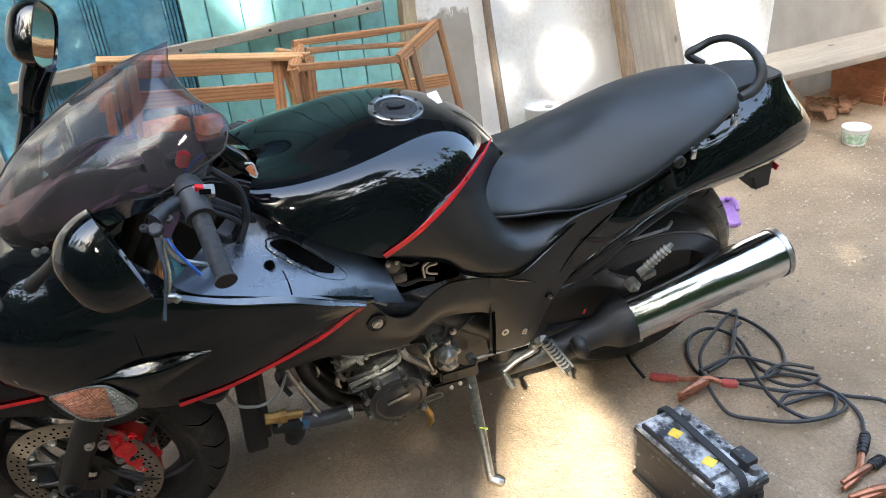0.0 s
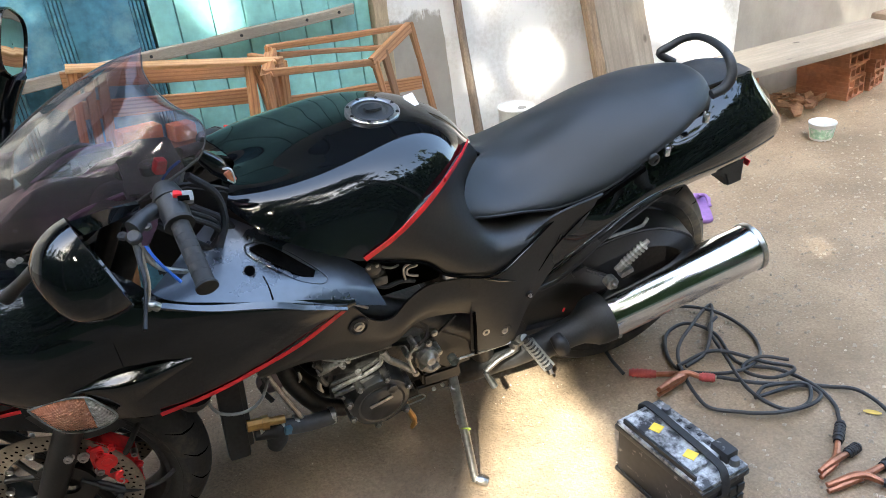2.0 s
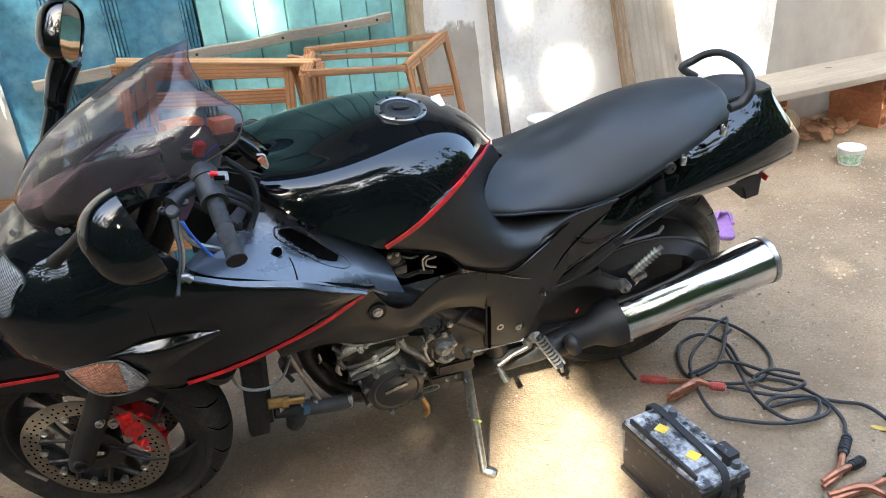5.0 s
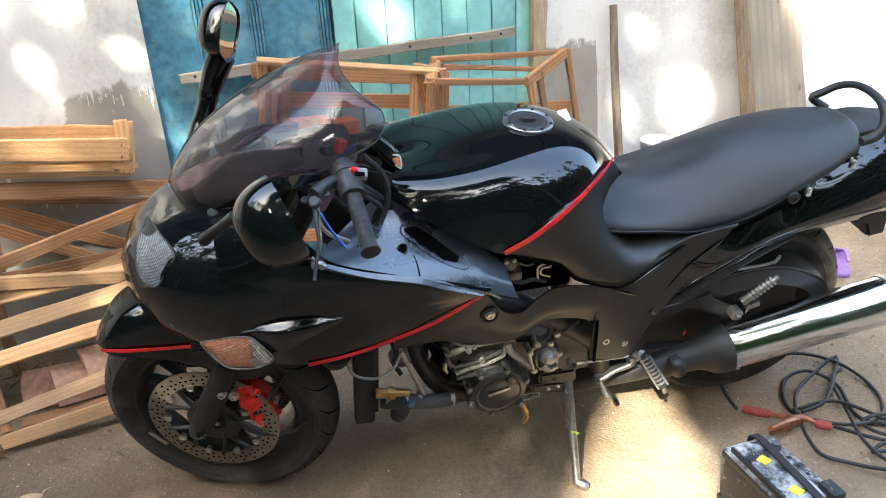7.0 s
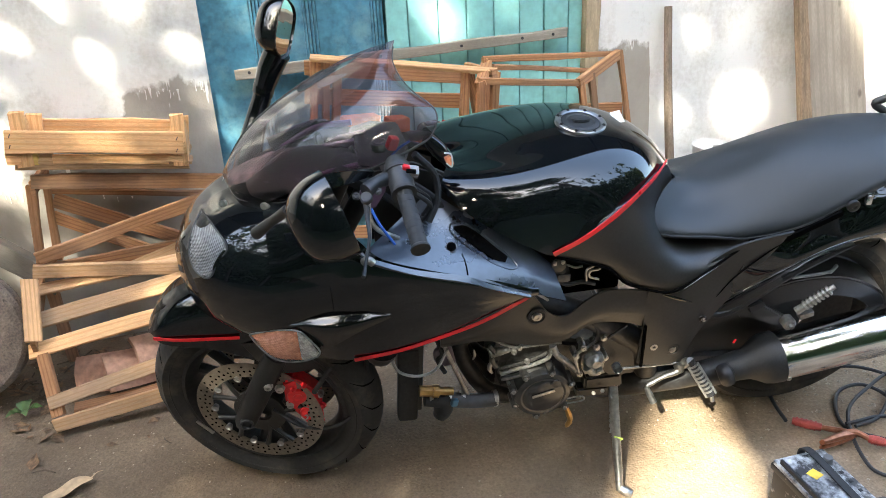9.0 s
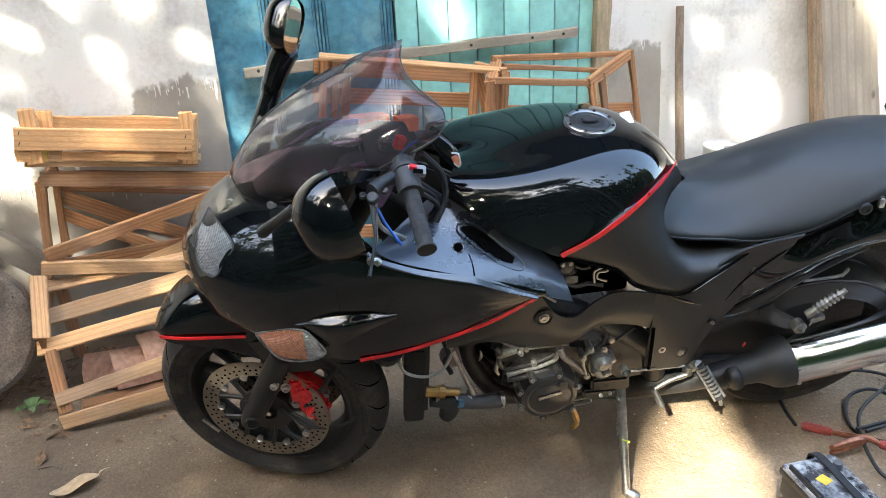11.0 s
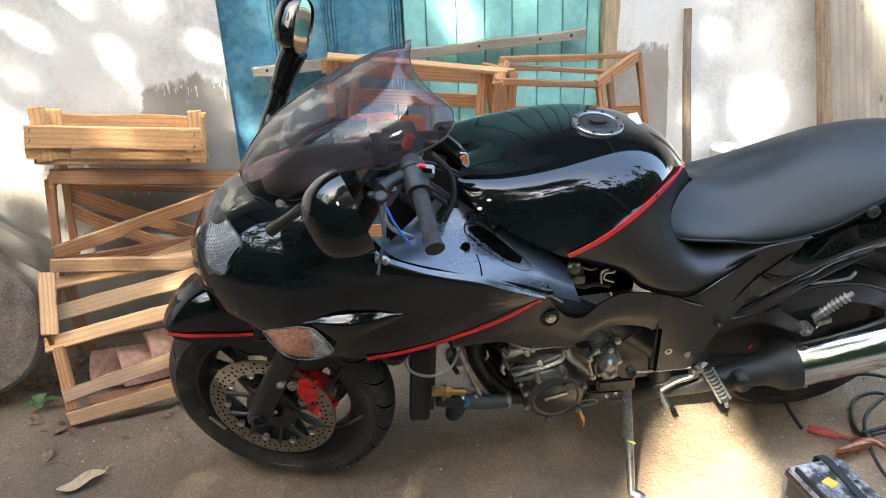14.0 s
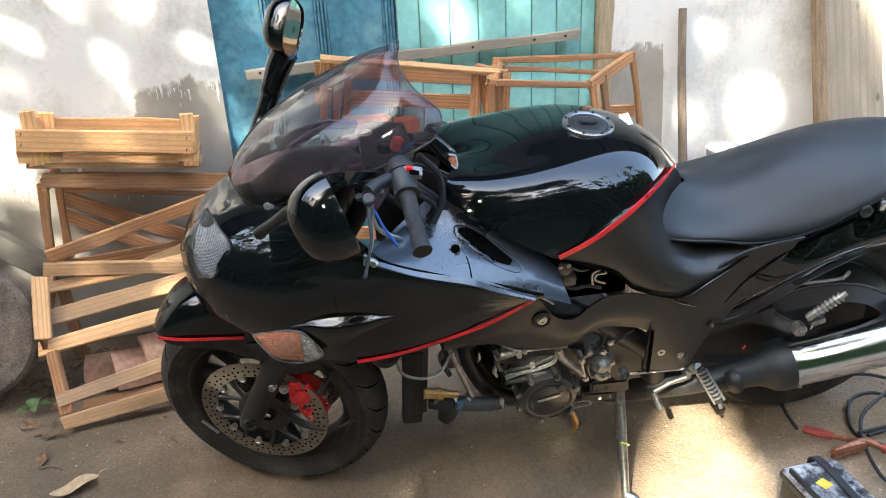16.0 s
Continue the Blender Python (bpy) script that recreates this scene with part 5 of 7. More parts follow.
part("pump_dome", turned([(0.0, 0.024), (-0.012, 0.022), (-0.018, 0.014), (-0.026, 0.011), (-0.026, 0.0001)], 20, m=pose(0.8135, -0.2064, 0.4238)), cast_metal, pump)
part("pump_spout", tube([(0.8003, -0.2062, 0.3942), (0.8179, -0.2065, 0.3734), (0.8399, -0.2068, 0.3819)], [0.011, 0.009, 0.010], 12), cast_metal, pump)
part("boss", turned([(0.03, 0.008), (-0.004, 0.008), (-0.005, 0.0001)], 10, m=pose(0.8331, -0.2078, 0.4838)), cast_metal, pump)
bolt(pump, (0.8317, -0.2109, 0.4871), 0.005, 0.006)
part("boss", turned([(0.03, 0.008), (-0.004, 0.008), (-0.005, 0.0001)], 10, m=pose(0.8287, -0.2077, 0.3755)), cast_metal, pump)
bolt(pump, (0.8284, -0.2109, 0.3787), 0.005, 0.006)
part("boss", turned([(0.03, 0.008), (-0.004, 0.008), (-0.005, 0.0001)], 10, m=pose(0.7827, -0.207, 0.3768)), cast_metal, pump)
bolt(pump, (0.7823, -0.2102, 0.381), 0.005, 0.006)
part("boss", turned([(0.03, 0.008), (-0.004, 0.008), (-0.005, 0.0001)], 10, m=pose(0.7696, -0.2068, 0.4364)), cast_metal, pump)
bolt(pump, (0.7681, -0.2099, 0.4397), 0.005, 0.006)
part("boss", turned([(0.03, 0.008), (-0.004, 0.008), (-0.005, 0.0001)], 10, m=pose(0.7859, -0.207, 0.4615)), cast_metal, pump)
bolt(pump, (0.7845, -0.2102, 0.4648), 0.005, 0.006)
part("boss", turned([(0.03, 0.008), (-0.004, 0.008), (-0.005, 0.0001)], 10, m=pose(0.8177, -0.2075, 0.4575)), cast_metal, pump)
bolt(pump, (0.8174, -0.2107, 0.4607), 0.005, 0.006)
part("boss", turned([(0.03, 0.008), (-0.004, 0.008), (-0.005, 0.0001)], 10, m=pose(0.842, -0.2079, 0.4201)), cast_metal, pump)
bolt(pump, (0.8405, -0.2111, 0.4234), 0.005, 0.006)
part("sprocket_cover", plate([(0.8262, 0.4878), (0.9169, 0.4647), (0.9404, 0.3176), (0.8714, 0.3181), (0.8405, 0.3468)], 0.04, pose(0, -0.16, 0), 0.008), matt_black, eng)
bar_l = part("stand_bracket", plate([(0.8064, 0.3332), (0.9014, 0.329), (0.908, 0.2833), (0.8075, 0.2937)], 0.05, pose(0, -0.16, 0), 0.006), matt_black, bike)
part("bracket_bar", plate([(0.7867, 0.299), (0.8736, 0.2922), (0.8758, 0.2588), (0.79, 0.27)], 0.03, pose(0, -0.17, 0), 0.005), matt_black, bar_l)
part("oval_nut", tube([(0.8289, -0.196, 0.2893), (0.8261, -0.2013, 0.2959)], 0.005, 10), steel, bar_l)
part("oval_nut", tube([(0.8509, -0.1963, 0.2934), (0.8493, -0.2016, 0.2989)], 0.005, 10), steel, bar_l)
part("wire_clip", tube([(0.7561, -0.2003, 0.2893), (0.7954, -0.2008, 0.2916), (0.802, -0.2009, 0.2771), (0.7615, -0.2003, 0.2718)], 0.002, 6), steel, bike)
part("rag_end", tube([(0.749, -0.2054, 0.3133), (0.7566, -0.2055, 0.267), (0.7697, -0.2057, 0.2189), (0.762, -0.2056, 0.1964), (0.774, -0.2058, 0.2078)], [0.004, 0.005, 0.008, 0.006, 0.004], 8), brass, bike, "rusty drain wire")
part("switch", box(0.026, 0.02, 0.018, pose(0.7452, -0.2001, 0.2788), 0.004), rubber, bike)
# exhaust headers and collector
for y in (-0.12, -0.05, 0.02, 0.09):
    part("header_pipe", tube([(0.5402, y, 0.4848), (0.5087, y, 0.4513), (0.5244, y, 0.3769), (0.5719, y, 0.2834), (0.6411, y * 0.9, 0.2341), (0.8144, y * 0.8, 0.1939)], 0.021, 14, 28), dark_metal, bike, "blackened exhaust pipe")
part("collector", tube([(0.7677, -0.0316, 0.1999), (0.9273, -0.0853, 0.1978), (1.0555, -0.1507, 0.2534), (1.132, -0.1841, 0.2941)], [0.05, 0.04, 0.032, 0.03], 18, 24), dark_metal, bike)
# radiator and hoses
radiator = part("radiator", box(0.045, 0.30, 0.24, pose(0.3919, 0, 0.3912, 0, 4, 0), 0.006), plastic_black, bike)
part("radiator_tank", box(0.05, 0.035, 0.235, pose(0.377, -0.1383, 0.3603, 0, 4, 0), 0.01), rubber, radiator)
part("side_duct", tube([(0.3228, -0.1939, 0.5448), (0.3187, -0.1836, 0.5196), (0.3169, -0.153, 0.4995)], [0.04, 0.035, 0.02], 16), plastic_black, bike)
fit_ = part("brass_fitting", tube([(0.3994, -0.1796, 0.3699), (0.4346, -0.1801, 0.3633)], 0.013, 8), brass, bike, "brass drain fitting")
part("collar", tube([(0.4304, -0.18, 0.3637), (0.445, -0.1802, 0.3612)], 0.016, 8), brass, fit_)
part("stub", tube([(0.445, -0.1802, 0.3612), (0.4794, -0.1807, 0.3536)], 0.010, 12), brass, fit_)
hose_ = part("coolant_hose", tube([(0.4627, -0.1701, 0.318), (0.5277, -0.171, 0.3008), (0.5917, -0.1666, 0.29)], 0.0185, 18), material("grey_hose", (0.06, 0.06, 0.062), 0.6, spread=0.2), bike, "grey coolant hose")
part("elbow", tube([(0.4108, -0.1695, 0.3276), (0.4388, -0.1698, 0.3226), (0.4586, -0.1701, 0.3164), (0.4544, -0.17, 0.2847), (0.4461, -0.1699, 0.2649)], [0.016, 0.019, 0.024, 0.024, 0.018], 16), rubber, bike)
for x, z, r in ((0.4216, 0.3263, 0.021), (0.4652, 0.3166, 0.022), (0.4997, 0.3078, 0.0205), (0.5809, 0.2919, 0.0205)):
    part("hose_clamp", tube([(x, -0.165, z), (x + 0.01, -0.165, z - 0.001)], r, 20), steel, hose_)
part("blue_tag", box(0.016, 0.012, 0.018, pose(0.4801, -0.1931, 0.3284, 0, 15, 10), 0.002), material("blue_tag", (0.06, 0.16, 0.24), 0.5), hose_)
part("thin_wire", tube([(0.337, -0.2044, 0.5383), (0.3518, -0.2097, 0.4752), (0.3976, -0.2156, 0.4554), (0.439, -0.2163, 0.4722), (0.4661, -0.2064, 0.5165)], 0.0035, 8), material("grey_wire", (0.3, 0.29, 0.27), 0.6), bike)
part("prop_rod", tube([(0.4659, -0.1599, 0.4859), (0.4896, -0.1632, 0.4057), (0.5177, -0.1657, 0.3197)], 0.0055, 10), steel, bike)
horn = part("horn", turned([(0.0, 0.032), (-0.012, 0.032), (-0.018, 0.022), (-0.02, 0.0001)], 24, m=pose(0.4761, -0.1135, 0.4179)), material("mauve_metal", (0.25, 0.2, 0.22), 0.5, metal=0.5), bike)
part("loom", tube([(0.4479, -0.1339, 0.4981), (0.4613, -0.1546, 0.4552), (0.452, -0.1442, 0.4251), (0.4665, -0.1547, 0.3925)], 0.006, 8), plastic_black, bike)

# muffler
ax0, ax1 = Vector((1.299, -0.195, 0.323)), Vector((1.741, -0.205, 0.3955))
mm = Matrix.Translation(ax0) @ Vector((1, 0, 0)).rotation_difference(ax1 - ax0).to_matrix().to_4x4()
ml = (ax1 - ax0).length
muf = part("muffler", turned([(0, 0.0605), (0.004, 0.062), (ml - 0.012, 0.0635), (ml, 0.062)], 64, "x", mm), chrome, bike, "polished chrome muffler can with scuffs")
part("end_cap", turned([(ml, 0.063), (ml + 0.012, 0.058), (ml + 0.020, 0.045), (ml + 0.020, 0.027), (ml - 0.03, 0.027), (ml - 0.03, 0.0001)], 48, "x", mm), chrome, muf)
part("rim_band", turned([(ml - 0.008, 0.0638), (ml - 0.008, 0.0658), (ml + 0.005, 0.0658), (ml + 0.005, 0.062)], 48, "x", mm), steel, muf)
part("front_cone", turned([(-0.20, 0.0001), (-0.20, 0.034), (-0.10, 0.037), (-0.075, 0.040), (-0.055, 0.050), (-0.040, 0.060), (-0.02, 0.0645), (0.004, 0.0655), (0.005, 0.061)], 40, "x", mm), plastic_black, muf, "black muffler front cone")
part("clamp_bolt", tube([(1.146, -0.215, 0.3369), (1.148, -0.235, 0.3314), (1.157, -0.24, 0.3075)], [0.016, 0.02, 0.018], 12), dark_metal, muf)
bolt(muf, mm @ Vector((0.012, -0.055, -0.028)), 0.006, 0.004)

# rear stays, pegs, swing arm, chain guard
stay = part("peg_stay", plate([(1.0622, 0.366), (1.0736, 0.4625), (1.1423, 0.5), (1.2818, 0.5596), (1.2994, 0.5361), (1.2234, 0.493), (1.3348, 0.4116), (1.3467, 0.3884), (1.3171, 0.3857), (1.2001, 0.4458), (1.0964, 0.4062)], 0.02, pose(0, -0.15, 0), 0.004), matt_black, bike)
part("stay_web", plate([(1.2234, 0.4547), (1.2584, 0.4735), (1.2467, 0.491), (1.2117, 0.4776)], 0.026, pose(0, -0.155, 0), 0.002), dark_metal, stay)
part("rubber_mount", turned([(0.012, 0.016), (-0.010, 0.016), (-0.013, 0.012), (-0.013, 0.007), (-0.022, 0.005), (-0.022, 0.0001)], 24, m=pose(*(1.3, -0.205, 0.446))), cast_metal, stay)
qa, qb = Vector((1.306, -0.215, 0.4873)), Vector((1.376, -0.228, 0.562))
peg = part("pillion_peg", tube([tuple(qa), tuple(qa.lerp(qb, 0.5)), tuple(qb)], [0.010, 0.009, 0.006], 10), cast_metal, bike, "folded pillion footpeg")
for i in range(7):
    part("peg_tread", tube([tuple(qa.lerp(qb, 0.22 + 0.1 * i)), tuple(qa.lerp(qb, 0.265 + 0.1 * i))], 0.0125, 8), steel, peg)
part("peg_hinge", box(0.036, 0.02, 0.016, pose(*(1.336, -0.21, 0.4711), 0, -14, 0), 0.004), steel, peg)
pa, pb = Vector((1.06, -0.215, 0.3716)), Vector((1.105, -0.262, 0.2932))
rp = part("rider_peg", tube([tuple(pa), tuple(pb)], [0.0095, 0.0105, 0.0105], 10), rubber, bike, "ribbed rider footpeg")
part("peg_pivot", tube([(1.055, -0.195, 0.3473), tuple(pa)], [0.014, 0.011], 12), cast_metal, rp)
for i in range(8):
    t = 0.10 + 0.105 * i
    part("tread_rib", tube([tuple(pa.lerp(pb, t)), tuple(pa.lerp(pb, t + 0.05))], 0.0118, 8), cast_metal, rp)
for o_ in (-0.0105, 0.0105):
    part("tread_rail", tube([tuple(pa.lerp(pb, 0.1) + Vector((o_, 0, o_ * 0.5))), tuple(pb + Vector((o_, 0, o_ * 0.5)))], 0.0038, 6), cast_metal, rp)
part("peg_feeler", tube([tuple(pb), tuple(pb + Vector((0.003, -0.006, -0.016)))], 0.005, 10), steel, rp)
part("heel_plate", plate([(1.0112, 0.3547), (1.0282, 0.4125), (1.0622, 0.4202), (1.0793, 0.3861), (1.0622, 0.3498)], 0.012, pose(0, -0.19, 0), 0.003), dark_metal, bike)
gl_ = part("gear_linkage", tube([(0.8914, -0.205, 0.3715), (0.957, -0.207, 0.3691), (1.026, -0.208, 0.367)], 0.0035, 10), steel, bike, "gear change rod")
part("rod_end", turned([(-0.01, 0.011), (0.01, 0.011)], 16, m=pose(*(0.8769, -0.205, 0.376))), cast_metal, gl_)
part("rod_end", turned([(-0.01, 0.010), (0.01, 0.010)], 16, m=pose(*(1.037, -0.208, 0.3461))), steel, gl_)
part("gear_lever", tube([(1.039, -0.208, 0.3591), (1.032, -0.212, 0.3414), (0.9928, -0.218, 0.3353), (0.9496, -0.225, 0.3196)], [0.010, 0.008, 0.006, 0.007], 10), steel, bike, "bright gear lever")
part("toe_peg", tube([(0.9485, -0.228, 0.319), (0.9632, -0.25, 0.2843)], [0.006, 0.008, 0.0085], 10), steel, bike)
part("swing_arm", flip(box(0.56, 0.035, 0.07, pose(1.326, -0.1152, 0.2367, 0, 7, 0), 0.012)), dark_metal, bike)
cg = sheet([[(1.195, -0.1359, 0.4578), (1.3354, -0.1372, 0.506), (1.4787, -0.1386, 0.4962), (1.5881, -0.1397, 0.4341), (1.6249, -0.14, 0.3689)], [(1.2176, -0.1416, 0.4174), (1.3467, -0.1429, 0.4553), (1.4781, -0.1442, 0.4493), (1.563, -0.145, 0.4026), (1.5875, -0.1453, 0.3498)]], 10, 24, 0.008)
part("hugger", cg, matt_black, bike, "black rear hugger")
part("hugger_top", sheet([[(1.195, -0.1359, 0.4599), (1.3354, -0.1372, 0.5082), (1.4787, -0.1386, 0.4984), (1.5881, -0.1397, 0.4364), (1.6249, -0.14, 0.3712)], [(1.2213, 0.1087, 0.4742), (1.3621, 0.1098, 0.5281), (1.5056, 0.1109, 0.5218), (1.6152, 0.1117, 0.4622), (1.6644, 0.1121, 0.3903)]], 8, 24, 0.006), matt_black, bike)
part("hugger_edge", tube([(1.3224, -0.1481, 0.5346), (1.4175, -0.1491, 0.5379), (1.436, -0.1438, 0.5509), (1.4241, -0.1436, 0.5296)], 0.004, 8), steel, bike)
part("red_label", box(0.005, 0.003, 0.012, pose(1.174, -0.2009, 0.4033, 0, 20, 0), 0.001), red_paint, bike, "small red marks")
part("subframe", tube([(0.9752, -0.1606, 0.5362), (1.147, -0.1517, 0.4564), (1.323, -0.1426, 0.5512), (1.5666, -0.1116, 0.6326)], 0.014, 10), dark_metal, bike)
part("under_tray", sheet([[(1.1211, 0.1403, 0.5049), (1.3526, 0.1317, 0.5512), (1.6497, 0.0896, 0.6224)], [(1.0908, -0.1403, 0.5049), (1.3242, -0.1317, 0.5512), (1.6304, -0.0896, 0.6224)]], 4, 10, 0.006), plastic_black, bike)
part("frame_spar", flip(tube([(0.4075, -0.1232, 0.7703), (0.5906, -0.177, 0.6523), (0.8064, -0.1798, 0.529), (0.9539, -0.1496, 0.3876), (0.9899, -0.1286, 0.2767)], 0.03, 12, 30)), dark_metal, bike)

# Dark plate added to block the see-through gap ahead of the rear wheel.
part("rear_gap_filler", plate([(0.9493, 0.2479), (1.0282, 0.5747), (1.3171, 0.5953), (1.4121, 0.4546), (1.4121, 0.3213), (1.3053, 0.2324), (1.1423, 0.2057)], 0.05, pose(0, -0.09, 0), 0.01), plastic_black, bike)

# side stand
stand = part("side_stand", tube([(0.888, -0.165, 0.292), (0.882, -0.221, 0.217), (0.876, -0.276, 0.145), (0.870, -0.331, 0.072)], [0.013, 0.012, 0.011, 0.010], 12), steel, bike, "scratched steel side stand")
part("stand_foot", tube([(0.870, -0.331, 0.080), (0.893, -0.345, 0.070)], [0.010, 0.013, 0.011], 12), steel, stand)
part("stand_spring", tube([(0.880 + 0.006 * math.cos(i * 1.9), -0.190 - i * 0.0012 + 0.006 * math.sin(i * 1.9), 0.275 - i * 0.0045) for i in range(26)], 0.0022, 6, 140), steel, stand)
part("yellow_wire", tube([(0.869, -0.260, 0.192), (0.891, -0.261, 0.180), (0.871, -0.261, 0.174), (0.889, -0.261, 0.162)], 0.002, 6), material("lime_wire", (0.45, 0.6, 0.1), 0.5), stand, "lime twist of wire")

# wheels
def wheel(name, x, r, w, rim, parent, turn=0.0, y=0.0):
    h = joint(name, parent, pose(x, y, r, 0, 0, turn))
    prof = [(-w * 0.36, rim - 0.004), (-w * 0.44, rim + 0.012), (-w * 0.5, rim + (r - rim) * 0.5), (-w * 0.46, r - 0.034), (-w * 0.36, r - 0.016), (-w * 0.18, r - 0.004), (0, r),
            (w * 0.18, r - 0.004), (w * 0.36, r - 0.016), (w * 0.46, r - 0.034), (w * 0.5, rim + (r - rim) * 0.5), (w * 0.44, rim + 0.012), (w * 0.36, rim - 0.004)]
    ty = part("tyre", turned([tuple(p) for p in spline(prof, 34)], 90), tyre_rubber, h, "dusty worn motorcycle tyre")
    sec = spline(prof, 61)
    for i in range(22):
        for s in (-1, 1):
            a0 = (i + (0.5 if s > 0 else 0)) / 22 * 2 * math.pi
            # Black strips just above the rubber paint the grooves' shade.
            groove, last = bmesh.new(), None
            for k in range(8):
                u = k / 7
                yy, rr = sec[int(round(30 + s * (2 + 15 * u)))]
                aa = a0 + 0.16 * u - 0.05 * math.sin(u * 3.1)
                w_ = 0.0055 * math.sin(0.25 + 2.6 * u) / max(rr, 0.1)
                pair = [groove.verts.new(((rr + 0.0007) * math.cos(aa + o), yy * 1.004, (rr + 0.0007) * math.sin(aa + o))) for o in (-w_ / 2, w_ / 2)]
                if last:
                    groove.faces.new((last[0], last[1], pair[1], pair[0]))
                last = pair
            part("groove_strip", groove, recess_shade_m, ty)
    part("sidewall_ring", turned([(-w * 0.47, rim + 0.022), (-w * 0.485, rim + 0.024), (-w * 0.47, rim + 0.027)], 90), tyre_rubber, ty)
    part("rim", turned([(-w * 0.36, rim - 0.002), (-w * 0.38, rim - 0.012), (-w * 0.30, rim - 0.024), (-w * 0.12, rim - 0.032), (w * 0.12, rim - 0.032), (w * 0.30, rim - 0.024), (w * 0.38, rim - 0.012), (w * 0.36, rim - 0.002)], 72), dark_metal, h, "black cast rim")
    part("hub", turned([(-0.05, 0.0001), (-0.05, 0.035), (-0.03, 0.042), (0.03, 0.042), (0.05, 0.035), (0.05, 0.0001)], 32), dark_metal, h)
    for i in range(3):
        a = i * 2 * math.pi / 3 + 0.5
        for off in (-0.22, 0.22):
            bm = tube([(0.03 * math.cos(a), 0, 0.03 * math.sin(a)), (0.11 * math.cos(a + off * 0.7), 0, 0.11 * math.sin(a + off * 0.7)), ((rim - 0.025) * math.cos(a + off), 0, (rim - 0.025) * math.sin(a + off))], [0.016, 0.012, 0.015], 10, 12)
            part("spoke", bm, dark_metal, h)
    return h


def brake_disc(parent, y):
    bm = bmesh.new()
    n, radii = 144, np.linspace(0.120, 0.160, 12)
    for side in (0, 1):
        yy = y + 0.0025 * (1 if side else -1)
        vs = [[bm.verts.new((r * math.cos(2 * math.pi * i / n), yy, r * math.sin(2 * math.pi * i / n))) for r in radii] for i in range(n)]
        for i in range(n):
            for j in range(11):
                if (i % 6 in (0, 3)) and j == (3 if (i // 6) % 2 else 7) + (1 if i % 6 else 0):
                    continue
                bm.faces.new((vs[i][j], vs[(i + 1) % n][j], vs[(i + 1) % n][j + 1], vs[i][j + 1]))
    d = part("brake_disc", bm, disc_metal, parent, "drilled brown-grey brake disc", smooth=False)
    # Black discs laid on the face paint the dark of the drill holes.
    drill = bmesh.new()
    for i in range(60):
        a = i * math.pi / 30
        for r_ in ((0.127, 0.139) if i % 2 else (0.137, 0.151)):
            b_ = a + 0.02 * (r_ > 0.14)
            turned([(y - 0.0030, 0.0032), (y - 0.0031, 0.0001)], 8, m=pose(r_ * math.cos(b_), 0, r_ * math.sin(b_)), bm=drill)
    part("painted_hole", drill, recess_shade_m, d)
    for i in range(10):
        a = i * math.pi / 5
        m = pose(0.115 * math.cos(a), y, 0.115 * math.sin(a))
        part("bobbin", turned([(0.006, 0.0065), (-0.006, 0.0095), (-0.007, 0.0065), (-0.004, 0.005), (-0.004, 0.0001)], 16, m=m), steel, d)
        if i % 2 == 0:
            for o in (-0.2, 0.2):
                part("carrier_arm", tube([(0.05 * math.cos(a), y + 0.004, 0.05 * math.sin(a)), (0.085 * math.cos(a + o), y + 0.002, 0.085 * math.sin(a + o)), (0.119 * math.cos(a + o * 1.6), y, 0.119 * math.sin(a + o * 1.6))], [0.007, 0.005, 0.007], 8, 10), matt_black, d)
    part("carrier", turned([(y + 0.008, 0.030), (y - 0.002, 0.030), (y - 0.002, 0.066), (y + 0.008, 0.066)], 40, closed=False), matt_black, d)
    return d


STEER = -18
fw = wheel("front_wheel", 0.035, 0.292, 0.122, 0.214, bike, STEER, -0.025)
brake_disc(fw, -0.072)
brake_disc(fw, 0.072)
part("balance_weight", box(0.010, 0.004, 0.055, pose(-0.196 * math.cos(0.52), -0.058, -0.196 * math.sin(0.52), 0, -42, 0), 0.001), steel, fw, "grey stick-on wheel weight")
rw = wheel("rear_wheel", 1.425, 0.308, 0.172, 0.222, bike)
part("sprocket_carrier", turned([(-0.045, 0.05), (-0.055, 0.06), (-0.055, 0.175), (-0.048, 0.18), (-0.045, 0.06)], 48), dark_metal, rw)

# front fork, caliper, mudguard
for y in (-0.105, 0.105):
    fx = -0.018 if y < 0 else 0.02
    leg = part("fork_leg", tube([(fx - 0.006, y, 0.272), (fx, y, 0.29), (fx + 0.10, y, 0.48)], [0.026, 0.029, 0.029], 20), matt_black, bike, "black fork slider")
    part("fork_tube", tube([(fx + 0.09, y, 0.46), (0.332, y, 0.905)], 0.021, 16), dark_metal, bike)
    part("axle_end", turned([(0.02, 0.016), (-0.032, 0.016), (-0.034, 0.012), (-0.024, 0.010), (-0.024, 0.0001)], 24, m=pose(fx, y, 0.296)), dark_metal, leg)
for x, z in ((0.0508, 0.408), (0.0764, 0.3953)):
    bolt(bike, (x, -0.13, z), 0.010, 0.008)
bolt(bike, (0.0921, -0.1253, 0.3338), 0.009, 0.008)
cal = part("brake_caliper", plate([(0.098, 0.4133), (0.1277, 0.4205), (0.1575, 0.3871), (0.1824, 0.3541), (0.1774, 0.2683), (0.1475, 0.2433), (0.1277, 0.2839), (0.0961, 0.3429)], 0.05, pose(-0.0132, -0.1044, -0.0037), 0.006), red_paint, bike, "red painted four-piston brake caliper")
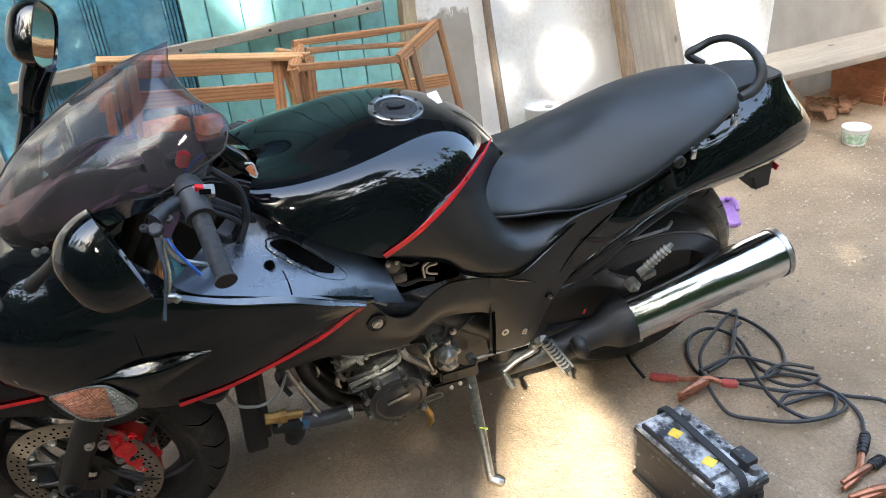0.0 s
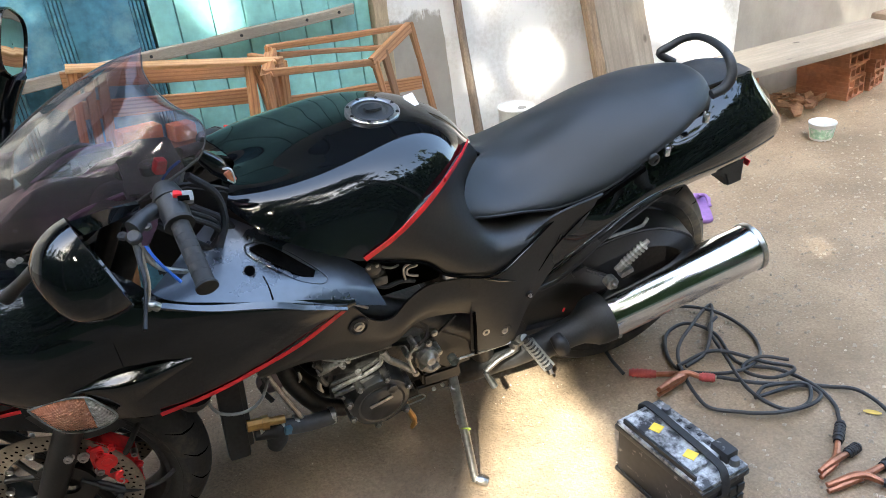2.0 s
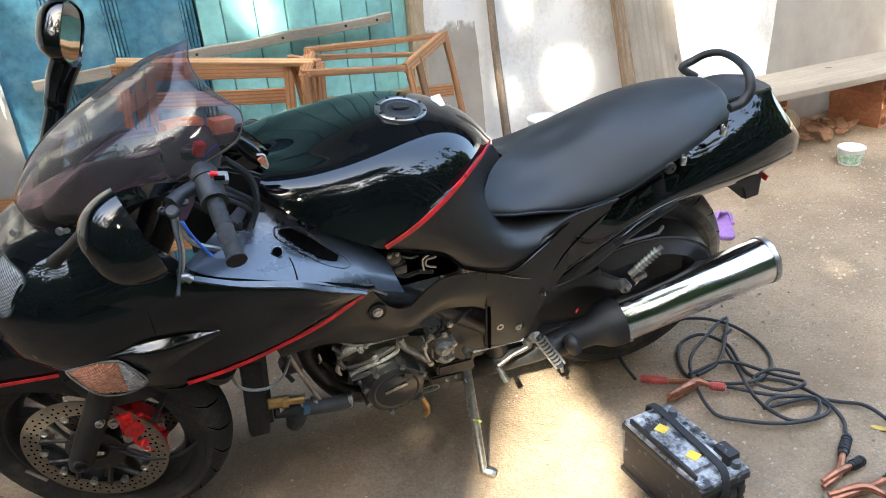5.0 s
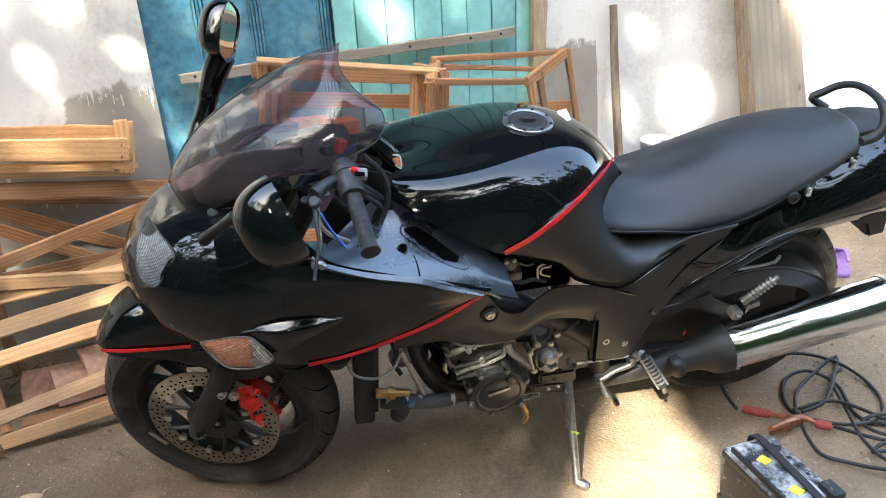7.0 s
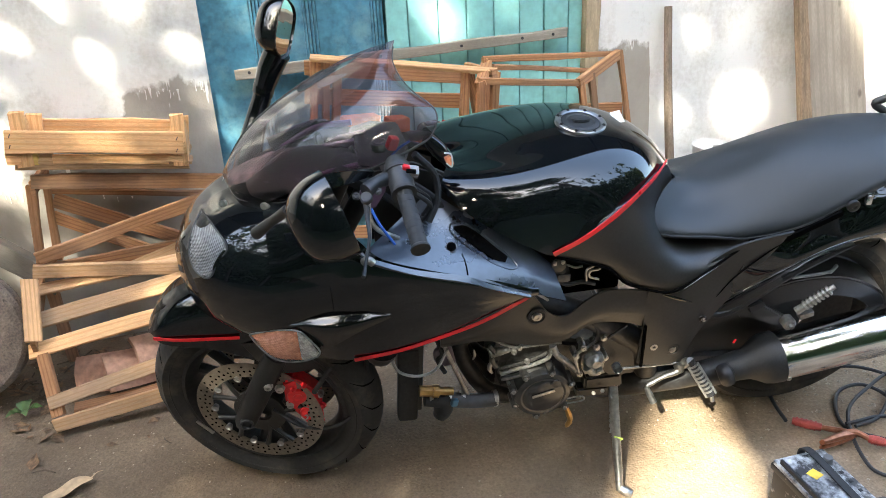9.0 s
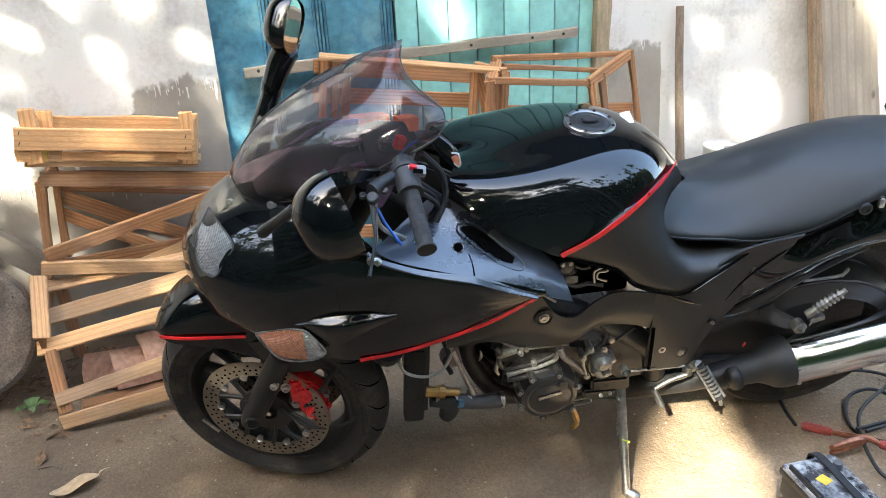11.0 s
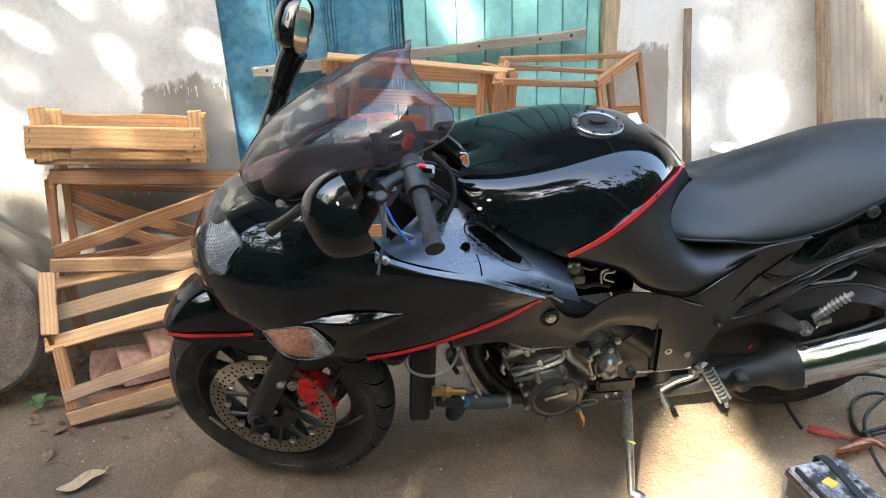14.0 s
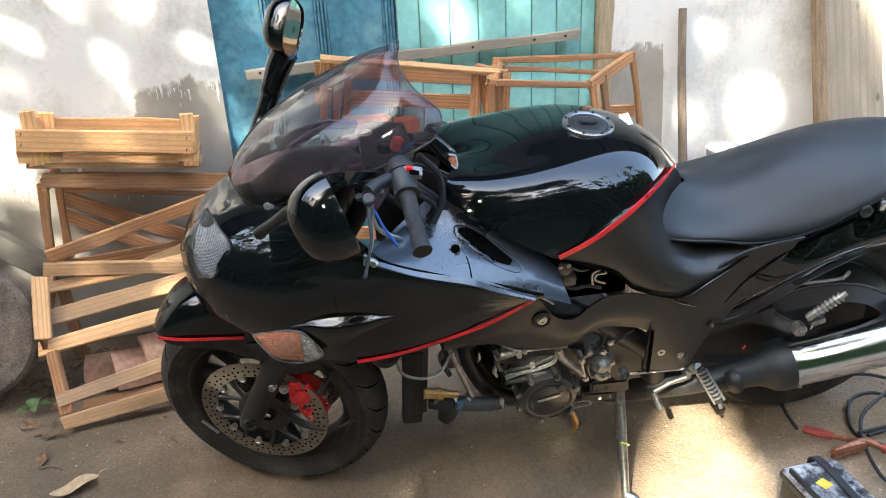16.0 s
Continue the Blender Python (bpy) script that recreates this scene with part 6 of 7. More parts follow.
for x, z in ((0.1128, 0.3613), (0.1356, 0.3013)):
    part("piston_cap", turned([(0.0, 0.025), (-0.004, 0.0245), (-0.0075, 0.021), (-0.0075, 0.012), (-0.006, 0.010), (-0.006, 0.0001)], 24, m=pose(x, -0.128, z)), red_paint, cal)
for x, z in ((0.1326, 0.3967), (0.1575, 0.2705), (0.1059, 0.3873), (0.1675, 0.3202)):
    bolt(cal, (x, -0.131, z), 0.007, 0.006, mat=red_paint)
bolt(cal, (0.1678, -0.1321, 0.3643), 0.007, 0.012)
part("brake_hose", tube([(0.1539, -0.141, 0.3778), (0.1707, -0.1513, 0.4115), (0.1968, -0.1415, 0.4446), (0.2302, -0.1114, 0.4671)], 0.006, 10), rubber, cal)
part("speedo_cable", tube([(0.0466, -0.1099, 0.3087), (0.1133, -0.1305, 0.2558), (0.2018, -0.1415, 0.256), (0.2734, -0.1321, 0.3299), (0.2857, -0.1119, 0.4516)], 0.005, 10), rubber, bike)
fen_st = [
    (-0.1992, [(0, 0.5421), (-0.0196, 0.5401), (-0.0294, 0.5382), (-0.0294, 0.5362), (-0.0196, 0.5342)]),
    (-0.1709, [(0, 0.5859), (-0.0393, 0.579), (-0.0609, 0.5642), (-0.0668, 0.5444), (-0.0668, 0.5326)]),
    (-0.1282, [(0, 0.6248), (-0.0493, 0.6149), (-0.0729, 0.5901), (-0.0788, 0.5554), (-0.0788, 0.5227)]),
    (-0.0708, [(0, 0.6448), (-0.0544, 0.6348), (-0.0792, 0.605), (-0.0851, 0.5552), (-0.0861, 0.5124)]),
    (-0.0129, [(0, 0.645), (-0.0547, 0.635), (-0.0825, 0.6), (-0.0895, 0.55), (-0.0915, 0.49)]),
    (0.0553, [(0, 0.6243), (-0.055, 0.6142), (-0.083, 0.574), (-0.09, 0.5137), (-0.094, 0.4484)]),
    (0.1243, [(0, 0.5781), (-0.0502, 0.568), (-0.0784, 0.5326), (-0.0844, 0.4871), (-0.0844, 0.4366)]),
    (0.174, [(0, 0.5281), (-0.0454, 0.5231), (-0.0706, 0.4977), (-0.0746, 0.4622), (-0.0746, 0.4419)]),
]
fen = part("front_mudguard", flip(sheet([[(x, y, z) for y, z in spline(h, 12)] for x, h in fen_st], 36, 16, 0.003)), gloss_black, bike, "glossy black front mudguard")
fen_surf = Surface(fen_st)
part("mudguard_stripe", ribbon([(-0.1826, -0.0687, 0.547), (-0.1249, -0.0877, 0.5485), (-0.0585, -0.0941, 0.5454), (0.0088, -0.0986, 0.5412)], 0.008), red_tape, fen, "red tape stripe")
part("mudguard_skirt", sheet([[(0.009, -0.0966, 0.5182), (0.0761, -0.1101, 0.522), (0.1834, -0.1262, 0.5018)], [(0.0331, -0.0998, 0.4658), (0.0853, -0.1152, 0.4304), (0.1734, -0.1261, 0.4368)]], 8, 12, 0.004), matt_black, bike)

# ---- things along the wall ----
def wp(s, o, z):
    """A place in the wall's frame: along, out from the wall, up."""
    return (s, -o, z)


def on_wall(name, label, category, group=""):
    return thing(name, WALL.copy(), label, category, group)


def timber(name, base, late, knot, rough=0.8, rings=22.0, vary=0.12, grey=0.0):
    """Sawn wood: long grain lines, saw marks, knots and dirty ends."""
    m = material(name, base, rough, spread=0.16, scale=5, fine=60, bump=0.35, per_object=vary, stretch=(1.0, 6, 6))
    n, ln = m.node_tree.nodes, m.node_tree.links
    b_ = n["Principled BSDF"]
    src = b_.inputs["Base Color"].links[0].from_socket
    tcn, oi, mpn, off = n.new("ShaderNodeTexCoord"), n.new("ShaderNodeObjectInfo"), n.new("ShaderNodeMapping"), n.new("ShaderNodeVectorMath")
    off.operation = "SCALE"
    off.inputs[0].default_value = (7.0, 3.0, 5.0)
    ln.new(oi.outputs["Random"], off.inputs["Scale"])
    ln.new(tcn.outputs["Object"], mpn.inputs[0])
    ln.new(off.outputs[0], mpn.inputs["Location"])
    mpn.inputs["Scale"].default_value = (0.10, 1.0, 1.0)
    wv = n.new("ShaderNodeTexWave")
    wv.bands_direction = "Z"
    wv.inputs["Scale"].default_value, wv.inputs["Distortion"].default_value = rings, 9.0
    wv.inputs["Detail"].default_value, wv.inputs["Detail Scale"].default_value = 3.0, 0.35
    ln.new(mpn.outputs[0], wv.inputs["Vector"])
    kn = n.new("ShaderNodeTexVoronoi")
    kn.inputs["Scale"].default_value = 7.0
    mk = n.new("ShaderNodeMapping")
    mk.inputs["Scale"].default_value = (0.55, 1, 1)
    ln.new(tcn.outputs["Object"], mk.inputs[0])
    ln.new(off.outputs[0], mk.inputs["Location"])
    ln.new(mk.outputs[0], kn.inputs["Vector"])

    def blend(fac, lo, hi, colour, amount):
        r = n.new("ShaderNodeMapRange")
        r.inputs["From Min"].default_value, r.inputs["From Max"].default_value, r.inputs["To Max"].default_value = lo, hi, amount
        ln.new(fac, r.inputs["Value"])
        mx = n.new("ShaderNodeMix")
        mx.data_type = "RGBA"
        ln.new(r.outputs[0], mx.inputs[0])
        ln.new(src, mx.inputs[6])
        mx.inputs[7].default_value = (*colour, 1)
        return mx.outputs[2]

    src = blend(wv.outputs["Fac"], 0.55, 0.95, late, 0.65)
    src = blend(kn.outputs["Distance"], 0.10, 0.055, knot, 0.85)
    if grey:
        gz = n.new("ShaderNodeTexNoise")
        gz.inputs["Scale"].default_value, gz.inputs["Detail"].default_value = 3.5, 7.0
        ln.new(mk.outputs[0], gz.inputs["Vector"])
        src = blend(gz.outputs["Fac"], 0.48, 0.66, (0.20, 0.17, 0.14), grey)
    ln.new(src, b_.inputs["Base Color"])
    return m


yellow_pine = timber("yellow_pine", (0.62, 0.42, 0.12), (0.50, 0.31, 0.08), (0.2, 0.1, 0.04), 0.75, 20, 0.05)
pine = timber("pine", (0.78, 0.45, 0.21), (0.62, 0.30, 0.11), (0.22, 0.09, 0.04), 0.7, 20, 0.08)
crate_wood = timber("crate_wood", (0.40, 0.195, 0.088), (0.24, 0.105, 0.042), (0.09, 0.045, 0.025), 0.82, 26, 0.28, 0.35)
pale_wood = timber("pale_wood", (0.50, 0.30, 0.155), (0.39, 0.21, 0.09), (0.16, 0.08, 0.04), 0.85, 24, 0.16, 0.3)
grey_wood = timber("grey_wood", (0.36, 0.31, 0.25), (0.29, 0.245, 0.195), (0.10, 0.08, 0.065), 0.9, 9, 0.10, 0.6)

# weathered plank nailed across the doors
pl = on_wall("nailed_plank", "weathered grey plank nailed across the doors", "plank")
board("plank", pl, wp(-0.155, 0.034, 0.876), wp(1.028, 0.034, 0.899), 0.034, 0.022, grey_wood)
for s_ in (-0.11, 0.33, 0.62, 0.85, 0.97):
    bolt(pl, wp(s_, 0.036, 0.879 + 0.018 * (s_ + 0.15)), 0.004, 0.002, dark_metal, "nail")

# tray crate on top of the stack
tray = on_wall("tray_crate", "clean pine tray crate resting on a rough crate", "crate", "wooden crates")
board("front_slat", tray, wp(-0.8037, 0.315, 0.8206), wp(-0.345, 0.315, 0.7531), 0.064, 0.012, pine)
board("lower_slat", tray, wp(-0.7003, 0.297, 0.7494), wp(-0.3931, 0.297, 0.7059), 0.030, 0.012, pine)
board("block", tray, wp(-0.8141, 0.303, 0.77), wp(-0.7765, 0.303, 0.7649), 0.032, 0.03, pine)
board("block", tray, wp(-0.7764, 0.297, 0.7631), wp(-0.7357, 0.297, 0.7559), 0.032, 0.03, yellow_pine, label="yellowish block end")
board("block", tray, wp(-0.7343, 0.297, 0.7557), wp(-0.7003, 0.297, 0.7494), 0.032, 0.03, pale_wood)
board("block", tray, wp(-0.3953, 0.303, 0.7115), wp(-0.3548, 0.303, 0.7043), 0.022, 0.03, pine)
for p in (wp(-0.7868, 0.3165, 0.8364), wp(-0.7927, 0.3165, 0.8068), wp(-0.3595, 0.3165, 0.7707), wp(-0.3656, 0.3165, 0.7357)):
    part("nail", box(0.0022, 0.002, 0.011, Matrix.Translation(p) @ pose(0, 0, 0, 0, 28, 0), 0.0004), dark_metal, tray, "rusty staple")
board("bottom_slat", tray, wp(-0.78, 0.26, 0.745), wp(-0.33, 0.26, 0.680), 0.07, 0.010, pale_wood, (0, 0, -1))
board("bottom_slat", tray, wp(-0.78, 0.14, 0.745), wp(-0.33, 0.14, 0.680), 0.07, 0.010, pale_wood, (0, 0, -1))
board("base_slat", tray, wp(-0.80, 0.288, 0.742), wp(-0.34, 0.288, 0.678), 0.024, 0.014, pale_wood)
board("base_slat", tray, wp(-0.79, 0.10, 0.742), wp(-0.34, 0.10, 0.678), 0.024, 0.014, pale_wood)
for s_, z_ in ((-0.772, 0.815), (-0.362, 0.757)):
    board("post", tray, wp(s_, 0.300, z_ - 0.075), wp(s_ + 0.012, 0.300, z_ + 0.078), 0.040, 0.022, pine)
    board("post", tray, wp(s_ + 0.01, 0.11, z_ - 0.07), wp(s_ + 0.02, 0.11, z_ + 0.025), 0.040, 0.022, pine)
    board("side_slat", tray, wp(s_ + (0.024 if s_ > -0.5 else -0.02), 0.30, z_ - 0.012), wp(s_ + (0.034 if s_ > -0.5 else -0.01), 0.08, z_ - 0.012), 0.06, 0.012, pine, (1 if s_ > -0.5 else -1, 0, 0))
    board("side_slat", tray, wp(s_ + (0.022 if s_ > -0.5 else -0.018), 0.30, z_ - 0.060), wp(s_ + (0.032 if s_ > -0.5 else -0.01), 0.08, z_ - 0.060), 0.03, 0.012, pine, (1 if s_ > -0.5 else -1, 0, 0))
board("back_slat", tray, wp(-0.80, 0.09, 0.80), wp(-0.335, 0.09, 0.735), 0.062, 0.012, pine)

# open crate with crossed boards
mid = on_wall("open_crate", "rough wooden crate with diagonal braces", "crate", "wooden crates")
board("top_rail", mid, wp(-0.778, 0.262, 0.683), wp(-0.235, 0.262, 0.602), 0.044, 0.018, crate_wood)
board("post", mid, wp(-0.785, 0.245, 0.665), wp(-0.815, 0.262, 0.42), 0.026, 0.026, crate_wood)
board("post", mid, wp(-0.770, 0.085, 0.66), wp(-0.80, 0.085, 0.36), 0.024, 0.024, crate_wood)
board("back_rail", mid, wp(-0.785, 0.06, 0.585), wp(-0.29, 0.06, 0.498), 0.018, 0.016, crate_wood)
board("brace", mid, wp(-0.816, 0.272, 0.448), wp(-0.285, 0.272, 0.567), 0.040, 0.014, crate_wood)
board("brace", mid, wp(-0.77, 0.065, 0.555), wp(-0.38, 0.065, 0.335), 0.045, 0.014, crate_wood)
board("brace", mid, wp(-0.785, 0.07, 0.500), wp(-0.45, 0.07, 0.29), 0.040, 0.014, crate_wood)
board("post", mid, wp(-0.27, 0.24, 0.61), wp(-0.31, 0.24, 0.33), 0.026, 0.026, crate_wood)
board("side_rail", mid, wp(-0.785, 0.26, 0.665), wp(-0.775, 0.06, 0.655), 0.04, 0.014, crate_wood, (-1, 0, 0))
board("bottom_rail", mid, wp(-0.838, 0.275, 0.412), wp(-0.38, 0.275, 0.338), 0.044, 0.018, pale_wood)
board("side_rail", mid, wp(-0.825, 0.26, 0.41), wp(-0.81, 0.07, 0.38), 0.04, 0.014, crate_wood, (-1, 0, 0))
board("inner_slat", mid, wp(-0.60, 0.22, 0.345), wp(-0.29, 0.15, 0.405), 0.04, 0.012, pale_wood, (0, -0.5, 0.8))

# tipped crate at the bottom
tip = on_wall("tipped_crate", "pale slatted crate lying tipped over on the ground", "crate", "wooden crates")
nf = (0, -0.72, 0.69)
for p0, p1, w_, mt in (((-0.862, 0.26, 0.345), (-0.34, 0.255, 0.378), 0.036, pale_wood), ((-0.846, 0.333, 0.282), (-0.36, 0.296, 0.322), 0.052, pale_wood), ((-0.882, 0.392, 0.214), (-0.42, 0.358, 0.250), 0.046, pine)):
    board("slat", tip, wp(*p0), wp(*p1), w_, 0.014, mt, nf)
board("post", tip, wp(-0.8463, 0.3, 0.404), wp(-0.8543, 0.415, 0.2568), 0.050, 0.018, pale_wood, (0, -0.72, 0.69))
board("leg", tip, wp(-0.848, 0.405, 0.205), wp(-0.828, 0.512, 0.05), 0.036, 0.022, crate_wood, (-0.2, -0.9, 0.3))
board("slat", tip, wp(-0.845, 0.500, 0.092), wp(-0.45, 0.455, 0.140), 0.040, 0.014, pale_wood, (0, -0.85, 0.5))
board("slat", tip, wp(-0.838, 0.540, 0.036), wp(-0.42, 0.512, 0.062), 0.042, 0.016, pale_wood, (0, -0.95, 0.3))
board("back_slat", tip, wp(-0.86, 0.10, 0.33), wp(-0.40, 0.10, 0.345), 0.05, 0.014, crate_wood)
board("side_slat", tip, wp(-0.868, 0.40, 0.225), wp(-0.85, 0.12, 0.345), 0.04, 0.014, crate_wood, (-1, 0, 0))
board("back_post", tip, wp(-0.40, 0.12, 0.36), wp(-0.40, 0.12, 0.0), 0.035, 0.025, crate_wood)
board("back_post", tip, wp(-0.84, 0.12, 0.36), wp(-0.83, 0.12, 0.0), 0.035, 0.025, crate_wood)
board("ground_slat", tip, wp(-0.80, 0.42, 0.012), wp(-0.42, 0.40, 0.012), 0.05, 0.012, crate_wood, (0, 0, 1))

# upright crate behind the bike
up = on_wall("upright_crate", "tall rough crate with brown slats", "crate", "wooden crates")
board("top_rail", up, wp(0.075, 0.15, 0.935), wp(0.632, 0.335, 0.866), 0.030, 0.014, pale_wood, (0, -0.3, 0.95))
board("slat", up, wp(0.06, 0.105, 0.888), wp(0.60, 0.17, 0.815), 0.048, 0.014, crate_wood)
board("slat", up, wp(0.05, 0.105, 0.80), wp(0.585, 0.17, 0.730), 0.050, 0.014, crate_wood)
board("slat", up, wp(0.03, 0.105, 0.66), wp(0.55, 0.17, 0.60), 0.050, 0.014, crate_wood)
for s_, o_, z1_, ds in ((0.545, 0.30, 0.865, -0.09), (0.595, 0.32, 0.862, -0.10), (0.628, 0.345, 0.862, -0.07), (0.60, 0.18, 0.85, 0.10), (0.09, 0.15, 0.925, -0.12), (0.13, 0.13, 0.92, -0.10), (0.165, 0.14, 0.915, -0.12)):
    board("post", up, wp(s_, o_, z1_), wp(s_ + ds, o_ + 0.02, 0.0), 0.026, 0.024, crate_wood)
board("end_rail", up, wp(0.632, 0.345, 0.855), wp(0.60, 0.17, 0.848), 0.030, 0.02, crate_wood, (1, 0, 0))
board("brace", up, wp(0.555, 0.29, 0.85), wp(0.625, 0.33, 0.55), 0.020, 0.016, crate_wood)
board("low_rail", up, wp(-0.04, 0.17, 0.35), wp(0.52, 0.34, 0.33), 0.045, 0.014, crate_wood)
# shelf piece and tile seen through the screen
board("shelf", up, wp(0.02, 0.20, 0.70), wp(0.50, 0.30, 0.66), 0.10, 0.014, crate_wood, (0, 0, 1))
tile_ = on_wall("clay_block", "broken orange clay block inside the crate", "brick")
part("lump", box(0.12, 0.06, 0.055, pose(0.20, -0.235, 0.720, 0, 5, 12), 0.006), material("clay", (0.52, 0.2, 0.08), 0.9, spread=0.25, fine=50, bump=0.5), tile_)
part("lump", box(0.07, 0.06, 0.05, pose(0.315, -0.25, 0.708, 0, 5, 12), 0.008), bpy.data.materials["clay"], tile_)

# light slat frame
fr = on_wall("slat_frame", "open frame crate of thin brown battens", "crate", "wooden crates")
for p0, p1, w_ in (((0.622, 0.25, 0.884), (1.122, 0.25, 0.850), 0.018), ((0.65, 0.26, 0.858), (1.02, 0.28, 0.806), 0.018), ((0.546, 0.40, 0.85), (0.90, 0.40, 0.806), 0.018), ((0.66, 0.25, 0.70), (1.14, 0.25, 0.655), 0.045)):
    board("batten", fr, wp(*p0), wp(*p1), w_, 0.018, crate_wood)
board("side_rail", fr, wp(1.118, 0.255, 0.852), wp(0.892, 0.405, 0.806), 0.034, 0.018, crate_wood, (0.5, -0.8, 0.1))
board("side_rail", fr, wp(0.63, 0.25, 0.880), wp(0.548, 0.40, 0.848), 0.034, 0.018, crate_wood, (-0.5, -0.8, 0.1))
for s_, o_, z1_, s2, o2 in ((1.12, 0.255, 0.862, 1.25, 0.30), (0.90, 0.40, 0.805, 1.02, 0.43), (0.958, 0.36, 0.825, 1.07, 0.40), (0.625, 0.26, 0.89, 0.62, 0.30), (0.55, 0.41, 0.85, 0.58, 0.44)):
    board("leg", fr, wp(s_, o_, z1_), wp(s2, o2, 0.0), 0.020, 0.018, crate_wood)

# leaning pole and boards
pole = on_wall("wooden_pole", "rough grey-brown pole leaning on the wall", "pole")
part("pole", tube([wp(1.444, 0.03, 0.955), wp(1.452, 0.05, 0.70), wp(1.474, 0.075, 0.36), wp(1.49, 0.12, 0.0)], [0.0145, 0.016, 0.018, 0.020], 12, 24), material("pole_wood", (0.25, 0.19, 0.14), 0.9, spread=0.3, bump=0.5, stretch=(9, 9, 1.5)), pole)
lb = on_wall("grey_board", "wide weathered grey board leaning on the wall", "board")
board("board", lb, wp(2.08, 0.03, 1.45), wp(2.335, 0.16, 0.0), 0.265, 0.022, grey_wood)
bt = on_wall("batten_post", "narrow brown batten leaning beside a board", "board")
board("batten", bt, wp(1.925, 0.07, 1.40), wp(2.12, 0.20, 0.0), 0.045, 0.035, material("batten_wood", (0.28, 0.2, 0.13), 0.88, spread=0.3, stretch=(1.2, 9, 9), bump=0.4))

# paint can on a block
blk = on_wall("concrete_block", "plain grey concrete block beside the wall", "block")
part("block", box(0.34, 0.20, 0.22, pose(1.64, -0.13, 0.11), 0.006), material("concrete", (0.3, 0.28, 0.25), 0.95, bump=0.4), blk)
can = thing("paint_can", WALL @ pose(1.618, -0.135, 0.22), "white paint can smeared with paint", "can")
part("body", turned([(0.0, 0.0001), (0.0, 0.068), (0.005, 0.070), (0.195, 0.070), (0.20, 0.073), (0.206, 0.073), (0.208, 0.068), (0.200, 0.064), (0.199, 0.0001)], 36, "z"), material("can_white", (0.68, 0.68, 0.66), 0.5, spread=0.1, stain=((0.35, 0.33, 0.3), 12, 0.6, 0.7)), can)
part("paint_drop", turned([(0.2005, 0.018), (0.203, 0.015), (0.204, 0.0001)], 14, "z", pose(0.015, -0.02, 0)), material("dry_paint", (0.3, 0.29, 0.27), 0.6), can)
chip = on_wall("wood_offcut", "short pale offcut on the block", "offcut")
board("offcut", chip, wp(1.70, 0.20, 0.235), wp(1.81, 0.18, 0.235), 0.03, 0.05, crate_wood)

# bench of hollow bricks
bench = thing("bench_plank", Matrix(), "long weathered plank laid as a bench on hollow bricks", "bench")
board("plank", bench, (2.549, 1.316, 0.360), (3.763, 1.480, 0.360), 0.300, 0.032, grey_wood, (0, 0, 1))
brick_m = material("hollow_brick", (0.46, 0.21, 0.115), 0.9, spread=0.2, fine=50, bump=0.4, per_object=0.12, stain=((0.36, 0.2, 0.13), 9, 0.55, 0.75))


def hollow_brick(bm):
    """A six-hole clay block, holes along y."""
    L, Wd, H, t = 0.27, 0.185, 0.108, 0.010
    for z in (t / 2, H / 2, H - t / 2):
        box(Wd, L, t, pose(0, 0, z), 0, bm)
    for i in range(4):
        x = -Wd / 2 + t / 2 + i * (Wd - t) / 3
        for z0 in (t, H / 2 + t / 2):
            box(t, L - 0.001, H / 2 - 1.5 * t, pose(x, 0, z0 + (H / 2 - 1.5 * t) / 2), 0, bm)
    for s in (-1, 1):
        for k in range(4):
            box(0.004, L - 0.002, 0.011, pose(s * (Wd / 2 + 0.0015), 0, 0.018 + k * 0.024), 0, bm)
    return bm


first = None
for x_, y_, z_, tw in ((3.551, 1.630, 0.000, 23.5), (3.541, 1.628, 0.109, 25.5), (3.443, 1.518, 0.218, 18.5), (3.745, 1.701, 0.000, 26.5), (3.738, 1.668, 0.109, 23.5), (3.655, 1.535, 0.218, 25.5), (2.678, 1.363, 0.000, 15.0), (2.678, 1.363, 0.109, 16.0), (2.678, 1.363, 0.218, 17.0)):
    m = pose(x_, y_, z_, 0, 0, tw)
    if first is None:
        first = link("hollow_brick", hollow_brick(bmesh.new()), brick_m, smooth=False)
        first.matrix_world = m
        tagged(first, "orange hollow clay brick stacked under a plank", "brick", "stacked bricks")
    else:
        copy_thing(first, m)
slab = thing("stone_slab", pose(3.883, 1.573, 0.328, 0, 0, 12), "flat brown stone on the bench", "stone")
part("stone", box(0.24, 0.18, 0.06, pose(0, 0, 0.03), 0.02), material("brown_stone", (0.22, 0.16, 0.12), 0.9, bump=0.5), slab)

clay_m = bpy.data.materials["clay"]
rub = thing("tile_rubble", WALL @ pose(3.28, -0.20, 0), "broken clay tile pieces on the ground", "rubble", kind="stuff")
rr = random.Random(5)
bm = bmesh.new()
for k in range(34):
    a, b, c = rr.uniform(0.03, 0.085), rr.uniform(0.02, 0.06), rr.uniform(0.006, 0.012)
    out = [(a * (0.6 + 0.4 * rr.random()) * math.cos(q), b * (0.6 + 0.4 * rr.random()) * math.sin(q)) for q in (0.2, 1.4, 2.6, 3.9, 5.2)]
    plate(out, c, pose(rr.gauss(0.0, 0.11), rr.gauss(0, 0.065), 0.01 + rr.random() * 0.035, 90 + rr.uniform(-25, 25), rr.uniform(-25, 25), rr.uniform(0, 360)), bm=bm)
part("shards", bm, material("shards", (0.36, 0.2, 0.12), 0.95, spread=0.3, bump=0.4), rub, smooth=False)
jug = thing("plastic_jug", WALL @ pose(3.06, -0.13, 0.075, 0, 8, 20), "dusty translucent plastic jug lying on its side", "jug")
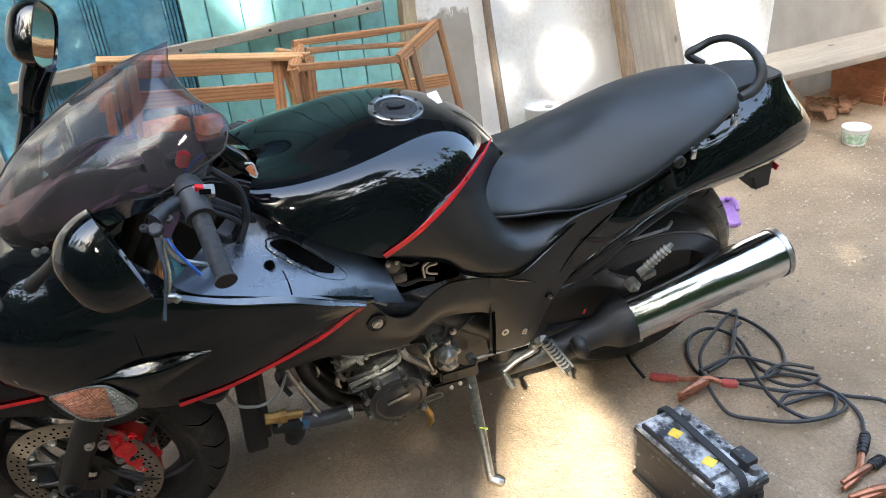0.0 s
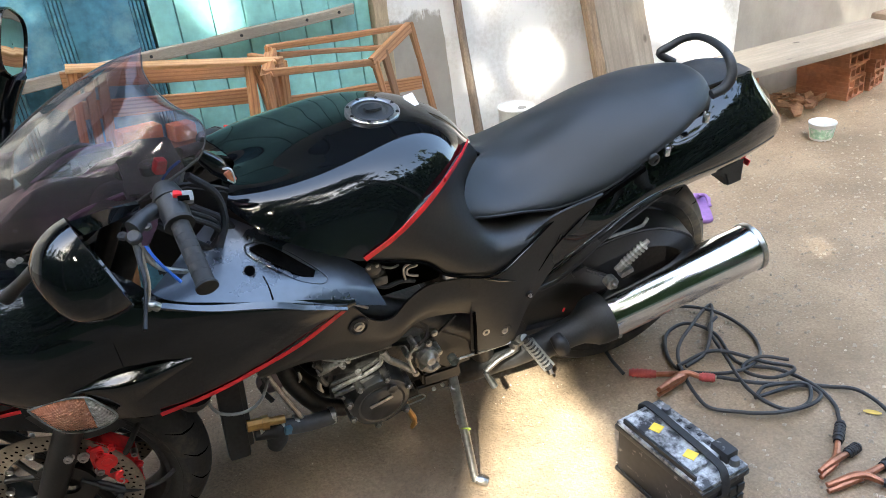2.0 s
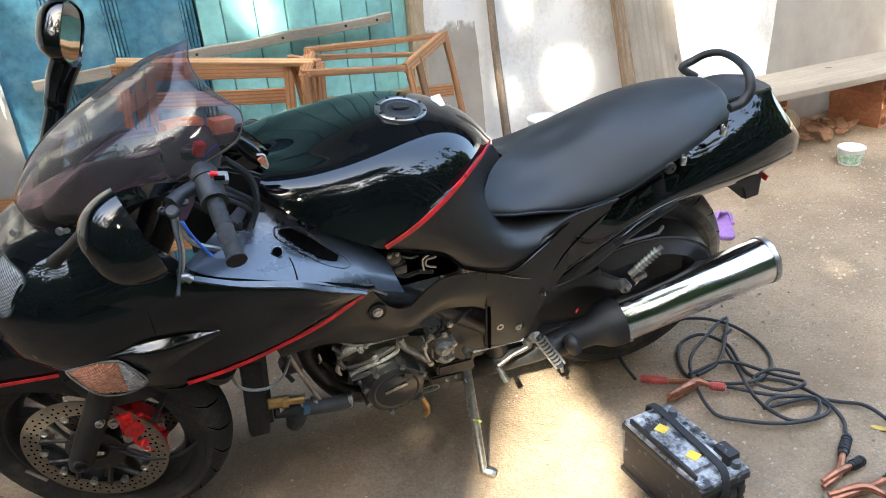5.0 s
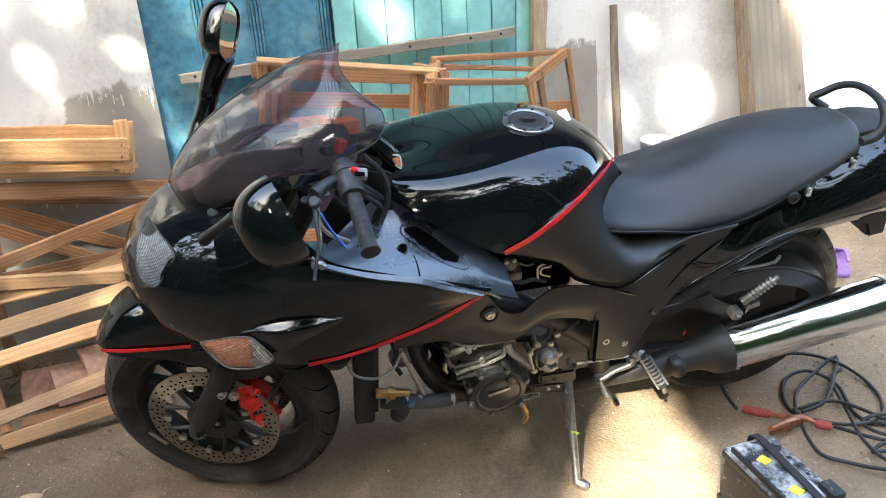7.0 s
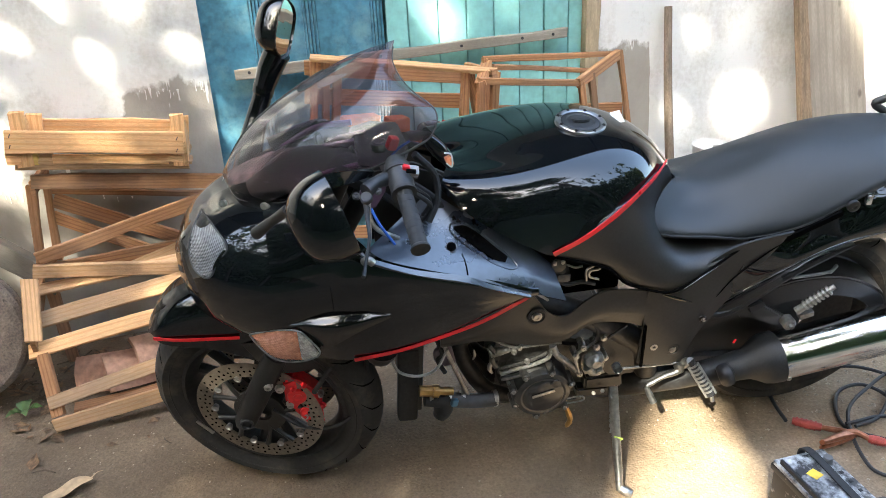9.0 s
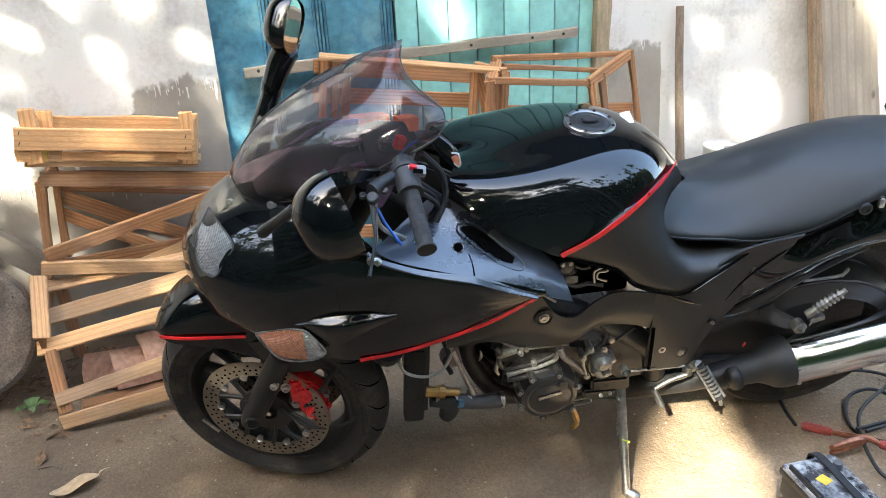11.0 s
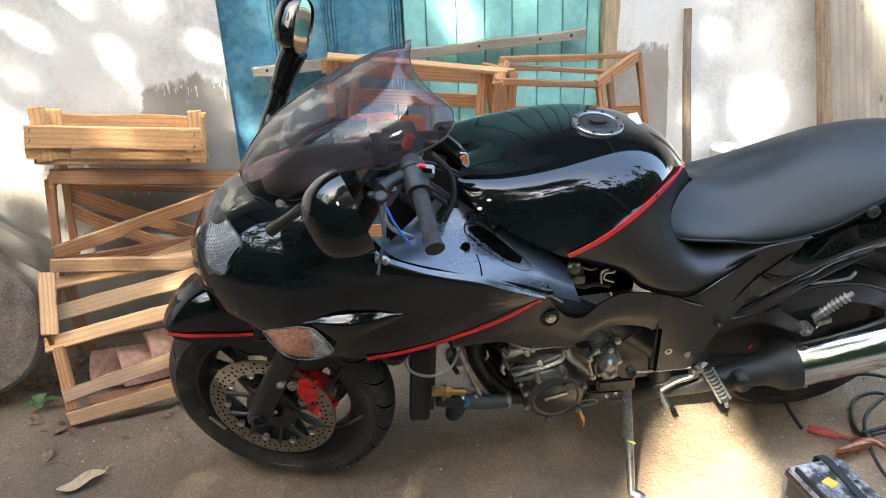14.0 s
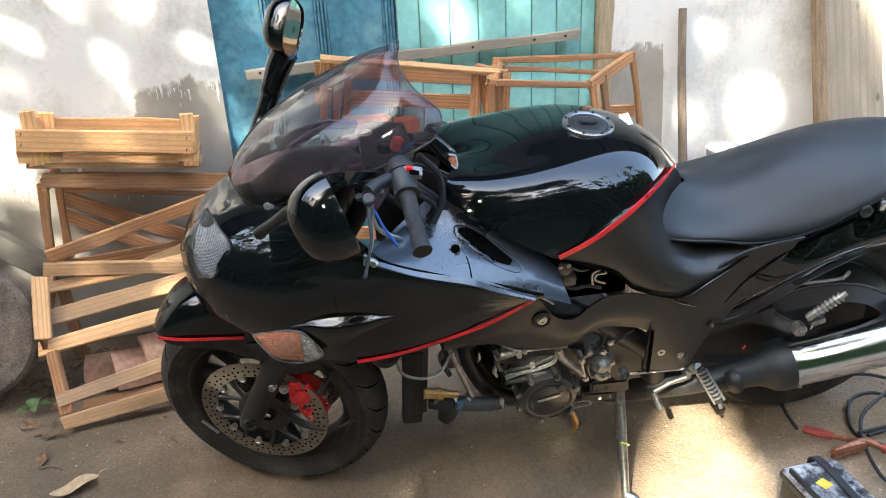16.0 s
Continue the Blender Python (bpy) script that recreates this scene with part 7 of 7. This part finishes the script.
part("body", turned([(-0.13, 0.0001), (-0.13, 0.06), (-0.12, 0.072), (-0.06, 0.073), (-0.055, 0.070), (0.0, 0.073), (0.055, 0.070), (0.06, 0.073), (0.11, 0.070), (0.15, 0.03), (0.17, 0.022), (0.18, 0.022), (0.18, 0.0001)], 32, "x"), material("dusty_plastic", (0.42, 0.36, 0.26), 0.45, spread=0.2), jug)
tub = thing("plastic_tub", pose(3.075, 1.135, 0.0), "white plastic tub with a green printed band", "tub")
part("body", turned([(0.001, 0.0001), (0.0, 0.043), (0.003, 0.047), (0.072, 0.058), (0.076, 0.061), (0.081, 0.061), (0.081, 0.057), (0.075, 0.055), (0.004, 0.043), (0.004, 0.0001)], 40, "z"), white_plastic, tub)
part("printed_band", turned([(0.012, 0.0495), (0.060, 0.0569)], 40, "z"), material("green_print", (0.40, 0.62, 0.45), 0.45, spread=0.3, scale=40, stain=((0.72, 0.75, 0.7), 60, 0.5, 0.6)), tub, "pale green printed band")
sand = thing("purple_sandal", pose(2.19, 0.76, 0.0, 0, 0, 60), "purple rubber flip-flop sandal on the ground", "sandal")
purple = material("purple_rubber", (0.30, 0.16, 0.42), 0.6)
part("sole", plate([(-0.12, -0.03), (-0.10, -0.042), (0.0, -0.034), (0.08, -0.046), (0.13, -0.02), (0.13, 0.02), (0.09, 0.045), (0.0, 0.034), (-0.10, 0.04), (-0.12, 0.025)], 0.016, pose(0, 0, 0.009, 90, 0, 0), 0.004), purple, sand)
part("strap", tube([(0.0, -0.035, 0.018), (0.04, -0.02, 0.045), (0.085, 0.0, 0.022)], 0.007, 8), purple, sand)
part("strap", tube([(0.0, 0.035, 0.018), (0.04, 0.02, 0.045), (0.085, 0.0, 0.022)], 0.007, 8), purple, sand)

# battery
bat = thing("car_battery", pose(1.302, -0.466, 0.0, 0, 0, -78.5), "dusty black car battery with a carry strap", "battery")
dusty_black = material("dusty_black", (0.018, 0.018, 0.019), 0.55, spread=0.3, fine=60, stain=((0.30, 0.29, 0.27), 34, 0.60, 0.74))
dusty_top = material("dusty_top", (0.42, 0.43, 0.44), 0.5, spread=0.35, fine=110, stain=((0.03, 0.03, 0.033), 22, 0.46, 0.58))
part("case", box(0.262, 0.128, 0.128, pose(0, 0, 0.066), 0.005), dusty_black, bat)
part("rim", box(0.274, 0.138, 0.016, pose(0, 0, 0.137), 0.003), dusty_black, bat)
part("base_lip", box(0.274, 0.136, 0.012, pose(0, 0, 0.006), 0.003), dusty_black, bat)
part("lid", box(0.268, 0.134, 0.012, pose(0, 0, 0.149), 0.004), dusty_top, bat, "whitish dusty lid")
part("lid_step", box(0.205, 0.085, 0.016, pose(-0.012, -0.012, 0.161), 0.005), dusty_top, bat)
part("lid_edge", box(0.225, 0.006, 0.018, pose(-0.005, -0.058, 0.158), 0.002), dusty_black, bat)
for x in (-0.05, 0.055):
    part("sticker", box(0.026, 0.026, 0.0015, pose(x, -0.022, 0.1698, 0, 0, 20)), material("yellow_sticker", (0.8, 0.55, 0.06), 0.5), bat, "yellow square sticker")
for x in (-0.09, 0.115):
    part("terminal", turned([(0.152, 0.013), (0.170, 0.010), (0.171, 0.0001)], 16, "z", pose(x, 0.045, 0)), material("lead", (0.18, 0.18, 0.18), 0.5, metal=0.7), bat)
part("terminal_cover", box(0.05, 0.034, 0.03, pose(0.085, 0.045, 0.168), 0.006), dusty_black, bat)
part("strap", ribbon([(-0.137, 0.012, 0.145), (-0.132, 0.012, 0.168), (-0.10, 0.012, 0.176), (0.0, 0.008, 0.174), (0.09, 0.004, 0.172), (0.125, 0.0, 0.166), (0.139, -0.005, 0.13), (0.139, -0.005, 0.10)], 0.018, 0.004, side=(0, 0, 1)), rubber, bat, "black carry strap")
for k in range(5):
    for r_ in range(3):
        part("grid_rib", box(0.006, 0.020, 0.022, pose(0.1335, -0.05 + k * 0.025, 0.035 + r_ * 0.032), 0.002), dusty_black, bat)
for k in range(4):
    part("terminal_mark", box(0.008, 0.008, 0.002, pose(-0.05 + k * 0.03, 0.05, 0.1565), 0.0005), dusty_black, bat)

# jumper cables
cab = thing("jumper_cables", pose(0, 0, 0), "tangled black jumper cables with copper clamps", "cables")
cab_m = material("cable_black", (0.02, 0.02, 0.021), 0.5, spread=0.2)
copper = material("copper", (0.40, 0.17, 0.10), 0.42, metal=0.85, spread=0.3, fine=60)
red_rub = material("red_handle", (0.38, 0.06, 0.05), 0.55, spread=0.2)


def lay(path, z0=0.006, wob=0.008):
    return [(x, y, z0 + (wob * (1 + math.sin(i * 1.7)) if 0 < i < len(path) - 1 else 0.012)) for i, (x, y) in enumerate(path)]


part("cable", tube(lay([(1.40, -0.045), (1.40, 0.036), (1.427, 0.121), (1.52, 0.17), (1.70, 0.19), (1.80, 0.11), (1.836, -0.01), (1.794, -0.117), (1.697, -0.168), (1.61, -0.14), (1.552, -0.062), (1.605, 0.068), (1.687, 0.089), (1.739, 0.02), (1.72, -0.12), (1.786, -0.20), (1.822, -0.297), (1.826, -0.37), (1.783, -0.436)]), 0.0052, 8, 170), cab_m, cab, "black cable")
part("cable", tube(lay([(1.616, -0.169), (1.69, -0.237), (1.80, -0.28), (1.86, -0.312), (1.904, -0.364), (1.905, -0.461), (1.86, -0.56)], 0.012), 0.0052, 8, 70), cab_m, cab)
part("cable", tube(lay([(1.566, -0.098), (1.652, -0.065), (1.79, 0.106), (1.815, 0.154), (1.713, 0.083), (1.574, -0.043), (1.525, -0.24), (1.583, -0.304), (1.663, -0.358), (1.763, -0.362), (1.821, -0.325), (1.791, -0.285), (1.65, -0.285)], 0.014), 0.0052, 8, 130), cab_m, cab)
part("cable", tube(lay([(1.65, -0.285), (1.70, -0.265), (1.805, -0.291), (1.765, -0.347), (1.683, -0.354), (1.651, -0.26), (1.694, -0.10), (1.733, 0.039), (1.78, 0.07)], 0.018), 0.0052, 8, 90), cab_m, cab)
part("cable", tube(lay([(1.545, -0.088), (1.674, -0.075), (1.775, -0.167), (1.828, -0.207), (1.804, -0.237), (1.738, -0.239), (1.706, -0.186), (1.712, -0.152), (1.77, -0.15), (1.83, -0.19)], 0.016), 0.0052, 8, 90), cab_m, cab)


def clamp(parent, a, mid_, b, jaw, mat):
    """A spring clamp: two handles, hinged copper arms and jaws."""
    a, m_, b, j = Vector(a), Vector(mid_), Vector(b), Vector(jaw)
    c = part("clamp", tube([tuple(a.lerp(m_, 0.45)), tuple(m_), tuple(j)], [0.007, 0.010, 0.006], 8, 14), copper, parent, "copper spring clamp")
    part("clamp_arm", tube([tuple(b.lerp(m_, 0.45)), tuple(m_ + Vector((0, 0, 0.008))), tuple(j + Vector((0.004, 0.01, 0.008)))], [0.007, 0.010, 0.006], 8, 14), copper, c)
    for h in (a, b):
        part("handle", tube([tuple(h), tuple(h.lerp(m_, 0.5))], [0.010, 0.0125, 0.0105], 12, 9), mat, c, "rubber handle sleeve")
        for k in range(5):
            q = h.lerp(m_, 0.06 + k * 0.08)
            part("ridge", tube([tuple(q), tuple(h.lerp(m_, 0.09 + k * 0.08))], 0.0135, 10), mat, c)
    part("spring", turned([(-0.008, 0.009), (0.008, 0.009)], 12, "z", Matrix.Translation(m_)), steel, c)


clamp(cab, (1.412, -0.055, 0.025), (1.535, -0.135, 0.03), (1.60, -0.183, 0.035), (1.43, -0.178, 0.03), red_rub)
part("clamp_jaw", tube([(1.545, -0.135, 0.03), (1.50, -0.15, 0.04), (1.43, -0.18, 0.05)], [0.008, 0.012, 0.007], 8, 12), copper, cab)
clamp(cab, (1.783, -0.44, 0.018), (1.672, -0.545, 0.02), (1.762, -0.52, 0.016), (1.615, -0.568, 0.016), cab_m)
clamp(cab, (1.83, -0.585, 0.018), (1.690, -0.605, 0.02), (1.76, -0.665, 0.016), (1.600, -0.608, 0.016), cab_m)

# paint runs below the whitewash and splashes on the bare plaster
rd = random.Random(31)
for s0, s1, z0, n_, long_ in ((-0.455, -0.335, 0.850, 9, 0.045), (-0.295, -0.255, 0.868, 4, 0.045), (-0.98, -0.86, 0.585, 8, 0.05), (-0.64, -0.52, 0.52, 3, 0.02)):
    for k in range(n_):
        a = s0 + (s1 - s0) * (k + rd.uniform(0.1, 0.9)) / n_
        L, r_ = long_ * rd.uniform(0.2, 1.0) ** 1.6, rd.uniform(0.001, 0.0024)
        z = z0 - 0.14 * (a - s0) + rd.uniform(-0.006, 0.012)
        bm = tube([(a, -0.0006, z), (a + rd.uniform(-0.001, 0.001), -0.0006, z - L * 0.6), (a + rd.uniform(-0.0015, 0.0015), -0.0006, z - L)], [r_ * 1.6, r_ * 0.7, r_ * 1.15], 8)
        part("paint_drip", bm, white_wash, wall)

# stone disc and beam at the wall's foot
disc = thing("stone_disc", WALL @ pose(-1.085, -0.30, 0.262, 72, 0, -8), "round grey mill-like stone leaning on the wall", "stone")
part("stone", turned([(-0.03, 0.0001), (-0.03, 0.20), (-0.02, 0.212), (0.02, 0.212), (0.03, 0.20), (0.03, 0.0001)], 48, "z"), material("grey_stone", (0.165, 0.125, 0.095), 0.95, spread=0.35, scale=22, fine=160, bump=1.0, stain=((0.05, 0.042, 0.033), 42, 0.60, 0.68)), disc)
beam = on_wall("dark_beam", "dark weathered beam leaning on the wall", "beam")
board("beam", beam, wp(-1.35, 0.12, 0.80), wp(-0.80, 0.16, 0.30), 0.07, 0.05, material("dark_beam", (0.13, 0.115, 0.095), 0.9, stretch=(1.2, 9, 9), bump=0.4))
tiles = on_wall("roof_tile_pieces", "broken pinkish roof tiles under the crate", "tiles")
tile_m = material("tile_pink", (0.46, 0.26, 0.175), 0.9, spread=0.25, bump=0.4)
for k, (s_, o_, z_, r_) in enumerate(((-0.60, 0.36, 0.075, 20), (-0.52, 0.33, 0.105, 35), (-0.70, 0.33, 0.06, -15))):
    g = [[(x, 0.035 * math.sin(y * 14) ** 2, y) for x in np.linspace(-0.10, 0.10, 5)] for y in np.linspace(-0.055, 0.055, 6)]
    bm = sheet(g, 10, 8, 0.012)
    bm.transform(pose(s_, -o_, z_, -35, r_ * 0.4, r_))
    part("tile", bm, tile_m, tiles)
lf = thing("dry_leaf", pose(-0.545, -0.10, 0.004, 0, 0, 35), "large dry tan leaf on the ground", "leaf")
g = [[(x, y * (1 - (x / 0.062) ** 2) ** 0.6 if abs(x) < 0.062 else 0, 0.004 + 0.012 * abs(y * 30) ** 1.5 * 0.4 + 0.006 * math.sin(x * 60)) for y in np.linspace(-0.022, 0.022, 7)] for x in np.linspace(-0.0615, 0.0615, 14)]
part("blade", sheet(g, 20, 9, 0.001), material("dry_leaf", (0.46, 0.33, 0.2), 0.8, spread=0.2), lf)
part("stalk", tube([(0.06, 0, 0.006), (0.075, 0.002, 0.012), (0.092, 0.006, 0.008)], 0.0012, 6), bpy.data.materials["dry_leaf"], lf)
yl = thing("yellow_leaf", pose(1.89, -0.43, 0.004, 0, 0, -40), "small yellow leaf on the ground", "leaf")
part("blade", sheet([[(x, y * (1.02 - (x / 0.022) ** 2) ** 0.5, 0.003 + 3 * y * y) for y in (-0.008, 0, 0.008)] for x in (-0.021, -0.01, 0, 0.01, 0.021)], 10, 6, 0.0008), material("yellow_leaf", (0.55, 0.38, 0.08), 0.7), yl)
sp = thing("weed_sprout", pose(-0.80, 0.24, 0.0), "small green weed by the crate", "plant")
green_m = material("weed_green", (0.07, 0.13, 0.03), 0.6, spread=0.3)
rs = random.Random(3)
for k in range(9):
    a = rs.uniform(0, 6.28)
    L = rs.uniform(0.03, 0.06)
    c_, s_ = math.cos(a), math.sin(a)
    part("leaf", sheet([[(c_ * L * u - s_ * w, s_ * L * u + c_ * w, 0.012 + 0.03 * math.sin(u * 2.4)) for w in (-0.012 * math.sin(u * 3.1), 0, 0.012 * math.sin(u * 3.1))] for u in (0.05, 0.3, 0.6, 0.98)], 7, 5, 0.0006), green_m, sp)
wire = thing("bent_wire", pose(1.14, -0.49, 0.003), "small bent wire on the ground", "wire")
part("wire", tube([(-0.015, -0.01, 0), (0.0, 0.008, 0.002), (0.018, 0.006, 0.001), (0.02, -0.012, 0)], 0.0018, 6), dark_metal, wire)

# twigs, chips and dead leaves at the foot of the crates
deb = thing("leaf_litter", Matrix(), "dry twigs, chips and dead leaves under the crates", "litter", kind="stuff")
rl = random.Random(17)
bm_t, bm_l = bmesh.new(), bmesh.new()
for k in range(260):
    s_, o_ = rl.uniform(-1.25, -0.1), abs(rl.gauss(0.0, 0.26)) + 0.03
    q = WALL @ Vector((s_, -o_, 0))
    a, L_ = rl.uniform(0, 6.28), rl.uniform(0.015, 0.07)
    z_ = height(q.x, q.y) + 0.003
    if k % 3 == 0:
        tube([(q.x, q.y, z_), (q.x + L_ * 0.5 * math.cos(a), q.y + L_ * 0.5 * math.sin(a), z_ + rl.uniform(0.001, 0.008)), (q.x + L_ * math.cos(a + 0.3), q.y + L_ * math.sin(a + 0.3), z_)], rl.uniform(0.001, 0.003), 5, 5, bm=bm_t)
    else:
        m_ = Matrix.Translation((q.x, q.y, z_)) @ Euler((rl.uniform(-0.4, 0.4), rl.uniform(-0.4, 0.4), a)).to_matrix().to_4x4()
        w_ = L_ * rl.uniform(0.2, 0.4)
        bm_l.faces.new([bm_l.verts.new(m_ @ Vector(v)) for v in ((-L_ / 2, 0, 0), (-L_ * 0.1, w_, 0.004), (L_ / 2, 0, 0.006), (-L_ * 0.1, -w_, 0.004))])
part("twigs", bm_t, bark_m, deb)
part("dead_leaves", bm_l, material("dead_leaf", (0.16, 0.095, 0.05), 0.85, spread=0.5, scale=30), deb, smooth=False)

# grit and pebbles
rp_ = random.Random(11)
bm = bmesh.new()
for k in range(22000):
    u = rp_.random()
    x = rp_.uniform(-1.0, 3.8)
    y = rp_.uniform(-0.9, 0.9) if u < 0.55 else rp_.uniform(0.0, 1.6)
    if y > 0.86 + 0.27 * x:
        continue
    dense = min(1.0, max(0.12, 0.12 + 0.9 * (x - 0.9)))
    if rp_.random() > dense:
        continue
    r = 0.0012 + 0.0045 * rp_.random() ** 3 * (1.7 if x > 1.5 else 0.8)
    z = height(x, y)
    vs = [bm.verts.new((x + r * rp_.uniform(0.7, 1.3) * cx, y + r * rp_.uniform(0.7, 1.3) * cy, z + r * cz)) for cx, cy, cz in ((1, 0, 0.1), (0, 1, 0.1), (-1, 0, 0.1), (0, -1, 0.1), (0.2, 0.1, 0.8))]
    for a, b in ((0, 1), (1, 2), (2, 3), (3, 0)):
        bm.faces.new((vs[a], vs[b], vs[4]))
grit = link("grit", bm, material("grit", (0.36, 0.29, 0.21), 0.95, spread=0.4, scale=25), smooth=False)
tagged(grit, "scattered small stones and grit on the earth", "gravel", kind="stuff")

# ---- behind the camera: unseen trees added to shade the yard ----
leaf_m = material("leaf_green", (0.06, 0.10, 0.025), 0.5, spread=0.4, scale=1.5)
bark = material("bark", (0.13, 0.10, 0.075), 0.95, spread=0.3, bump=0.6)
# Places to be lit: leaves are left out along their lines to the sun.
LIT_SPOTS = [(0.86, -0.30, 0, 0.10), (0.85, -0.14, 0, 0.10), (0.84, -0.46, 0, 0.10), (0.88, -0.62, 0, 0.10), (1.12, -0.05, 0, 0.10), (1.14, -0.38, 0, 0.09), (0.99, -0.10, 0, 0.15), (1.02, 0.06, 0, 0.13), (0.97, -0.28, 0, 0.16), (1.02, -0.44, 0, 0.15), (0.95, -0.60, 0, 0.15), (1.10, -0.22, 0, 0.10), (0.90, -0.16, 0, 0.09), (0.93, 0.04, 0, 0.09), (0.90, -0.40, 0, 0.09), (0.55, -0.30, 0, 0.04), (0.78, -0.34, 0, 0.05), (1.05, -0.74, 0, 0.12), (1.88, 0.42, 0, 0.06), (2.35, 0.30, 0, 0.035), (-0.55, -0.2, 0, 0.04), (1.22, -0.20, 0, 0.04)]


def lit_wall_spot(s_, z_, r_):
    q = WALL @ Vector((s_, 0, z_))
    return (q.x, q.y, q.z, r_)


LIT_SPOTS += [lit_wall_spot(*q) for q in ((1.70, 0.72, 0.065), (1.76, 0.52, 0.075), (1.88, 0.56, 0.05), (1.60, 0.95, 0.08), (1.72, 0.92, 0.07), (1.55, 0.50, 0.05), (1.66, 0.60, 0.045), (2.60, 0.72, 0.22), (2.82, 0.5, 0.14), (2.45, 0.9, 0.18), (-0.98, 0.64, 0.06), (0.56, 0.97, 0.06), (0.80, 0.95, 0.07))]
rt = random.Random(21)


def crown(bm, centre, radius, count, size):
    done = 0
    d = np.array(sun_to)
    spots = np.array([q[:3] for q in LIT_SPOTS])
    rads = np.array([q[3] for q in LIT_SPOTS])
    clumps = []
    for _ in range(70):
        v = Vector((rt.gauss(0, 1), rt.gauss(0, 1), rt.gauss(0, 0.8)))
        v = v.normalized() * radius * rt.uniform(0.25, 1.0)
        clumps.append(Vector(centre) + v)
    while done < count:
        c = rt.choice(clumps)
        p = c + Vector((rt.gauss(0, 0.22), rt.gauss(0, 0.22), rt.gauss(0, 0.18))) * radius * 0.9
        done += 1
        w = np.array(p) - spots
        along = w @ d
        off = np.linalg.norm(w - along[:, None] * d, axis=1)
        if np.any((off < rads * rt.uniform(0.7, 1.25) + size * 0.3) & (along > 0)):
            continue
        e = Euler((rt.uniform(-0.9, 0.9), rt.uniform(-0.9, 0.9), rt.uniform(0, 6.28))).to_matrix()
        L, Wd = size * rt.uniform(0.7, 1.3), size * rt.uniform(0.3, 0.5)
        vs = [bm.verts.new(p + e @ Vector(q)) for q in ((-L, 0, 0), (-0.2 * L, Wd, 0.15 * Wd), (L, 0, -0.1 * L), (-0.2 * L, -Wd, 0.15 * Wd))]
        bm.faces.new(vs)


for name, base, top, rad, cnt in (("tree", (-2.9, -6.4, 0), (-2.5, -5.4, 4.6), 2.9, 15000), ("tree", (0.8, -8.0, 0), (0.0, -6.6, 6.2), 2.0, 9000), ("tree", (-6.2, -2.8, 0), (-5.6, -2.5, 3.8), 2.0, 5500), ("tree", (-2.9, -7.4, 0), (-1.95, -6.4, 8.0), 1.8, 8000), ("tree", (-4.4, -4.4, 0), (-0.5, -3.5, 6.7), 1.3, 6000), ("tree", (4.8, -4.6, 0), (1.6, -3.5, 6.7), 1.3, 6000)):
    tree = thing(name, Matrix(), "unseen leafy tree, added to shade the yard and fill reflections", "tree", "yard trees")
    b_, t_ = Vector(base), Vector(top)
    part("trunk", tube([base, tuple(b_.lerp(t_, 0.3) + Vector((0.1, 0, 0))), tuple(b_.lerp(t_, 0.6)), top], [0.18, 0.14, 0.11, 0.05], 14, 20), bark, tree)
    for k in range(7):
        q = b_.lerp(t_, 0.55 + 0.05 * k)
        a = k * 2.4
        part("limb", tube([tuple(q), tuple(q + Vector((math.cos(a), math.sin(a), 0.5)) * rad * 0.35), tuple(q + Vector((math.cos(a), math.sin(a), 0.75)) * rad * 0.75)], [0.06, 0.04, 0.015], 8), bark, tree)
    bm = bmesh.new()
    crown(bm, top, rad, cnt, 0.085)
    part("crown", bm, leaf_m, tree, smooth=False)

# Unseen belt, added so the glossy paint reflects dark foliage.
hedge = thing("tree_belt", Matrix(), "unseen dense belt of green trees, added for dark reflections", "trees", kind="stuff")
bm = bmesh.new()
spots_ = np.array([q[:3] for q in LIT_SPOTS])
rads_ = np.array([q[3] for q in LIT_SPOTS])
for k in range(64000):
    a = rt.uniform(math.pi * 0.97, math.pi * 2.03)
    R_ = 8.6 + rt.gauss(0, 0.5) + 0.5 * noise.noise((a * 3, 0, 7))
    top_ = 5.4 + 1.3 * noise.noise((a * 4, 0, 3)) + 0.9 * noise.noise((a * 13, 1, 3))
    p = Vector((0.5 + R_ * math.cos(a), R_ * math.sin(a), top_ * rt.random() ** 0.8))
    # Sparse upper tier, thickened in one sector to dim the tank's sky reflection.
    if k >= 52000:
        p.z = rt.uniform(4.8, 9.5)
        if noise.noise((a * 9, p.z * 0.9, 11)) + 0.5 * noise.noise((a * 26, p.z * 2.6, 5)) < (0.0 if abs(a - 4.75) < 0.5 and p.z < 8.2 else 0.30):
            continue
    w_ = np.array(p) - spots_
    al_ = w_ @ np.array(sun_to)
    if np.any(np.linalg.norm(w_ - al_[:, None] * np.array(sun_to), axis=1) < rads_ + 0.1):
        continue
    e = Euler((rt.uniform(-1.2, 1.2), rt.uniform(-1.2, 1.2), rt.uniform(0, 6.28))).to_matrix()
    L, Wd = 0.24 * rt.uniform(0.7, 1.4), 0.24 * rt.uniform(0.4, 0.7)
    bm.faces.new([bm.verts.new(p + e @ Vector(q)) for q in ((-L, 0, 0), (0, Wd, 0.1 * Wd), (L, 0, 0), (0, -Wd, 0.1 * Wd))])
part("foliage", bm, leaf_m, hedge, smooth=False)
